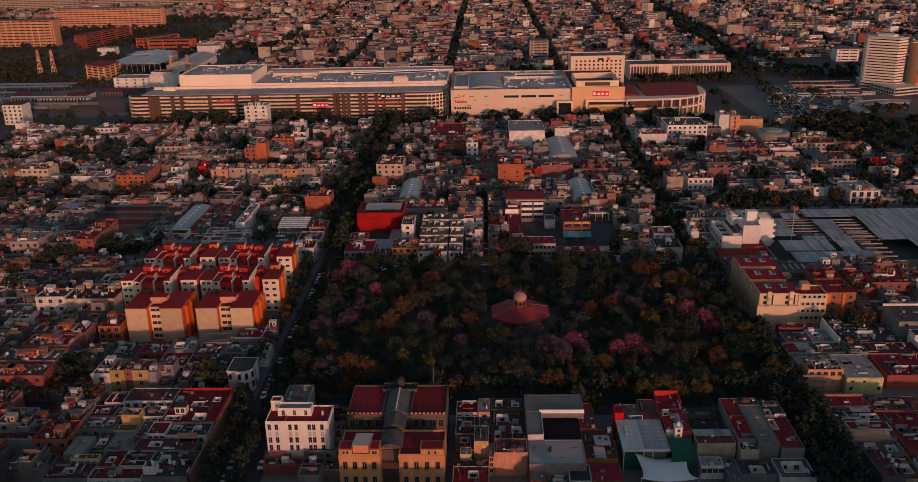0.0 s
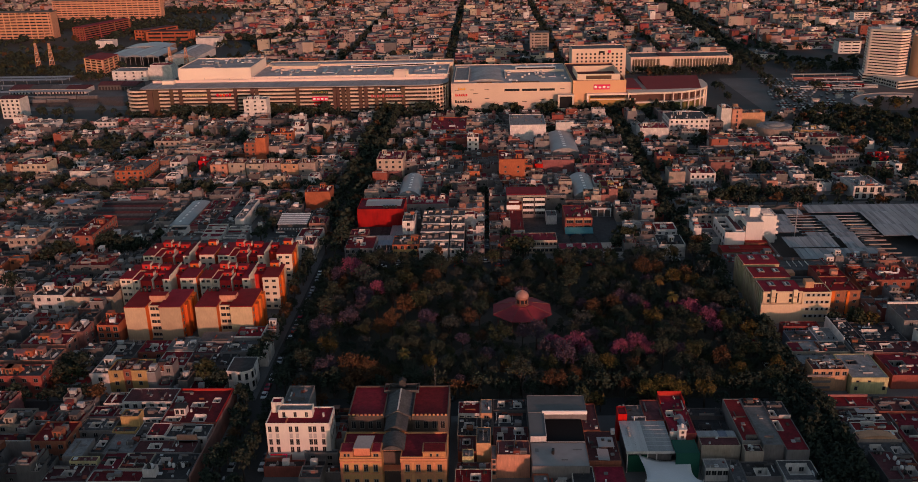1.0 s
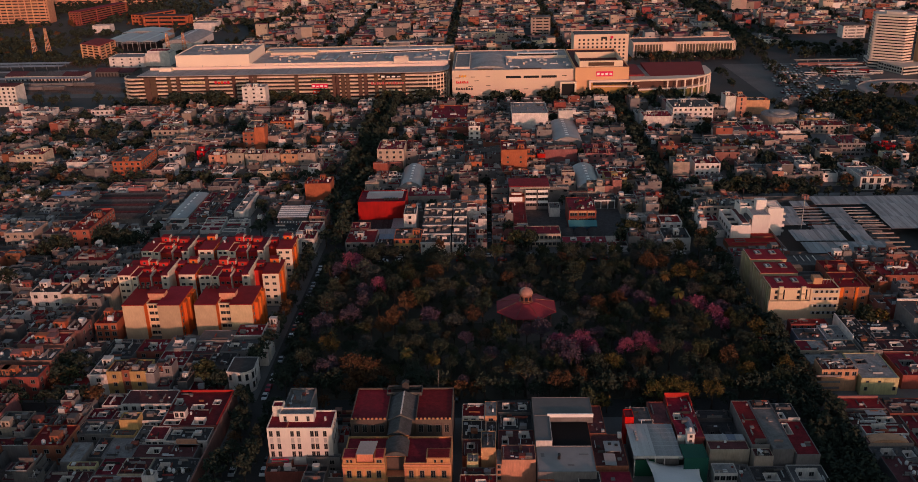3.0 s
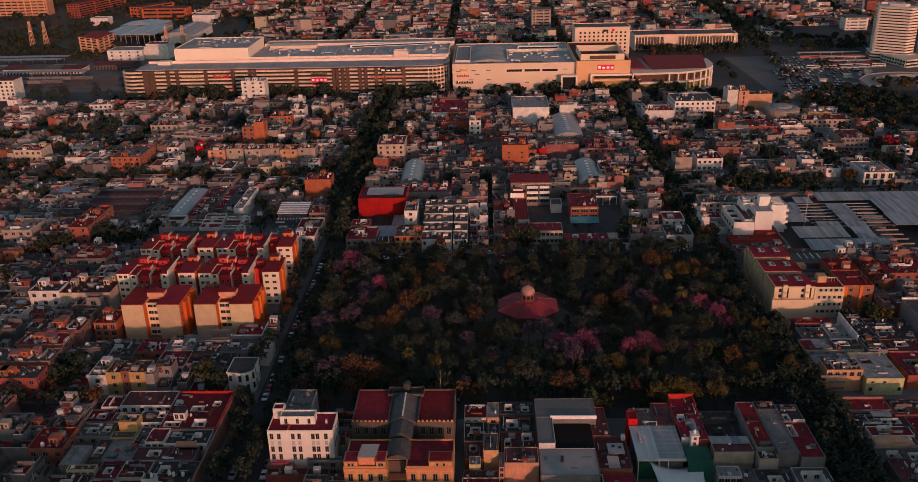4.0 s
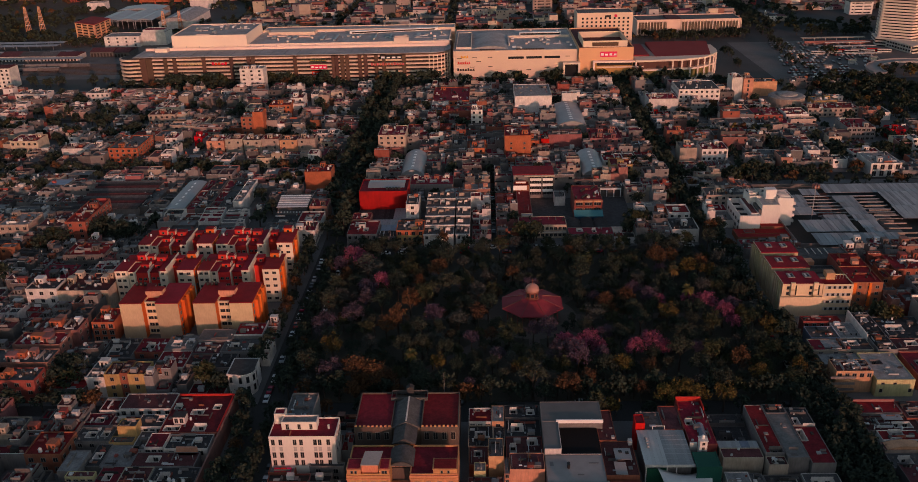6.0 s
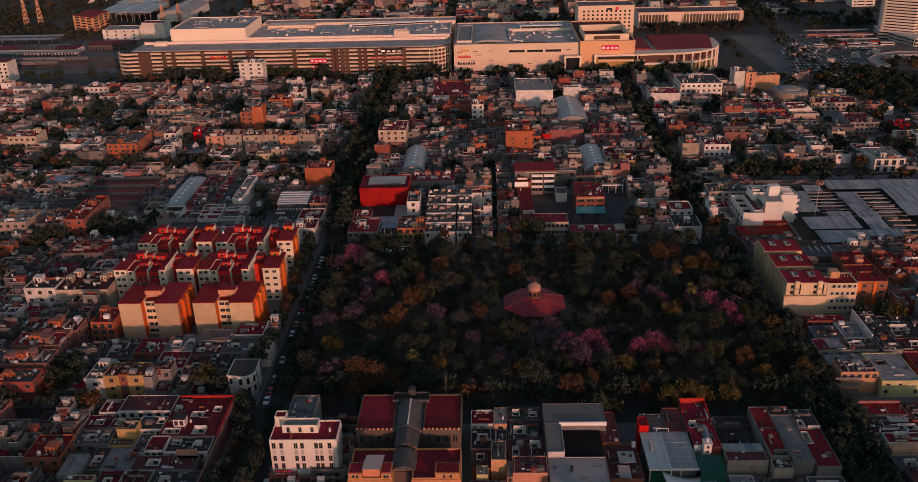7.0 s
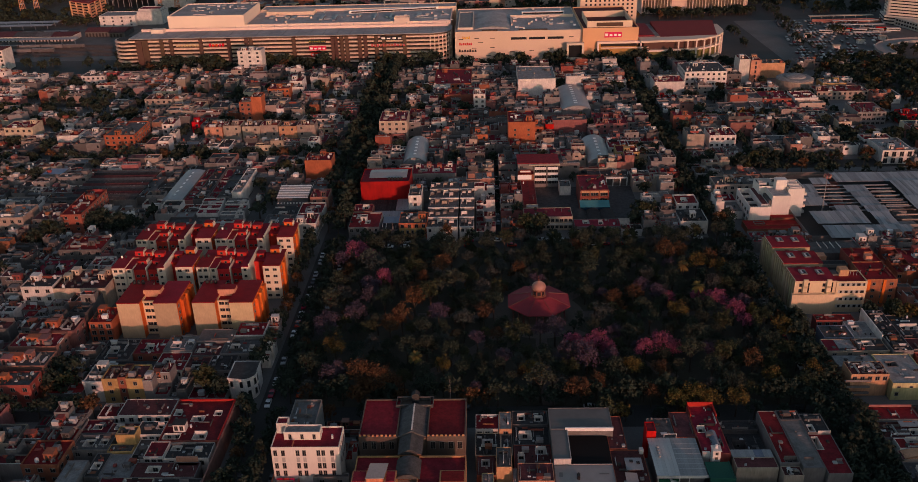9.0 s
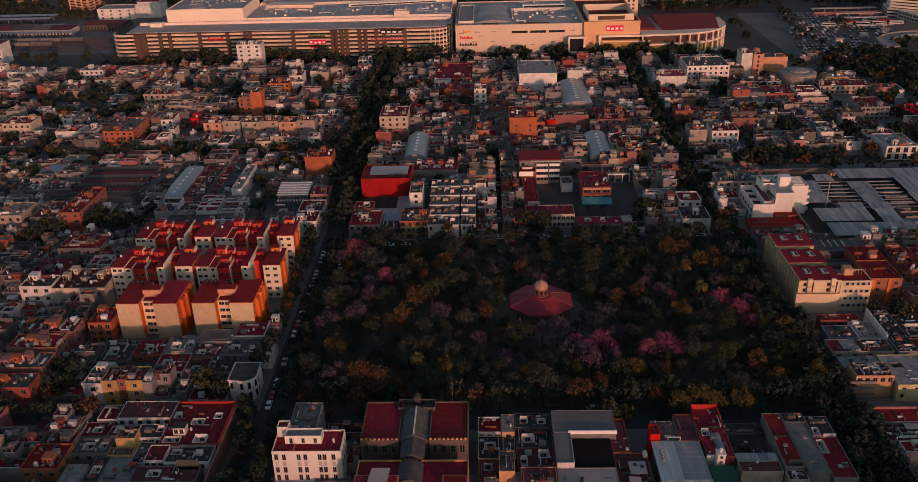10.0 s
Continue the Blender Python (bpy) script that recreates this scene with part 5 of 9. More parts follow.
court_house("patio_house", -98.0, 204.8, -85.0, 217.4, 5.4, "ash", "dark", ((-95.8, 211.8, -92.6, 214.6),), "dark flat-roofed house with rows of water tanks", bits=12)
building("tank_house", -97.8, 206.0, -94.2, 208.6, 7.6, "white", "light", "white stair house that carries water tanks", sides="", tanks=4, rooms=0, reserve=False)
for q in range(6):
    water_tank(-93.4 + q * 1.35, 211.0 + (q % 2) * 0.5, 5.4, 0.85)
court_house("patio_house", -113.4, 204.4, -98.2, 209.6, 5.0, "white", "maroon", (), "low white house with a sheet roof at the street corner", bits=8, front=6)
court_house("patio_house", -126.4, 204.4, -113.6, 212.2, 5.0, "ash", "brown", ((-122, 207, -118.6, 209.6),), "low dark house with a light well", bits=8)
t = thing("street_wall", -83.9, 228, 0.15, "long weathered plaster wall along the street", "wall")
part("wall", MB().box(-84.2, 204.5, 0.15, -83.8, 252.2, 6.9), WALLS["pink"], t)
# houses and yards on the corner of the tree-lined street
court_house("long_house", 72.2, 219.6, 77.3, 242.6, 8.0, "ash", "red", ((73.4, 219.9, 77.0, 221.6),), "long narrow house with a dark red roof strip", well="dim", bits=4)
court_house("long_house", 77.5, 217.4, 83.4, 238.4, 8.0, "ash", "silver", (), "long narrow house with a plain grey roof", bits=2)
court_house("long_house", 77.5, 238.6, 83.6, 242.8, 8.0, "ash", "dark", (), "rear wing with a dark roof and screens", bits=6)
court_house("long_house", 83.9, 233.0, 90.2, 241.6, 7.6, "ash", "dark", ((84.4, 233.4, 86.2, 236.6),), "dark-roofed house with a white ledge and a light well", bits=4)
court_house("long_house", 83.7, 216.0, 90.2, 232.8, 7.2, "ash", "red", ((84.1, 226.0, 86.0, 231.6),), "long house with a plain dark red roof beside the street", bits=2)
part("ledge", MB().box(86.6, 232.85, 7.45, 90.1, 233.0, 8.4), WALLS["white"], bpy.data.objects["long_house.003"])
court_house("front_annexe", 72.0, 215.6, 77.2, 219.4, 7.0, "sand", "brown", (), "sandy front annexe with clutter on its roof", bits=9)
court_house("yard_house", 70.4, 208.4, 80.4, 215.4, 3.8, "ash", "dark", ((73.4, 209.0, 77.4, 212.4),), "dark low yard house with white stairs", bits=10)
court_house("yard_house", 80.8, 206.4, 90.6, 215.8, 4.0, "white", "mid", ((82.6, 209.0, 88.8, 213.4),), "low white-walled yard house beside the street", bits=5)
court_house("yard_house", 60.0, 211.4, 66.4, 216.0, 4.4, "white", "light", (), "small white house with dark square windows", front=4, bits=2)
court_house("yard_house", 66.6, 205.0, 70.2, 216.0, 4.0, "ash", "mid", (), "narrow grey house beside a yard", bits=5)
court_house("sheet_hall", 60.4, 219.0, 71.6, 223.4, 6.8, "sand", "brown", (), "low hall with a dark brown roof and a pale wall", bits=1, category="hall")
t = thing("sheet_canopy", 66, 225, 0.15, "long pale corrugated sheet canopy with a bluish patch", "canopy")
for q in range(9):
    part("roof_sheet", MB().box(60.4 + q * 1.24, 223.5, 6.9 + 0.03 * (q % 2), 61.6 + q * 1.24, 226.6, 7.0 + 0.03 * (q % 2)), WALLS["blue"] if q in (5, 6) else M_METALROOF, t)
for q in (61, 66, 71):
    part("post", MB().box(q - 0.1, 226.2, 0.15, q + 0.1, 226.4, 6.9), M_STEEL, t)
court_house("yard_house", 61.0, 228.6, 71.8, 238.0, 3.6, "dim", "dark", ((63, 230, 67, 234),), "low dark house round a yard", well="dim", bits=8)
court_house("yard_house", 60.6, 238.2, 71.8, 242.6, 4.6, "dim", "dark", (), "low dark building along the street", bits=5)
court_house("brown_house", 46.6, 231.4, 52.3, 243.2, 7.4, "brick", "brown", (), "house with a plain dull red roof", bits=1)
court_house("red_top_house", 52.5, 224.6, 60.2, 246.2, 7.2, "brick", "red", ((53.2, 233.8, 55.6, 236.2),), "brick house with a red roof and cluttered terraces", bits=12)
part("parapet", MB().box(52.6, 246.0, 7.45, 60.1, 246.3, 8.9).box(52.55, 241, 7.45, 52.8, 245.9, 8.3).box(59.9, 241, 7.45, 60.15, 245.9, 8.3), REDPAINT, bpy.data.objects["red_top_house"], "bright red parapet")
part("sheet_vault", MB().vault(55.8, 227.4, 58.2, 234.0, 7.3, 0.9), WALLS["blue"], bpy.data.objects["red_top_house"], "blue-grey curved sheet")
t = thing("chapel_turret", 55.3, 222, 0.15, "small white turret with a water tank on top", "turret")
part("wall", MB().box(54.3, 221.4, 0.15, 56.4, 223.6, 10.6).box(54.1, 221.2, 10.6, 56.6, 223.8, 10.8), WALLS["white"], t)
for q in (8.2, 9.8):
    window(t, 55.35, 221.4, q, "f", 0.6, 0.7)
water_tank(55.3, 222.6, 10.8, 0.8)
part("side_wall", MB().box(52.2, 223.7, 0.15, 54.2, 224.3, 8.4), WALLS["white"], t)
t = thing("net_screen", 54.6, 213.4, 0.15, "dark green netting stretched over a scaffold", "screen")
part("net", MB().box(51.9, 213.2, 0.15, 58.6, 213.5, 8.4).box(58.3, 213.6, 0.15, 58.6, 220.6, 8.0).box(51.9, 213.6, 7.7, 58.2, 220.4, 7.9), GREENNET, t)
court_house("grey_annexe_house", 39.6, 231.6, 46.4, 240.4, 7.2, "grey", "mid", (), "grey house with a plain roof behind a shed", bits=3)
building("red_tank_house", 38.2, 231.6, 40.9, 236.0, 9.4, "red", "red", "narrow house with a bright red upper box", sides="", tanks=0, rooms=0, reserve=False, lip=0.2)
# low houses on the far corner of the tree-lined street
court_house("corner_house", 105.2, 240.4, 118.6, 246.6, 6.4, "ash", "red", (), "low corner house with a red roof and a pale back parapet", bits=3)
part("parapet", MB().box(105.3, 246.2, 6.62, 118.5, 246.55, 7.4), WALLS["pink"], bpy.data.objects["corner_house"])
court_house("corner_house", 118.8, 238.0, 135, 246.6, 6.2, "brick", "brown", ((120, 239.4, 123.6, 242), (126.5, 239, 130, 242.4)), "low corner house with a dull red roof and grey sheets", well="grey", bits=10)
court_house("corner_house", 105.4, 232.6, 121.4, 240.2, 5.8, "ash", "brown", ((113.6, 234.0, 119.0, 236.6),), "low house with grey sheet roofs over a patio", bits=12)
t = thing("sheet_roof", 114.8, 239, 5.8, "pale grey corrugated sheets laid over a patio", "sheet roof")
part("sheet", MB().box(111.8, 237.2, 6.3, 117.4, 240.0, 6.42), M_METALROOF, t)
part("post", MB().box(111.9, 237.3, 5.8, 112.1, 237.5, 6.3), M_STEEL, t)
court_house("arcade_house", 107.6, 227.8, 120.0, 232.4, 6.0, "white", "red", ((110.5, 230.2, 114.6, 232.0),), "low house with red sheet roofs and white arches", bits=6, front=4)
court_house("corner_house", 106.6, 223.6, 119.6, 227.6, 5.6, "sand", "brown", (), "low house under a sandy curved sheet", bits=4)
part("sheet_vault", MB().vault(107.4, 224.0, 118.4, 227.4, 5.7, 1.0), WALLS["peach"], bpy.data.objects["corner_house.003"], "sandy curved sheet roof")
court_house("corner_house", 106.4, 217.0, 120, 223.4, 4.8, "ash", "mid", ((109, 218.6, 112.6, 221.4), (115, 218, 118, 221)), "cluttered grey house with light wells", bits=12)
court_house("corner_house", 106.8, 203.4, 113.2, 216.6, 6.4, "dim", "brown", (), "long dark house with a dull brown roof beside trees", bits=5)
court_house("corner_house", 113.6, 205.0, 119.4, 216.6, 4.6, "sand", "brown", ((114.6, 207.6, 117.6, 211),), "low sandy house with a patio", bits=9)
court_house("corner_house", 120.2, 217.0, 134, 237.8, 5.6, "brick", "red", ((121.6, 226, 125.6, 230), (128, 220, 131.6, 224)), "wide low house with red roofs and patios", well="grey", bits=16)
for q in range(4):
    water_tank(112.4, 206.2 + 2.2 * q, 6.4, 0.8)
# low houses between the park and the market
court_house("low_house", 108.6, 297.6, 122, 301.6, 5.8, "brick", "red", (), "low house with a long red roof", bits=5, front=5)
court_house("low_house", 107.6, 286.4, 117.4, 294.4, 5.6, "blue", "mid", (), "low blue-walled house with a grey roof and tanks", bits=5)
court_house("low_house", 117.6, 286.4, 125.4, 297.2, 5.4, "white", "light", ((119, 291, 122, 294),), "white-walled house with pale roofs", bits=6)
t = thing("gable_wall", 127.4, 295, 0.15, "tall white boundary wall beside a dark roof", "wall")
part("wall", MB().box(125.8, 285.0, 0.15, 126.2, 303, 7.6), WALLS["white"], t)
court_house("low_house", 126.4, 276.8, 133, 303, 6.4, "ash", "dark", ((129, 296, 131, 299),), "long dark cluttered roof beside a white wall", bits=26)
court_house("low_house", 105.4, 277.8, 125.6, 285.2, 5.8, "sand", "dark", ((118.5, 281, 122, 283.6),), "low house with patched dark and grey roofs", bits=8, front=4)
part("red_patch", MB().box(105.8, 278.2, 5.8, 109.6, 284.8, 5.87), ROOFS["red"], bpy.data.objects["low_house.004"])
part("grey_patch", MB().box(109.8, 279.6, 5.8, 115.6, 284.8, 5.88), ROOFS["light"], bpy.data.objects["low_house.004"])
court_house("low_house", 105.6, 268.6, 118.4, 275.4, 5.8, "ash", "light", (), "low house with a pale grey concrete roof", bits=4)
court_house("flats_house", 106.6, 261.0, 118.2, 268.2, 8.0, "peach", "brown", (), "peach three-storey flats with a dark red roof terrace", bits=22, category="apartment block", front=5)
for q in range(3):
    part("balcony", MB().box(104.6, 259.9, 1.6 + q * 2.2, 112.4, 260.98, 1.8 + q * 2.2).box(104.6, 259.9, 1.8 + q * 2.2, 112.4, 260.0, 2.4 + q * 2.2), WALLS["grey"], bpy.data.objects["flats_house"])
court_house("yellow_front_house", 118.6, 258.6, 130.6, 275.2, 6.2, "lemon", "light", ((120.8, 268.0, 124.4, 270.8),), "pale yellow house with small dark windows and a grey roof", bits=3, well="ash")
for q, z, w, h in ((120.6, 5.0, 0.9, 0.5), (124.4, 5.0, 0.9, 0.5), (120.3, 2.4, 0.9, 1.2), (129.4, 2.4, 0.9, 1.2)):
    window(bpy.data.objects["yellow_front_house"], q, 258.6, z, "f", w, h, 0)
court_house("low_house", 133.4, 277.4, 152, 286, 5.4, "pink", "brown", ((138, 281, 142, 284),), "low brick house with a row of pink walls", bits=10, front=7)
court_house("low_house", 133.4, 262, 150, 277, 5.2, "brick", "red", ((136, 268, 141, 272), (144, 265, 147, 269)), "wide low house with a red roof and grey patios", well="grey", bits=16)
court_house("low_house", 133.4, 286.4, 149.6, 302, 5.0, "ash", "dark", ((136, 292, 142, 295),), "low dark house with a pale ledge", bits=14)
court_house("tall_wall_house", 150.2, 293, 166, 307.4, 10.2, "grey", "mid", (), "tall house with a blank grey side wall and a white edge", bits=6, front=3)
part("white_edge", MB().box(150.1, 307.0, 10.42, 166, 307.5, 11.2), WALLS["white"], bpy.data.objects["tall_wall_house"])
building("pink_house", -137.5, 221.7, -126.8, 232.6, 6.5, "brick", "red", "brick house with a red roof terrace", sides="fr", tanks=2)
building("sand_house", -136.4, 232.7, -127.5, 238.8, 6.0, "dim", "red", "dark-walled house with a red roof", sides="fr")
building("sand_house", -154.0, 231.8, -144.4, 241.0, 6.0, "sand", "mid", "sandy house with a grey roof", sides="fr", tanks=2)
building("red_stair_room", -65.1, 225.9, -62.0, 228.9, 17.0, "white", "red", "small white stair room with a red roof", sides="", tanks=0, reserve=False, rooms=0)
building("grey_block", -54.6, 217.8, -44.8, 219.6, 5.0, "grey", "mid", "low grey block with barred windows", sides="f", tanks=0, rooms=0)
building("shed_row", -66.2, 216.9, -58.7, 221.6, 3.6, "brick", "light", "low sheds with grey sheet roofs", sides="", tanks=1, rooms=0)
t = thing("red_tarps", -62, 218, 3.6, "bright red tarpaulins over a yard", "tarpaulin")
for q, w in ((-64.6, 1.7), (-62.7, 1.5), (-61.0, 1.2)):
    part("tarp", MB().gable(q, 217.2, q + w, 219.0, 3.9, 0.9, along="x"), M_SIGNRED, t)
    part("post", MB().box(q, 217.3, 3.6, q + 0.1, 217.4, 3.9), M_STEEL, t)
building("brick_yard_wall", -65.8, 213.5, -53.9, 216.9, 3.2, "brick", "dark", "brick yard wall and lean-to", sides="", tanks=0, rooms=0)
court_house("narrow_house", -10.2, 236.4, -3.4, 243.4, 6.8, "white", "red", (), "narrow white house with a red roof and a balcony", bits=4, front=3)
court_house("narrow_house", -3.3, 235.6, 0.3, 243.8, 7.4, "peach", "light", (), "narrow peach house with a plain front", bits=3, front=1)
court_house("narrow_house", -10.2, 226.2, -3.0, 236.2, 5.6, "cream", "dark", ((-8.4, 230.6, -5.2, 233.4),), "narrow house with dark roofs and a pale front", bits=6, front=2)
court_house("narrow_house", -2.9, 226.2, 0.3, 235.4, 5.6, "sand", "dark", (), "narrow sandy house with a dark roof", bits=4, front=1)
court_house("narrow_house", 0.6, 239.0, 11.0, 245.6, 6.4, "dim", "dark", ((2.0, 241, 4.4, 243.4), (7, 240.6, 9.6, 243)), "dark cluttered house with light wells", bits=12)
court_house("narrow_house", 0.6, 230.6, 11.0, 238.8, 5.8, "dim", "dark", ((2.2, 233, 6.0, 236),), "dark cluttered low house with a light well", bits=12)
court_house("narrow_house", 0.6, 220.4, 11.0, 230.4, 5.8, "brick", "brown", ((1.6, 223, 3.6, 226.5), (6.6, 226.4, 9.8, 229)), "low brick house with cluttered dark roofs", bits=12)
court_house("tan_house", -4.4, 217.6, -0.2, 226.0, 8.6, "peach", "mid", (), "tall peach house with a blank front", bits=3)
court_house("narrow_house", -9.8, 217.8, -4.6, 226.0, 5.6, "brick", "brown", ((-8.6, 221.6, -6.2, 224.4),), "low brick house with a dark red roof", bits=5)
court_house("yellow_box_house", -8.4, 213.6, -5.2, 217.4, 6.8, "lemon", "light", (), "small lit yellow upper storey", bits=2)
court_house("narrow_house", -10.0, 208.6, -0.3, 213.4, 5.0, "grey", "brown", (), "low grey-walled house with a dark red roof", bits=6, front=3)
court_house("narrow_house", -10.2, 199.6, -0.1, 208.4, 6.4, "cream", "red", ((-6, 203, -3, 206),), "cream house with a deep red roof and a light well", bits=6)
court_house("peach_hall", 1.4, 213.0, 10.9, 220.2, 7.8, "peach", "brown", (), "peach hall with a wide blank wall", bits=7, category="hall")
court_house("stack_house", -0.1, 212.6, 1.3, 219.6, 6.6, "peach", "light", (), "narrow stack of small peach rooms", bits=1)
for q in (2.2, 4.2, 6.0):
    window(bpy.data.objects["stack_house"], 0.6, 212.6, q, "f", 0.8, 1.0)
t = thing("tilted_sheet", 32, 214.5, 6.0, "pale bluish sheet roof tilted on a red roof", "sheet roof")
part("sheet", MB().add([(30.2, 213.0, 6.3), (33.4, 212.7, 6.3), (33.2, 216.8, 7.3), (30.0, 217.1, 7.3), (30.2, 213.0, 6.2), (33.4, 212.7, 6.2), (33.2, 216.8, 7.2), (30.0, 217.1, 7.2)],
                       [(0, 1, 2, 3), (7, 6, 5, 4), (0, 4, 5, 1), (1, 5, 6, 2), (2, 6, 7, 3), (3, 7, 4, 0)]), M_METALROOF, t)
part("wall", MB().box(30.5, 213.6, 6.0, 33.0, 216.6, 6.38), WALLS["dim"], t)
# hall round a dark yard
HALLROOF = surface("smooth_grey_felt", (0.155, 0.152, 0.148), var=0.22, stain=0.12, grain=0.5, hue=0.003, spec=0.2)
HALLPALE = surface("smooth_pale_felt", (0.32, 0.315, 0.31), var=0.2, stain=0.14, grain=0.5, hue=0.003, spec=0.2)
t = thing("big_hall", 19, 225, 0.15, "large plain hall with grey roofs round a black tarred roof", "hall")
RESERVED.append((11.1, 203, 37, 244))
for nm, x0, y0, x1, y1, h, rf in (("rear_wing", 11.2, 233.6, 29, 243.5, 9, HALLROOF), ("side_wing", 11.2, 220.42, 15.8, 233.58, 9, HALLROOF), ("front_wing", 11.2, 208.4, 27.2, 220.4, 7.2, HALLPALE)):
    part(nm, MB().shell(x0, y0, 0.15, x1, y1, h, 0.14), WALLS["ash"], t)
    part(nm + "_roof", MB().box(x0 + 0.2, y0 + 0.2, h - 0.3, x1 - 0.2, y1 - 0.2, h), rf, t)
part("white_parapet", MB().box(15.4, 233.1, 8.6, 29.05, 233.55, 9.7), M_SIGNWHITE, t, "white parapet over the yard")
part("white_edge", MB().box(11.3, 220.2, 7.2, 15.9, 220.42, 9.3).box(15.82, 220.43, 8.9, 16.0, 233.0, 9.25).box(15.9, 220.2, 7.2, 27.1, 220.38, 7.45), WALLS["white"], t)
part("tarred_roof", MB().box(16.05, 220.45, 0.16, 27.2, 233.05, 6.9), surface("black_tar", (0.012, 0.012, 0.013), var=0.3, rough=0.95, spec=0.1), t, "black tarred lower roof")
part("roof_hatch", MB().cone(17.4, 214.6, 7.2, 8.4, 0.42, 0.42, 10).cone(17.5, 215.6, 7.2, 8.2, 0.42, 0.42, 10), M_BLACK, t)
part("felt_patch", MB().box(12.4, 215.4, 7.2, 13.4, 217.2, 7.23).box(19.6, 211.4, 7.2, 21.4, 212.0, 7.23).box(23.2, 216.4, 7.2, 25.8, 216.9, 7.23), HALLROOF, t)
court_house("side_house", 27.4, 212.6, 36.6, 227.8, 6.0, "brick", "brown", (), "low house with a wide dull red roof beside a hall", bits=4)
court_house("side_house", 27.4, 228.0, 32.4, 243, 6.2, "brick", "brown", (), "narrow house with a dull red roof beside a hall", bits=2)
t = thing("roof_shelter", 33.1, 221, 6.0, "grey sheet shelter with two hatches on a red roof", "shelter")
part("sheet", MB().box(30.8, 218.6, 6.7, 35.4, 223.6, 6.85), M_METALROOF, t)
for x, y in ((32, 221.6), (33.8, 221)):
    part("hatch", MB().box(x, y, 6.85, x + 0.9, y + 0.9, 7.1), M_BLACK, t)
for x, y in ((30.9, 218.7), (35.2, 218.7), (30.9, 223.4), (35.2, 223.4)):
    part("post", MB().box(x - 0.06, y - 0.06, 6.0, x + 0.06, y + 0.06, 6.7), M_STEEL, t)
part("white_box", MB().box(35.4, 226, 6.0, 36.5, 227.4, 7.4), WALLS["white"], t)
court_house("orange_house", 11.3, 203.6, 15.6, 208.2, 4.6, "orange", "light", (), "small orange house with a pale roof edge", bits=1, rim=0.5)
court_house("dark_yard_house", 15.8, 203.6, 22.0, 208.2, 3.4, "dim", "mid", ((17.6, 204.6, 20.6, 206.8),), "low grey house round a small yard", bits=6)
court_house("white_edge_house", 22.2, 203.4, 28.2, 211.6, 5.0, "white", "dark", (), "dark-roofed house with a white edge", bits=1)
court_house("red_roof_house", 28.4, 203.4, 36.8, 211.6, 5.0, "brick", "red", (), "house with a plain deep red roof", bits=1)

# shed with a ribbed white roof, and the awning in front of it
t = thing("ribbed_shed", 43.5, 221, 0.15, "shed with a white ribbed metal roof on a green base", "shed")
RESERVED += [(35.6, 203, 60.2, 224.5), (38, 215, 52, 231.5), (-126, 204, -83, 253), (60, 204, 91, 243), (105, 203, 120, 247), (104.8, 258, 131, 302)]
RIB = surface("white_ribbed_metal", (0.50, 0.50, 0.49), rough=0.5, var=0.2)
part("wall", MB().box(38.8, 217.2, 0.15, 51.5, 230.8, 7.2), WALLS["ash"], t)
part("net", MB().box(39.0, 216.0, 0.15, 44.6, 216.3, 5.6), GREENNET, t, "dark green netting")
for q in (38.7, 44.4, 47.0):
    part("post", MB().box(q - 0.12, 215.4, 0.15, q + 0.12, 215.64, 7.2), WALLS["white"], t)
for k in range(13):
    part("roof_panel", MB().box(38.3 + k * 1.04, 215.2, 7.4 + 0.02 * (k % 2), 39.3 + k * 1.04, 231.2, 7.5 + 0.04 * (k % 2)), RIB if k < 6 else M_METALROOF, t)
for k in range(6):
    part("sheet_lap", MB().box(44.7, 218 + k * 2.1, 7.55, 51.7, 218.12 + k * 2.1, 7.6), RIB, t)
part("roof_edge", MB().box(38.2, 215.0, 6.9, 51.9, 215.18, 7.7), WALLS["white"], t)
part("roof_frame", MB().box(43.0, 231.3, 7.5, 43.15, 231.5, 8.7).box(46.4, 231.3, 7.5, 46.55, 231.5, 8.7).box(43.0, 231.3, 8.7, 46.55, 231.5, 8.85), WALLS["white"], t)
for k in range(4):
    part("vent", MB().cone(40.3, 223 + k * 1.3, 7.5, 8.2, 0.45, 0.35, 8), M_STEEL, t)
t = thing("white_awning", 49.5, 210, 0.15, "white stretched canvas awning on four masts", "awning")
b = MB()
n = 10
grid = []
for j in range(n + 1):
    for i in range(n + 1):
        u, v = i / n * 2 - 1, j / n * 2 - 1
        grid.append((49.5 + 7.8 * u * (0.82 + 0.18 * v * v), 210.0 + 6.6 * v * (0.82 + 0.18 * u * u), 4.2 + 1.9 * (u * u * v * v) + 0.5 * (1 - u * u) * (1 - v * v)))
b.add(grid, [(j * (n + 1) + i, j * (n + 1) + i + 1, (j + 1) * (n + 1) + i + 1, (j + 1) * (n + 1) + i) for j in range(n) for i in range(n)])
cv = part("canvas", b, surface("white_canvas", (0.80, 0.80, 0.80), rough=0.8, var=0.1), t, smooth=True)
sol = cv.modifiers.new("thick", "SOLIDIFY")
sol.thickness = 0.05
for sx in (-1, 1):
    for sy in (-1, 1):
        part("mast", MB().cone(49.5 + 7.8 * sx, 210 + 6.6 * sy, 0.15, 6.6, 0.12, 0.08, 8), WALLS["white"], t)

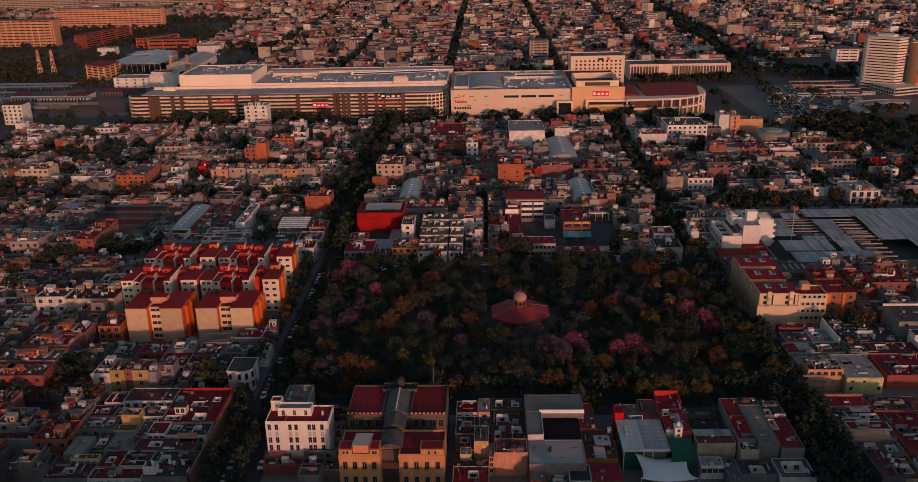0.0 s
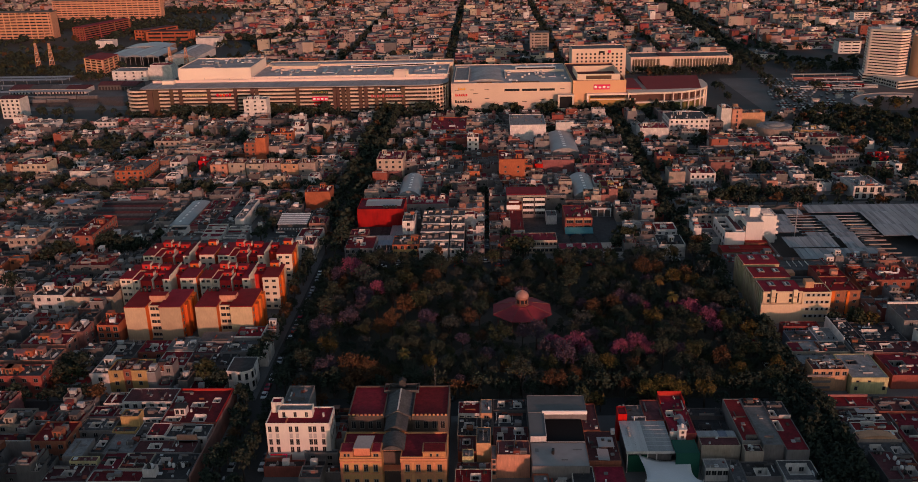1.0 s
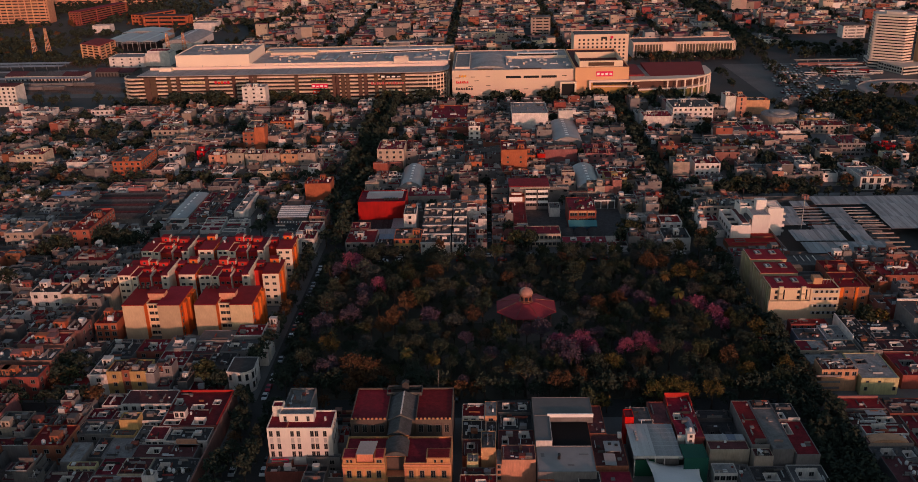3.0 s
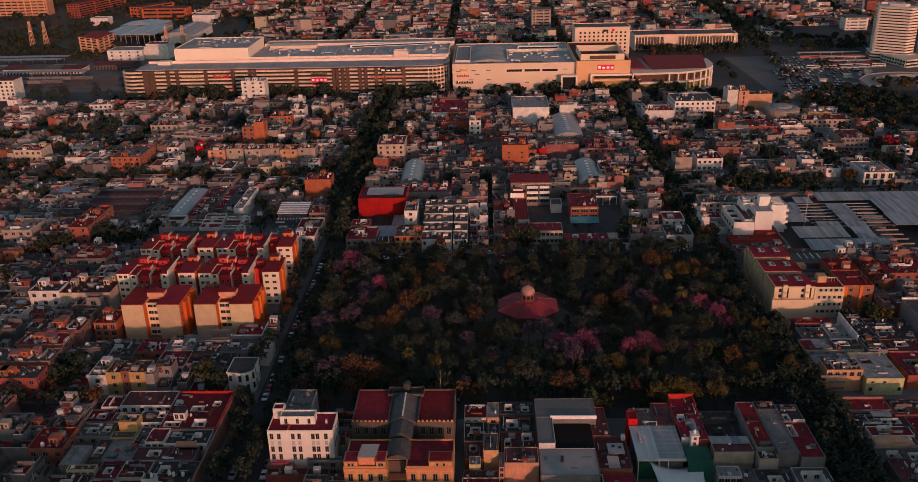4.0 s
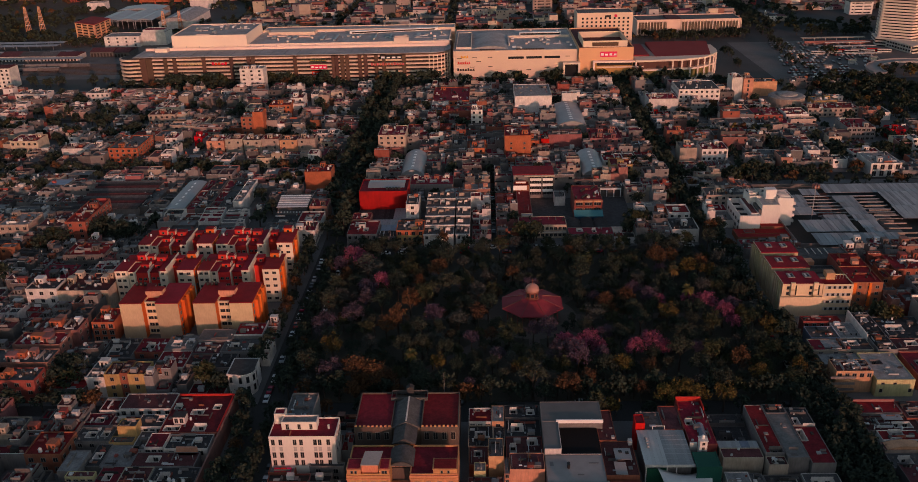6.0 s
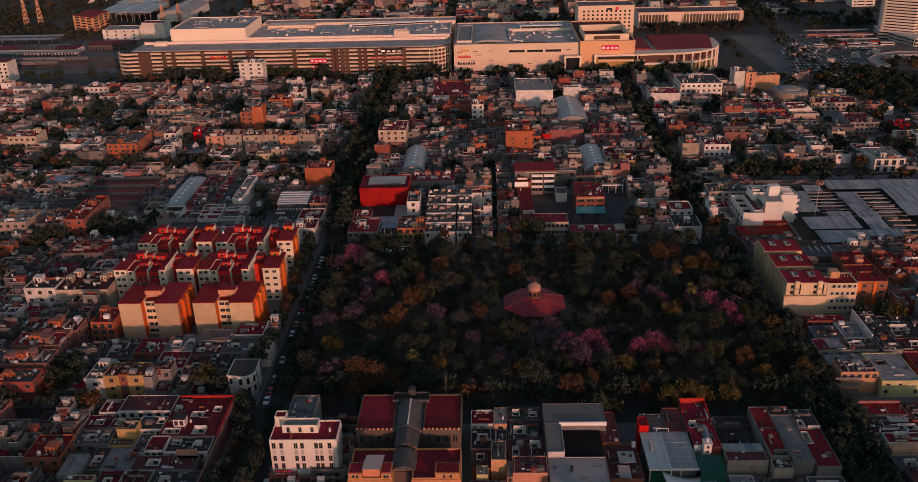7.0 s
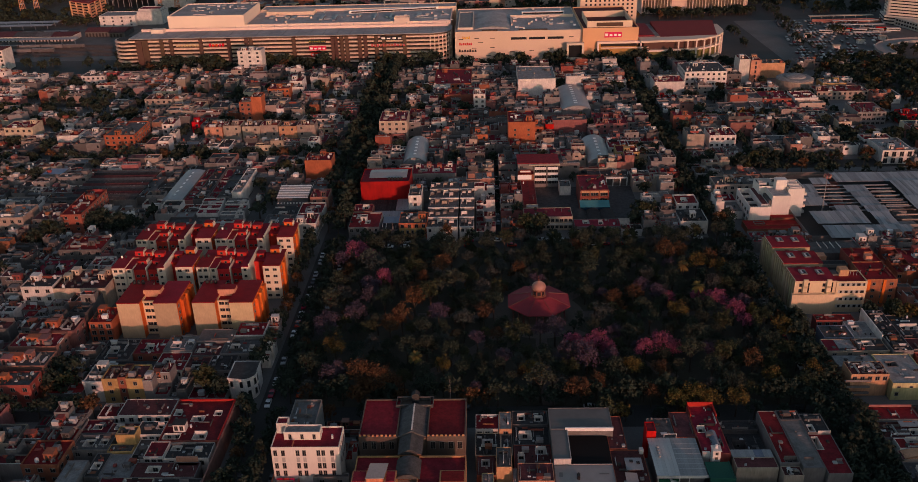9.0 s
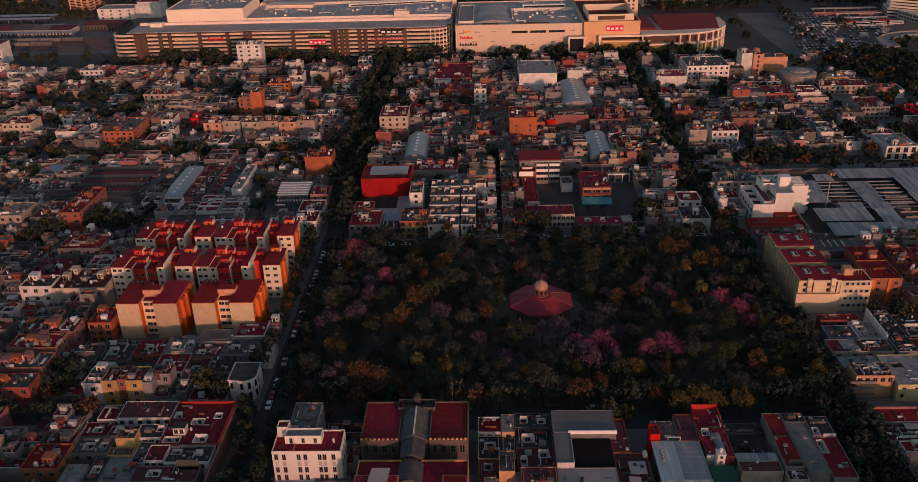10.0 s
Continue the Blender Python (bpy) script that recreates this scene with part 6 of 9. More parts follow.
# school of stacked terraces
RESERVED.append((-33.2, 379, -11, 421))
t = thing("terraced_school", -23, 400, 0.15, "pale grey school of stacked terraces with white frames", "school")
for k in range(5):
    y0, h = 379.4 + k * 8.2, 6.4 + k * 1.2
    for x0, x1 in ((-32.6, -19.0), (-18.2, -11.8)):
        part("terrace", MB().shell(x0, y0, 0.15, x1, y0 + 8.18, h, 0.25), WALLS["grey" if k else "white"], t)
        part("terrace_roof", MB().box(x0 + 0.2, y0 + 0.2, h - 0.2, x1 - 0.2, y0 + 7.98, h + 0.05), ROOFS["mid"], t)
        part("slab_edge", MB().box(x0 - 0.1, y0 - 0.5, h - 0.35, x1 + 0.1, y0 - 0.02, h + 0.3), WALLS["white"], t)
        x = x0 + rng.uniform(0.2, 0.8)
        while x < x1 - 2.4:
            w, d, up = rng.uniform(1.0, 2.4), rng.uniform(1.2, 3.2), rng.uniform(0.7, 1.9)
            y = y0 + rng.uniform(1.0, 4.0)
            part("patio_wall", MB().box(x, y + d - 0.16, h + 0.05, x + w, y + d, h + up).box(x, y, h + 0.05, x + 0.16, y + d - 0.17, h + up * 0.9), WALLS[rng.choice(("white", "white", "grey", "sand"))], t)
            if rng.random() < 0.6:
                part("dark_room", MB().box(x + 0.3, y + d + 0.1, h + 0.05, x + w + 0.4, min(y + d + 1.6, y0 + 7.2), h + 1.5), WALLS["dim"], t)
            x += w + rng.uniform(0.4, 1.6)
        for q in range(int((x1 - x0) / 2.6)):
            if rng.random() < 0.7:
                window(t, x0 + 1.4 + q * 2.6, y0, h - 1.5, "f", rng.choice((1.0, 1.4, 1.9)), 1.3)
building("school_end_block", -42.2, 403.4, -36.2, 417, 11.4, "white", "mid", "white end block of a terraced school", "school", sides="f", step=3, rooms=0)
# school round a grey yard behind the park
t = thing("red_hall", -55, 427, 0.15, "windowless bright red hall with a patched grey and red roof", "hall")
RESERVED.append((-66.6, 418, -42.3, 437))
part("wall", MB().shell(-66.3, 418.4, 0.15, -42.8, 436, 12.6, 0.5), WALLS["crimson"], t)
part("roof", MB().box(-66.1, 418.6, 12.3, -43, 435.8, 12.6), ROOFS["red"], t)
part("roof_sheet", MB().gable(-62.6, 423.5, -44.5, 435, 13.0, 0.9, "x"), M_METALROOF, t, "grey metal sheet laid over part of the roof")
for q in range(5):
    part("vent", MB().box(-53.4 + q * 1.5, 421.6, 12.6, -52.4 + q * 1.5, 422.8, 13.7), M_BLACK, t)
for x0, y0, x1, y1, z, m in ((-48.4, 402.2, -36.5, 414.8, 5.4, M_METALROOF), (-58.2, 396.4, -44.6, 402.0, 4.8, M_METALROOF), (-66.2, 404.5, -49, 418, 3.6, ROOFS["dark"]), (-53.2, 386.6, -44.8, 395.8, 4.6, surface("pale_blue_sheet", (0.20, 0.27, 0.32), rough=0.5, var=0.3))):
    RESERVED.append((x0, y0, x1, y1))
    t = thing("low_shed", (x0 + x1) / 2, (y0 + y1) / 2, 0.15, "low shed with a sloping ribbed sheet roof", "shed")
    part("wall", MB().box(x0 + 0.2, y0 + 0.2, 0.15, x1 - 0.2, y1 - 0.2, z - 0.6), WALLS["dim"], t)
    n = max(3, int((x1 - x0) / 1.2))
    for q in range(n):
        a, c = x0 + (x1 - x0) * q / n, x0 + (x1 - x0) * (q + 1) / n - 0.05
        up = 0.05 * (q % 2)
        part("sheet", MB().add([(a, y0, z - 0.5 + up), (c, y0, z - 0.5 + up), (c, y1, z + up), (a, y1, z + up), (a, y0, z - 0.42 + up), (c, y0, z - 0.42 + up), (c, y1, z + 0.08 + up), (a, y1, z + 0.08 + up)],
             [(0, 3, 2, 1), (4, 5, 6, 7), (0, 1, 5, 4), (1, 2, 6, 5), (2, 3, 7, 6), (3, 0, 4, 7)]), m, t)
court_house("corner_house", -67.2, 379.4, -53.6, 395.6, 6.8, "grey", "red", [(-60.4, 383.4, -58, 386.6), (-64.8, 389, -62.4, 392)], "grey corner house with white patios in a red roof", front=5, bits=5)
court_house("low_house", -67.2, 395.8, -58.4, 404.2, 7.4, "pink", "red", [(-63.4, 398.4, -60.2, 402)], "house with a white rooftop patio in a red roof", bits=3)
building("roof_cabin", -62.6, 386.8, -59.6, 389.6, 8.6, "white", "mid", "small white rooftop cabin with a dark door", "cabin", sides="f", rooms=0, tanks=0, reserve=False, bits=0, lip=0.15, w=0.7, wh=1.4)
building("low_house", -53.4, 379.4, -44.8, 386.4, 5.4, "dim", "dark", "dark-walled low house with tall shop openings", sides="f", step=2.4, w=1.4, wh=1.9, rooms=0, lip=0.3)
t = building("arched_house", -44.6, 379.6, -33.4, 387.6, 5.8, "ochre", "brown", "ochre house with a row of dark arched openings", sides="", rooms=1, tanks=1, lip=0.35)
for q in range(5):
    x = -43.2 + q * 2.15
    part("arch", MB().prism([(x - 0.62, 379.5), (x + 0.62, 379.5), (x + 0.62, 379.62), (x - 0.62, 379.62)], 0.2, 1.9), M_GLASS, t)
    window(t, x, 379.6, 4.2, "f", 0.9, 1.5, 0)
court_house("workshop", -43.4, 442, -21.2, 456, 7.6, "grey", "red", [(-40, 445.6, -36, 448.4), (-33.4, 445.2, -29.6, 448.6), (-27.4, 446, -23.6, 449), (-38, 451, -33, 453.6)], "low workshop roof crossed by white frames and pipes", bits=9)
for q in range(4):
    building("roof_cabin", -42 + q * 5.4, 450 + (q % 2) * 1.6, -39.6 + q * 5.4, 452.8 + (q % 2) * 1.6, 9.4, ("white", "pink", "brick", "white")[q], "red", "small rooftop cabin among pipes", "cabin", sides="f", rooms=0, tanks=0, reserve=False, bits=0, lip=0.15, w=0.8, wh=1.1)

t = building("school_wing", 10.8, 402.2, 17.4, 434, 6.4, "pink", "red", "long low pink school wing with a red roof", "school", sides="r", step=2.6, rooms=0, tanks=0, lip=0.25, bits=0.1)
part("ridge_line", MB().box(14.0, 402.6, 6.4, 14.16, 433.6, 6.52), ROOFS["brown"], t)
part("end_block", MB().shell(12.2, 399.0, 0.15, 17.5, 402.1, 6.9, 0.25), WALLS["cream"], t, "cream end block of the wing")
part("end_roof", MB().box(12.4, 399.2, 6.6, 17.3, 401.9, 6.92), ROOFS["pale"], t)
stair = part("stair_block", MB().shell(9.6, 434.02, 0.15, 17.4, 439.4, 9.2, 0.3), WALLS["brick"], t, "red stair block with a white parapet")
part("parapet", MB().box(9.4, 433.7, 7.0, 16.2, 434.0, 9.3), M_SIGNWHITE, stair)
part("band", MB().box(10.6, 436.4, 9.5, 16.0, 437.4, 10.9), WALLS["brick"], stair)
part("lintel", MB().box(10.8, 436.1, 9.9, 15.8, 436.36, 10.6), M_SIGNWHITE, stair)
part("stair_roof", MB().box(9.8, 434.3, 8.9, 17.2, 439.2, 9.24), ROOFS["red"], stair)

RESERVED.append((9.4, 434, 31, 454))
t = thing("white_school", 20, 447, 0.15, "white school block with a red roof and two window columns", "school")
wall = part("wall", MB().box(9.8, 440.2, 0.15, 30.0, 453.6, 12.6), WALLS["grey"], t)
part("roof", MB().box(9.4, 440.4, 12.62, 30.4, 454, 13.0), ROOFS["red"], t)
part("eave", MB().box(15.2, 438.9, 12.2, 30.6, 440.38, 12.7), WALLS["cream"], t, "pale eaves over the front")
for x0, x1 in ((18.2, 23.8), (24.6, 29.9)):
    for q in range(4):
        z = 0.9 + q * 2.95
        part("window_band", MB().box(x0, 440.06, z + 1.3, x1, 440.18, z + 2.8), M_GLASS, t)
        part("spandrel", MB().box(x0 - 0.05, 439.7, z - 0.05, x1 + 0.05, 440.18, z + 1.3), M_SIGNWHITE if q else WALLS["grey"], t)
        for m in range(4):
            part("mullion", MB().box(x0 + (x1 - x0) * (m + 0.5) / 4 - 0.05, 439.98, z + 1.31, x0 + (x1 - x0) * (m + 0.5) / 4 + 0.05, 440.05, z + 2.79), M_FRAME, t)
for x in (17.6, 24.2, 30.0):
    part("pier", MB().box(x - 0.3, 439.3, 0.15, x + 0.28, 440.18, 12.2), WALLS["dim"], t)
for fl in range(4):
    window(t, 11.5, 440.2, 2.0 + fl * 3, "f", 1.3, 1.2)

t = building("school_house", 10.6, 388.2, 32.2, 398.6, 6.6, "cream", "red", "long cream school front with a red roof", "school", sides="f", floors=2, step=1.75, w=1.3, wh=1.25, rooms=0, tanks=1, lip=0.25, bits=0.25)
part("sill_band", MB().box(10.6, 387.95, 3.0, 32.2, 388.18, 3.5), WALLS["white"], t)
t = building("brick_school", 38, 411.6, 51.2, 431.4, 9.6, "brick", "red", "brick school wing with many white tanks on a red roof", "school", sides="", rooms=0, tanks=0, lip=0.35, bits=0.4)
for fl in range(3):
    part("floor_band", MB().box(37.9, 411.1, 2.9 + fl * 2.9, 51.3, 411.58, 3.7 + fl * 2.9), WALLS["peach" if fl == 2 else "brick"], t, "brick parapet band")
    for q in range(3):
        window(t, 40.2 + q * 4.4, 411.6, 1.9 + fl * 2.9, "f", 3.2, 1.4, 2)
for x in (38.2, 42.4, 46.8, 51.0):
    part("pier", MB().box(x - 0.2, 411.0, 0.15, x + 0.2, 411.58, 9.9), WALLS["brick"], t)
for q in range(14):
    water_tank(39 + (q * 5.3) % 11, 414 + (q * 3.7) % 16, 9.6, 0.85)
building("school_store", 29.8, 429, 35.2, 437.6, 4.6, "white", "mid", "small white school store with a dark door", "school", sides="", rooms=0, tanks=0, lip=0.4)
RESERVED.append((17.5, 398.8, 66, 441))
single("school_yard", MB().box(17.5, 398.8, 0.15, 66, 440, 0.19), ROOFS["mid"], "grey concrete school yard", "yard", kind="structure")
TEAL = surface("teal_sheet", (0.05, 0.22, 0.245), rough=0.5)
t = thing("teal_canopy", 44.6, 409, 0.15, "teal sheet canopy on posts in front of a school wing", "canopy")
part("sheet", MB().add([(37.6, 406.6, 3.2), (51.4, 406.6, 3.2), (51.4, 410.9, 4.9), (37.6, 410.9, 4.9), (37.6, 406.6, 3.32), (51.4, 406.6, 3.32), (51.4, 410.9, 5.02), (37.6, 410.9, 5.02)],
     [(0, 3, 2, 1), (4, 5, 6, 7), (0, 1, 5, 4), (1, 2, 6, 5), (2, 3, 7, 6), (3, 0, 4, 7)]), TEAL, t)
part("valance", MB().box(37.6, 406.5, 1.4, 51.4, 406.58, 3.2), surface("navy_sheet", (0.012, 0.05, 0.085), rough=0.6), t, "navy cloth under the canopy's edge")
for x in (38, 42.5, 47, 51):
    part("post", MB().cone(x, 406.8, 0.15, 3.2, 0.1, 0.1, 6), M_STEEL, t)
for q in range(3):
    x = 33.4 + q * 6.4
    t = thing("yard_tent", x + 3, 398, 0.15, "dark curved tent roof over the school yard", "tent", "yard tents")
    part("canvas", MB().vault(x, 390.6, x + 6.2, 404.6, 2.6, 1.1, 8), ROOFS["dark"], t)
    part("edge_pipe", MB().box(x, 390.4, 2.55, x + 6.2, 390.58, 2.75), M_STEEL, t)
    for px_, py_ in ((x + 0.2, 390.8), (x + 6.0, 390.8), (x + 0.2, 404.4), (x + 6.0, 404.4)):
        part("post", MB().cone(px_, py_, 0.15, 2.6, 0.08, 0.08, 6), M_STEEL, t)
court_house("school_gatehouse", 32.6, 381.2, 52.8, 389.4, 4.8, "ash", "red", [(36.4, 384.6, 39.4, 387.6), (43.4, 383.8, 45.4, 387)], "low grey school gatehouse with a red roof", front=8, bits=4)
building("school_annexe", 45.2, 441.4, 66, 450.4, 4.8, "dim", "dark", "low dark school annexe with a white porch frame", "school", sides="", rooms=0, tanks=1)
t = thing("porch_frame", 59, 440.6, 0.15, "white porch frame before a dark annexe", "porch")
for x in (54, 57.4, 61, 64.4):
    part("post", MB().box(x - 0.2, 440.4, 0.15, x + 0.2, 440.8, 4.2), M_SIGNWHITE, t)
part("beam", MB().box(53.8, 440.3, 4.2, 64.6, 440.9, 4.8), M_SIGNWHITE, t)

# workshops and terraces behind the apartment complex
for q, (y0, y1) in enumerate(((399.5, 404.8), (405, 409.6), (409.8, 413.4), (413.6, 417.6))):
    court_house("row_house", -141 - q * 0.4, y0, -131 - q * 0.4, y1, 5.6 + 0.25 * (q % 2), "white", "red", [(-138.6 + q * 0.8, y0 + 1.0, -136.8 + q * 0.8, y0 + 2.9)], "white-walled row house with a red roof", bits=2, rim=0.45)
for q in range(9):
    y0 = 381.4 + q * 4.1
    court_house("row_house", -128.6 - q * 0.25, y0, -118 - q * 0.25, y0 + 3.9, 5.2 + 0.5 * (q % 3 == 1), ("grey", "white", "grey")[q % 3], ("silver", "mid", "red", "silver")[q % 4], [(-121.4 - q * 0.3, y0 + 0.7, -119.4 - q * 0.3, y0 + 3.0)], "narrow row house with pale party walls", bits=2, rim=0.5)
court_house("row_house", -140.4, 383, -129.4, 399, 4.2, "grey", "mid", [(-137, 387, -134, 390), (-133.6, 393, -131, 396)], "low grey house with two patios", bits=6)
for q, (x0, x1, z, wl, rf) in enumerate(((-153.2, -148.6, 4.6, "pink", "red"), (-148.4, -142.6, 5.2, "dim", "dark"), (-142.4, -137.6, 4.4, "grey", "red"), (-137.4, -130.4, 4.8, "dim", "mid"))):
    for y0, y1 in ((418.2, 429), (429.2, 444), (444.2, 461)):
        court_house("depot", x0, y0, x1, y1, z + 0.15 * (y0 > 440), wl, rf, (), "long narrow depot with a flat felt roof", bits=5, rim=0.35, category="depot")
court_house("corner_flats", -106.4, 383.4, -92.4, 395.6, 6.6, "ash", "mid", [(-104, 386, -101, 389), (-98, 387, -95.6, 390.4)], "grey corner flats with cluttered roof patios", front=6, bits=7)
building("corner_flats", -92.2, 382.4, -82.0, 394, 7.4, "white", "red", "pale corner flats with a rounded top storey", "apartment block", sides="fr", step=2.6, rooms=2, tanks=3)
court_house("red_terrace_house", -92.8, 396, -81.6, 408.4, 6.4, "white", "red", [(-90, 399, -87, 402), (-86, 403, -83.6, 406)], "house with red roof terraces and white parapets", bits=5, rim=0.6)
building("red_terrace_house", -90.4, 414, -81.6, 424.5, 7.0, "pink", "red", "house with a red roof terrace beside the tree-lined street", sides="fr")
court_house("dark_yard_house", -106.2, 396.4, -93, 410.4, 4.6, "dim", "dark", [(-103, 399, -99, 403)], "dark-walled low house round a small patio", bits=8)
court_house("depot", -182.8, 424.4, -172.4, 452, 4.2, "dim", "mid", [(-180.4, 428, -178, 434)], "low depot with a stained roof", bits=10, category="depot")
court_house("blue_roof_shed", -239.4, 453.4, -228, 463, 6.0, "grey", "blue", (), "shed under pale blue sheets", bits=1, category="shed")

# barrel-roofed halls
def barrel_hall(x0, y0, x1, y1, z, rise, label, wall="grey", mat=None):
    RESERVED.append((x0, y0, x1, y1))
    t = thing("barrel_hall", (x0 + x1) / 2, (y0 + y1) / 2, 0.15, label, "hall", "barrel-roofed halls")
    part("wall", MB().box(x0 + 0.2, y0 + 0.2, 0.15, x1 - 0.2, y1 - 0.2, z), WALLS[wall], t)
    part("roof", MB().vault(x0, y0, x1, y1, z + 0.1, rise, 12), mat or M_METALROOF, t)
    n = int((y1 - y0) / 5)
    for k in range(1, n):
        part("skylight", MB().vault(x0 + (x1 - x0) * 0.44, y0 + k * 5, x0 + (x1 - x0) * 0.56, y0 + k * 5 + 2.2, z + rise + 0.06, 0.12, 4), M_SIGNWHITE, t)


barrel_hall(-50.3, 466, -37.9, 502, 4.5, 3.2, "barrel-roofed grey metal hall between houses")
barrel_hall(47.4, 462, 60.4, 500, 4.5, 3.0, "barrel-roofed grey metal hall with a ridge light")
barrel_hall(41.5, 556, 59.5, 606, 5, 2.6, "large barrel-roofed grey hall beside a tree")
building("gable_end_hall", 48.5, 607, 58.5, 613, 12.5, "white", "light", "pale hall tower behind a barrel roof", "hall", sides="", rooms=0, tanks=0)
barrel_hall(-163.4, 416.5, -153.6, 458, 5.2, 0.9, "long grey shed with a shallow curved roof")
building("white_long_shed", -130.2, 422, -125.4, 455, 7, "white", "light", "long shed with a bright white side wall", "shed", sides="", rooms=0, tanks=0)
t = thing("ridged_hall", -194, 440, 0.15, "hall with many dark ridged roofs in rows", "hall")
RESERVED.append((-212, 421, -178, 462))
part("wall", MB().box(-211.5, 421.5, 0.15, -178.5, 461.5, 4.6), WALLS["grey"], t)
for k in range(11):
    y0 = 421 + k * 3.7
    part("ridge", MB().gable(-212, y0, -178, y0 + 3.6, 4.6, 1.0, "x"), ROOFS[("dark", "mid", "brown")[k % 3]], t)
    for q in range(3):
        x0 = -211 + rng.uniform(0, 24)
        part("roof_patch", MB().box(x0, y0 - 0.02, 4.55, x0 + rng.uniform(3, 9), y0 + 0.25, 4.78), WALLS[rng.choice(("ash", "grey", "white"))], t)
t = thing("striped_shed", -99, 422, 0.15, "shed with a white and grey striped sheet roof", "shed")
RESERVED.append((-107.4, 412, -91.4, 429))
part("wall", MB().box(-106.6, 416.4, 0.15, -92, 428.6, 5.6), WALLS["dim"], t)
for k in range(11):
    y0, z0 = 416 + k * 1.16, 6.2 + k * 0.16
    part("roof_sheet", MB().box(-107, y0, z0, -91.8, y0 + 1.1, z0 + 0.12), (M_SIGNWHITE, M_METALROOF)[k % 2], t)
part("lean_to", MB().box(-106.8, 412.4, 0.15, -92.2, 416.2, 4.4), WALLS["dim"], t)
for k in range(9):
    part("vent", MB().box(-106 + k * 1.5, 413, 4.4, -105.4 + k * 1.5, 413.8, 5.0), WALLS["white"], t)

# office towers and plaza beside the avenue
M_BAND = surface("tower_bands", (0.50, 0.44, 0.39), var=0.12)
TOWER = [(346, 812), (367, 797), (377, 802), (373, 821), (350, 830)]
t = thing("office_tower", 364.5, 811, 0, "pale office tower with close horizontal bands", "office tower")
part("core", MB().prism(swell(TOWER, 0.96), 7.4, 46), M_GLASS, t)
for k in range(15):
    part("band", MB().prism(TOWER, 8.2 + k * 2.5, 9.75 + k * 2.5), MALLW, t)
part("crown", MB().prism(TOWER, 45.6, 47.2), M_BAND, t)
part("end_wall", MB().prism([(345.2, 813.2), (347.2, 811.2), (349.2, 813.4), (347.2, 815.4)], 0, 47), M_BAND, t)
part("podium", MB().prism(swell(TOWER, 1.12), 0, 7.4), M_GLASS, t)
for k in range(3):
    part("podium_band", MB().prism(swell(TOWER, 1.14), 0.9 + k * 2.6, 2.3 + k * 2.6), M_BAND, t)
FORE = [(346.5, 824), (359.5, 774), (386, 784), (374, 831)]
part("fore_building", MB().prism(swell(FORE, 0.985), 0, 6.4), M_GLASS, t)
for z0, z1 in ((0, 1.2), (2.7, 4.0), (5.6, 6.8)):
    part("fore_band", MB().prism(FORE, z0, z1), M_BAND, t)
for k in range(15):
    x, y = 346.5 + 13 * (k + 0.5) / 15, 824 - 50 * (k + 0.5) / 15
    part("fin", MB().box(x - 0.45, y - 0.45, 0, x + 0.15, y + 0.15, 6.6), M_BAND, t)
part("roof_plant", MB().prism(swell(TOWER, 0.5), 47.2, 49.4), M_BAND, t)
t = thing("office_tower", 407, 800, 0, "peach office tower with a red vertical sign panel", "office tower")
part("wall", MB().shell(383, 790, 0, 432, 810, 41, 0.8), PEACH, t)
part("roof", MB().box(383.3, 790.3, 40.5, 431.7, 809.7, 41), ROOFS["mid"], t)
part("sign_panel", MB().box(383.4, 789, 8, 391.2, 789.98, 30), M_SIGNRED, t, "red vertical sign panel")
for k in range(4):
    part("letter_bar", MB().box(384.8, 788.7, 10.5 + k * 4.7, 389.8, 788.98, 13.8 + k * 4.7), M_SIGNWHITE, t)
M_ROADC = surface("flyover_concrete", (0.28, 0.26, 0.25), var=0.2)
t = thing("flyover", 310, 700, 0, "curved concrete flyover ramp with parapets", "flyover")
def ring_strip(cx, cy, r0, r1, a0, a1, z0, z1, n=18):
    """A curved strip, all in one piece."""
    pts, fs = [], []
    for k in range(n + 1):
        p = radians(a0 + (a1 - a0) * k / n)
        pts += [(cx + r * math.cos(p), cy + r * math.sin(p), z) for r, z in ((r0, z0), (r1, z0), (r1, z1), (r0, z1))]
    for k in range(n):
        for e in range(4):
            a, b = 4 * k + e, 4 * k + (e + 1) % 4
            fs.append((a, b, b + 4, a + 4))
    return MB().add(pts, fs + [(3, 2, 1, 0), (4 * n, 4 * n + 1, 4 * n + 2, 4 * n + 3)])


part("deck", ring_strip(330, 690, 30, 40, 60, 190, 4.5, 5.3), M_ROADC, t)
part("parapet", ring_strip(330, 690, 29.6, 30, 60, 190, 4.5, 6.2), M_ROADC, t)
part("parapet", ring_strip(330, 690, 40, 40.4, 60, 190, 4.5, 6.2), M_ROADC, t)
for a in range(65, 190, 20):
    part("pier", MB().cone(330 + 35 * math.cos(radians(a)), 690 + 35 * math.sin(radians(a)), 0, 4.6, 1, 1, 10), M_ROADC, t)

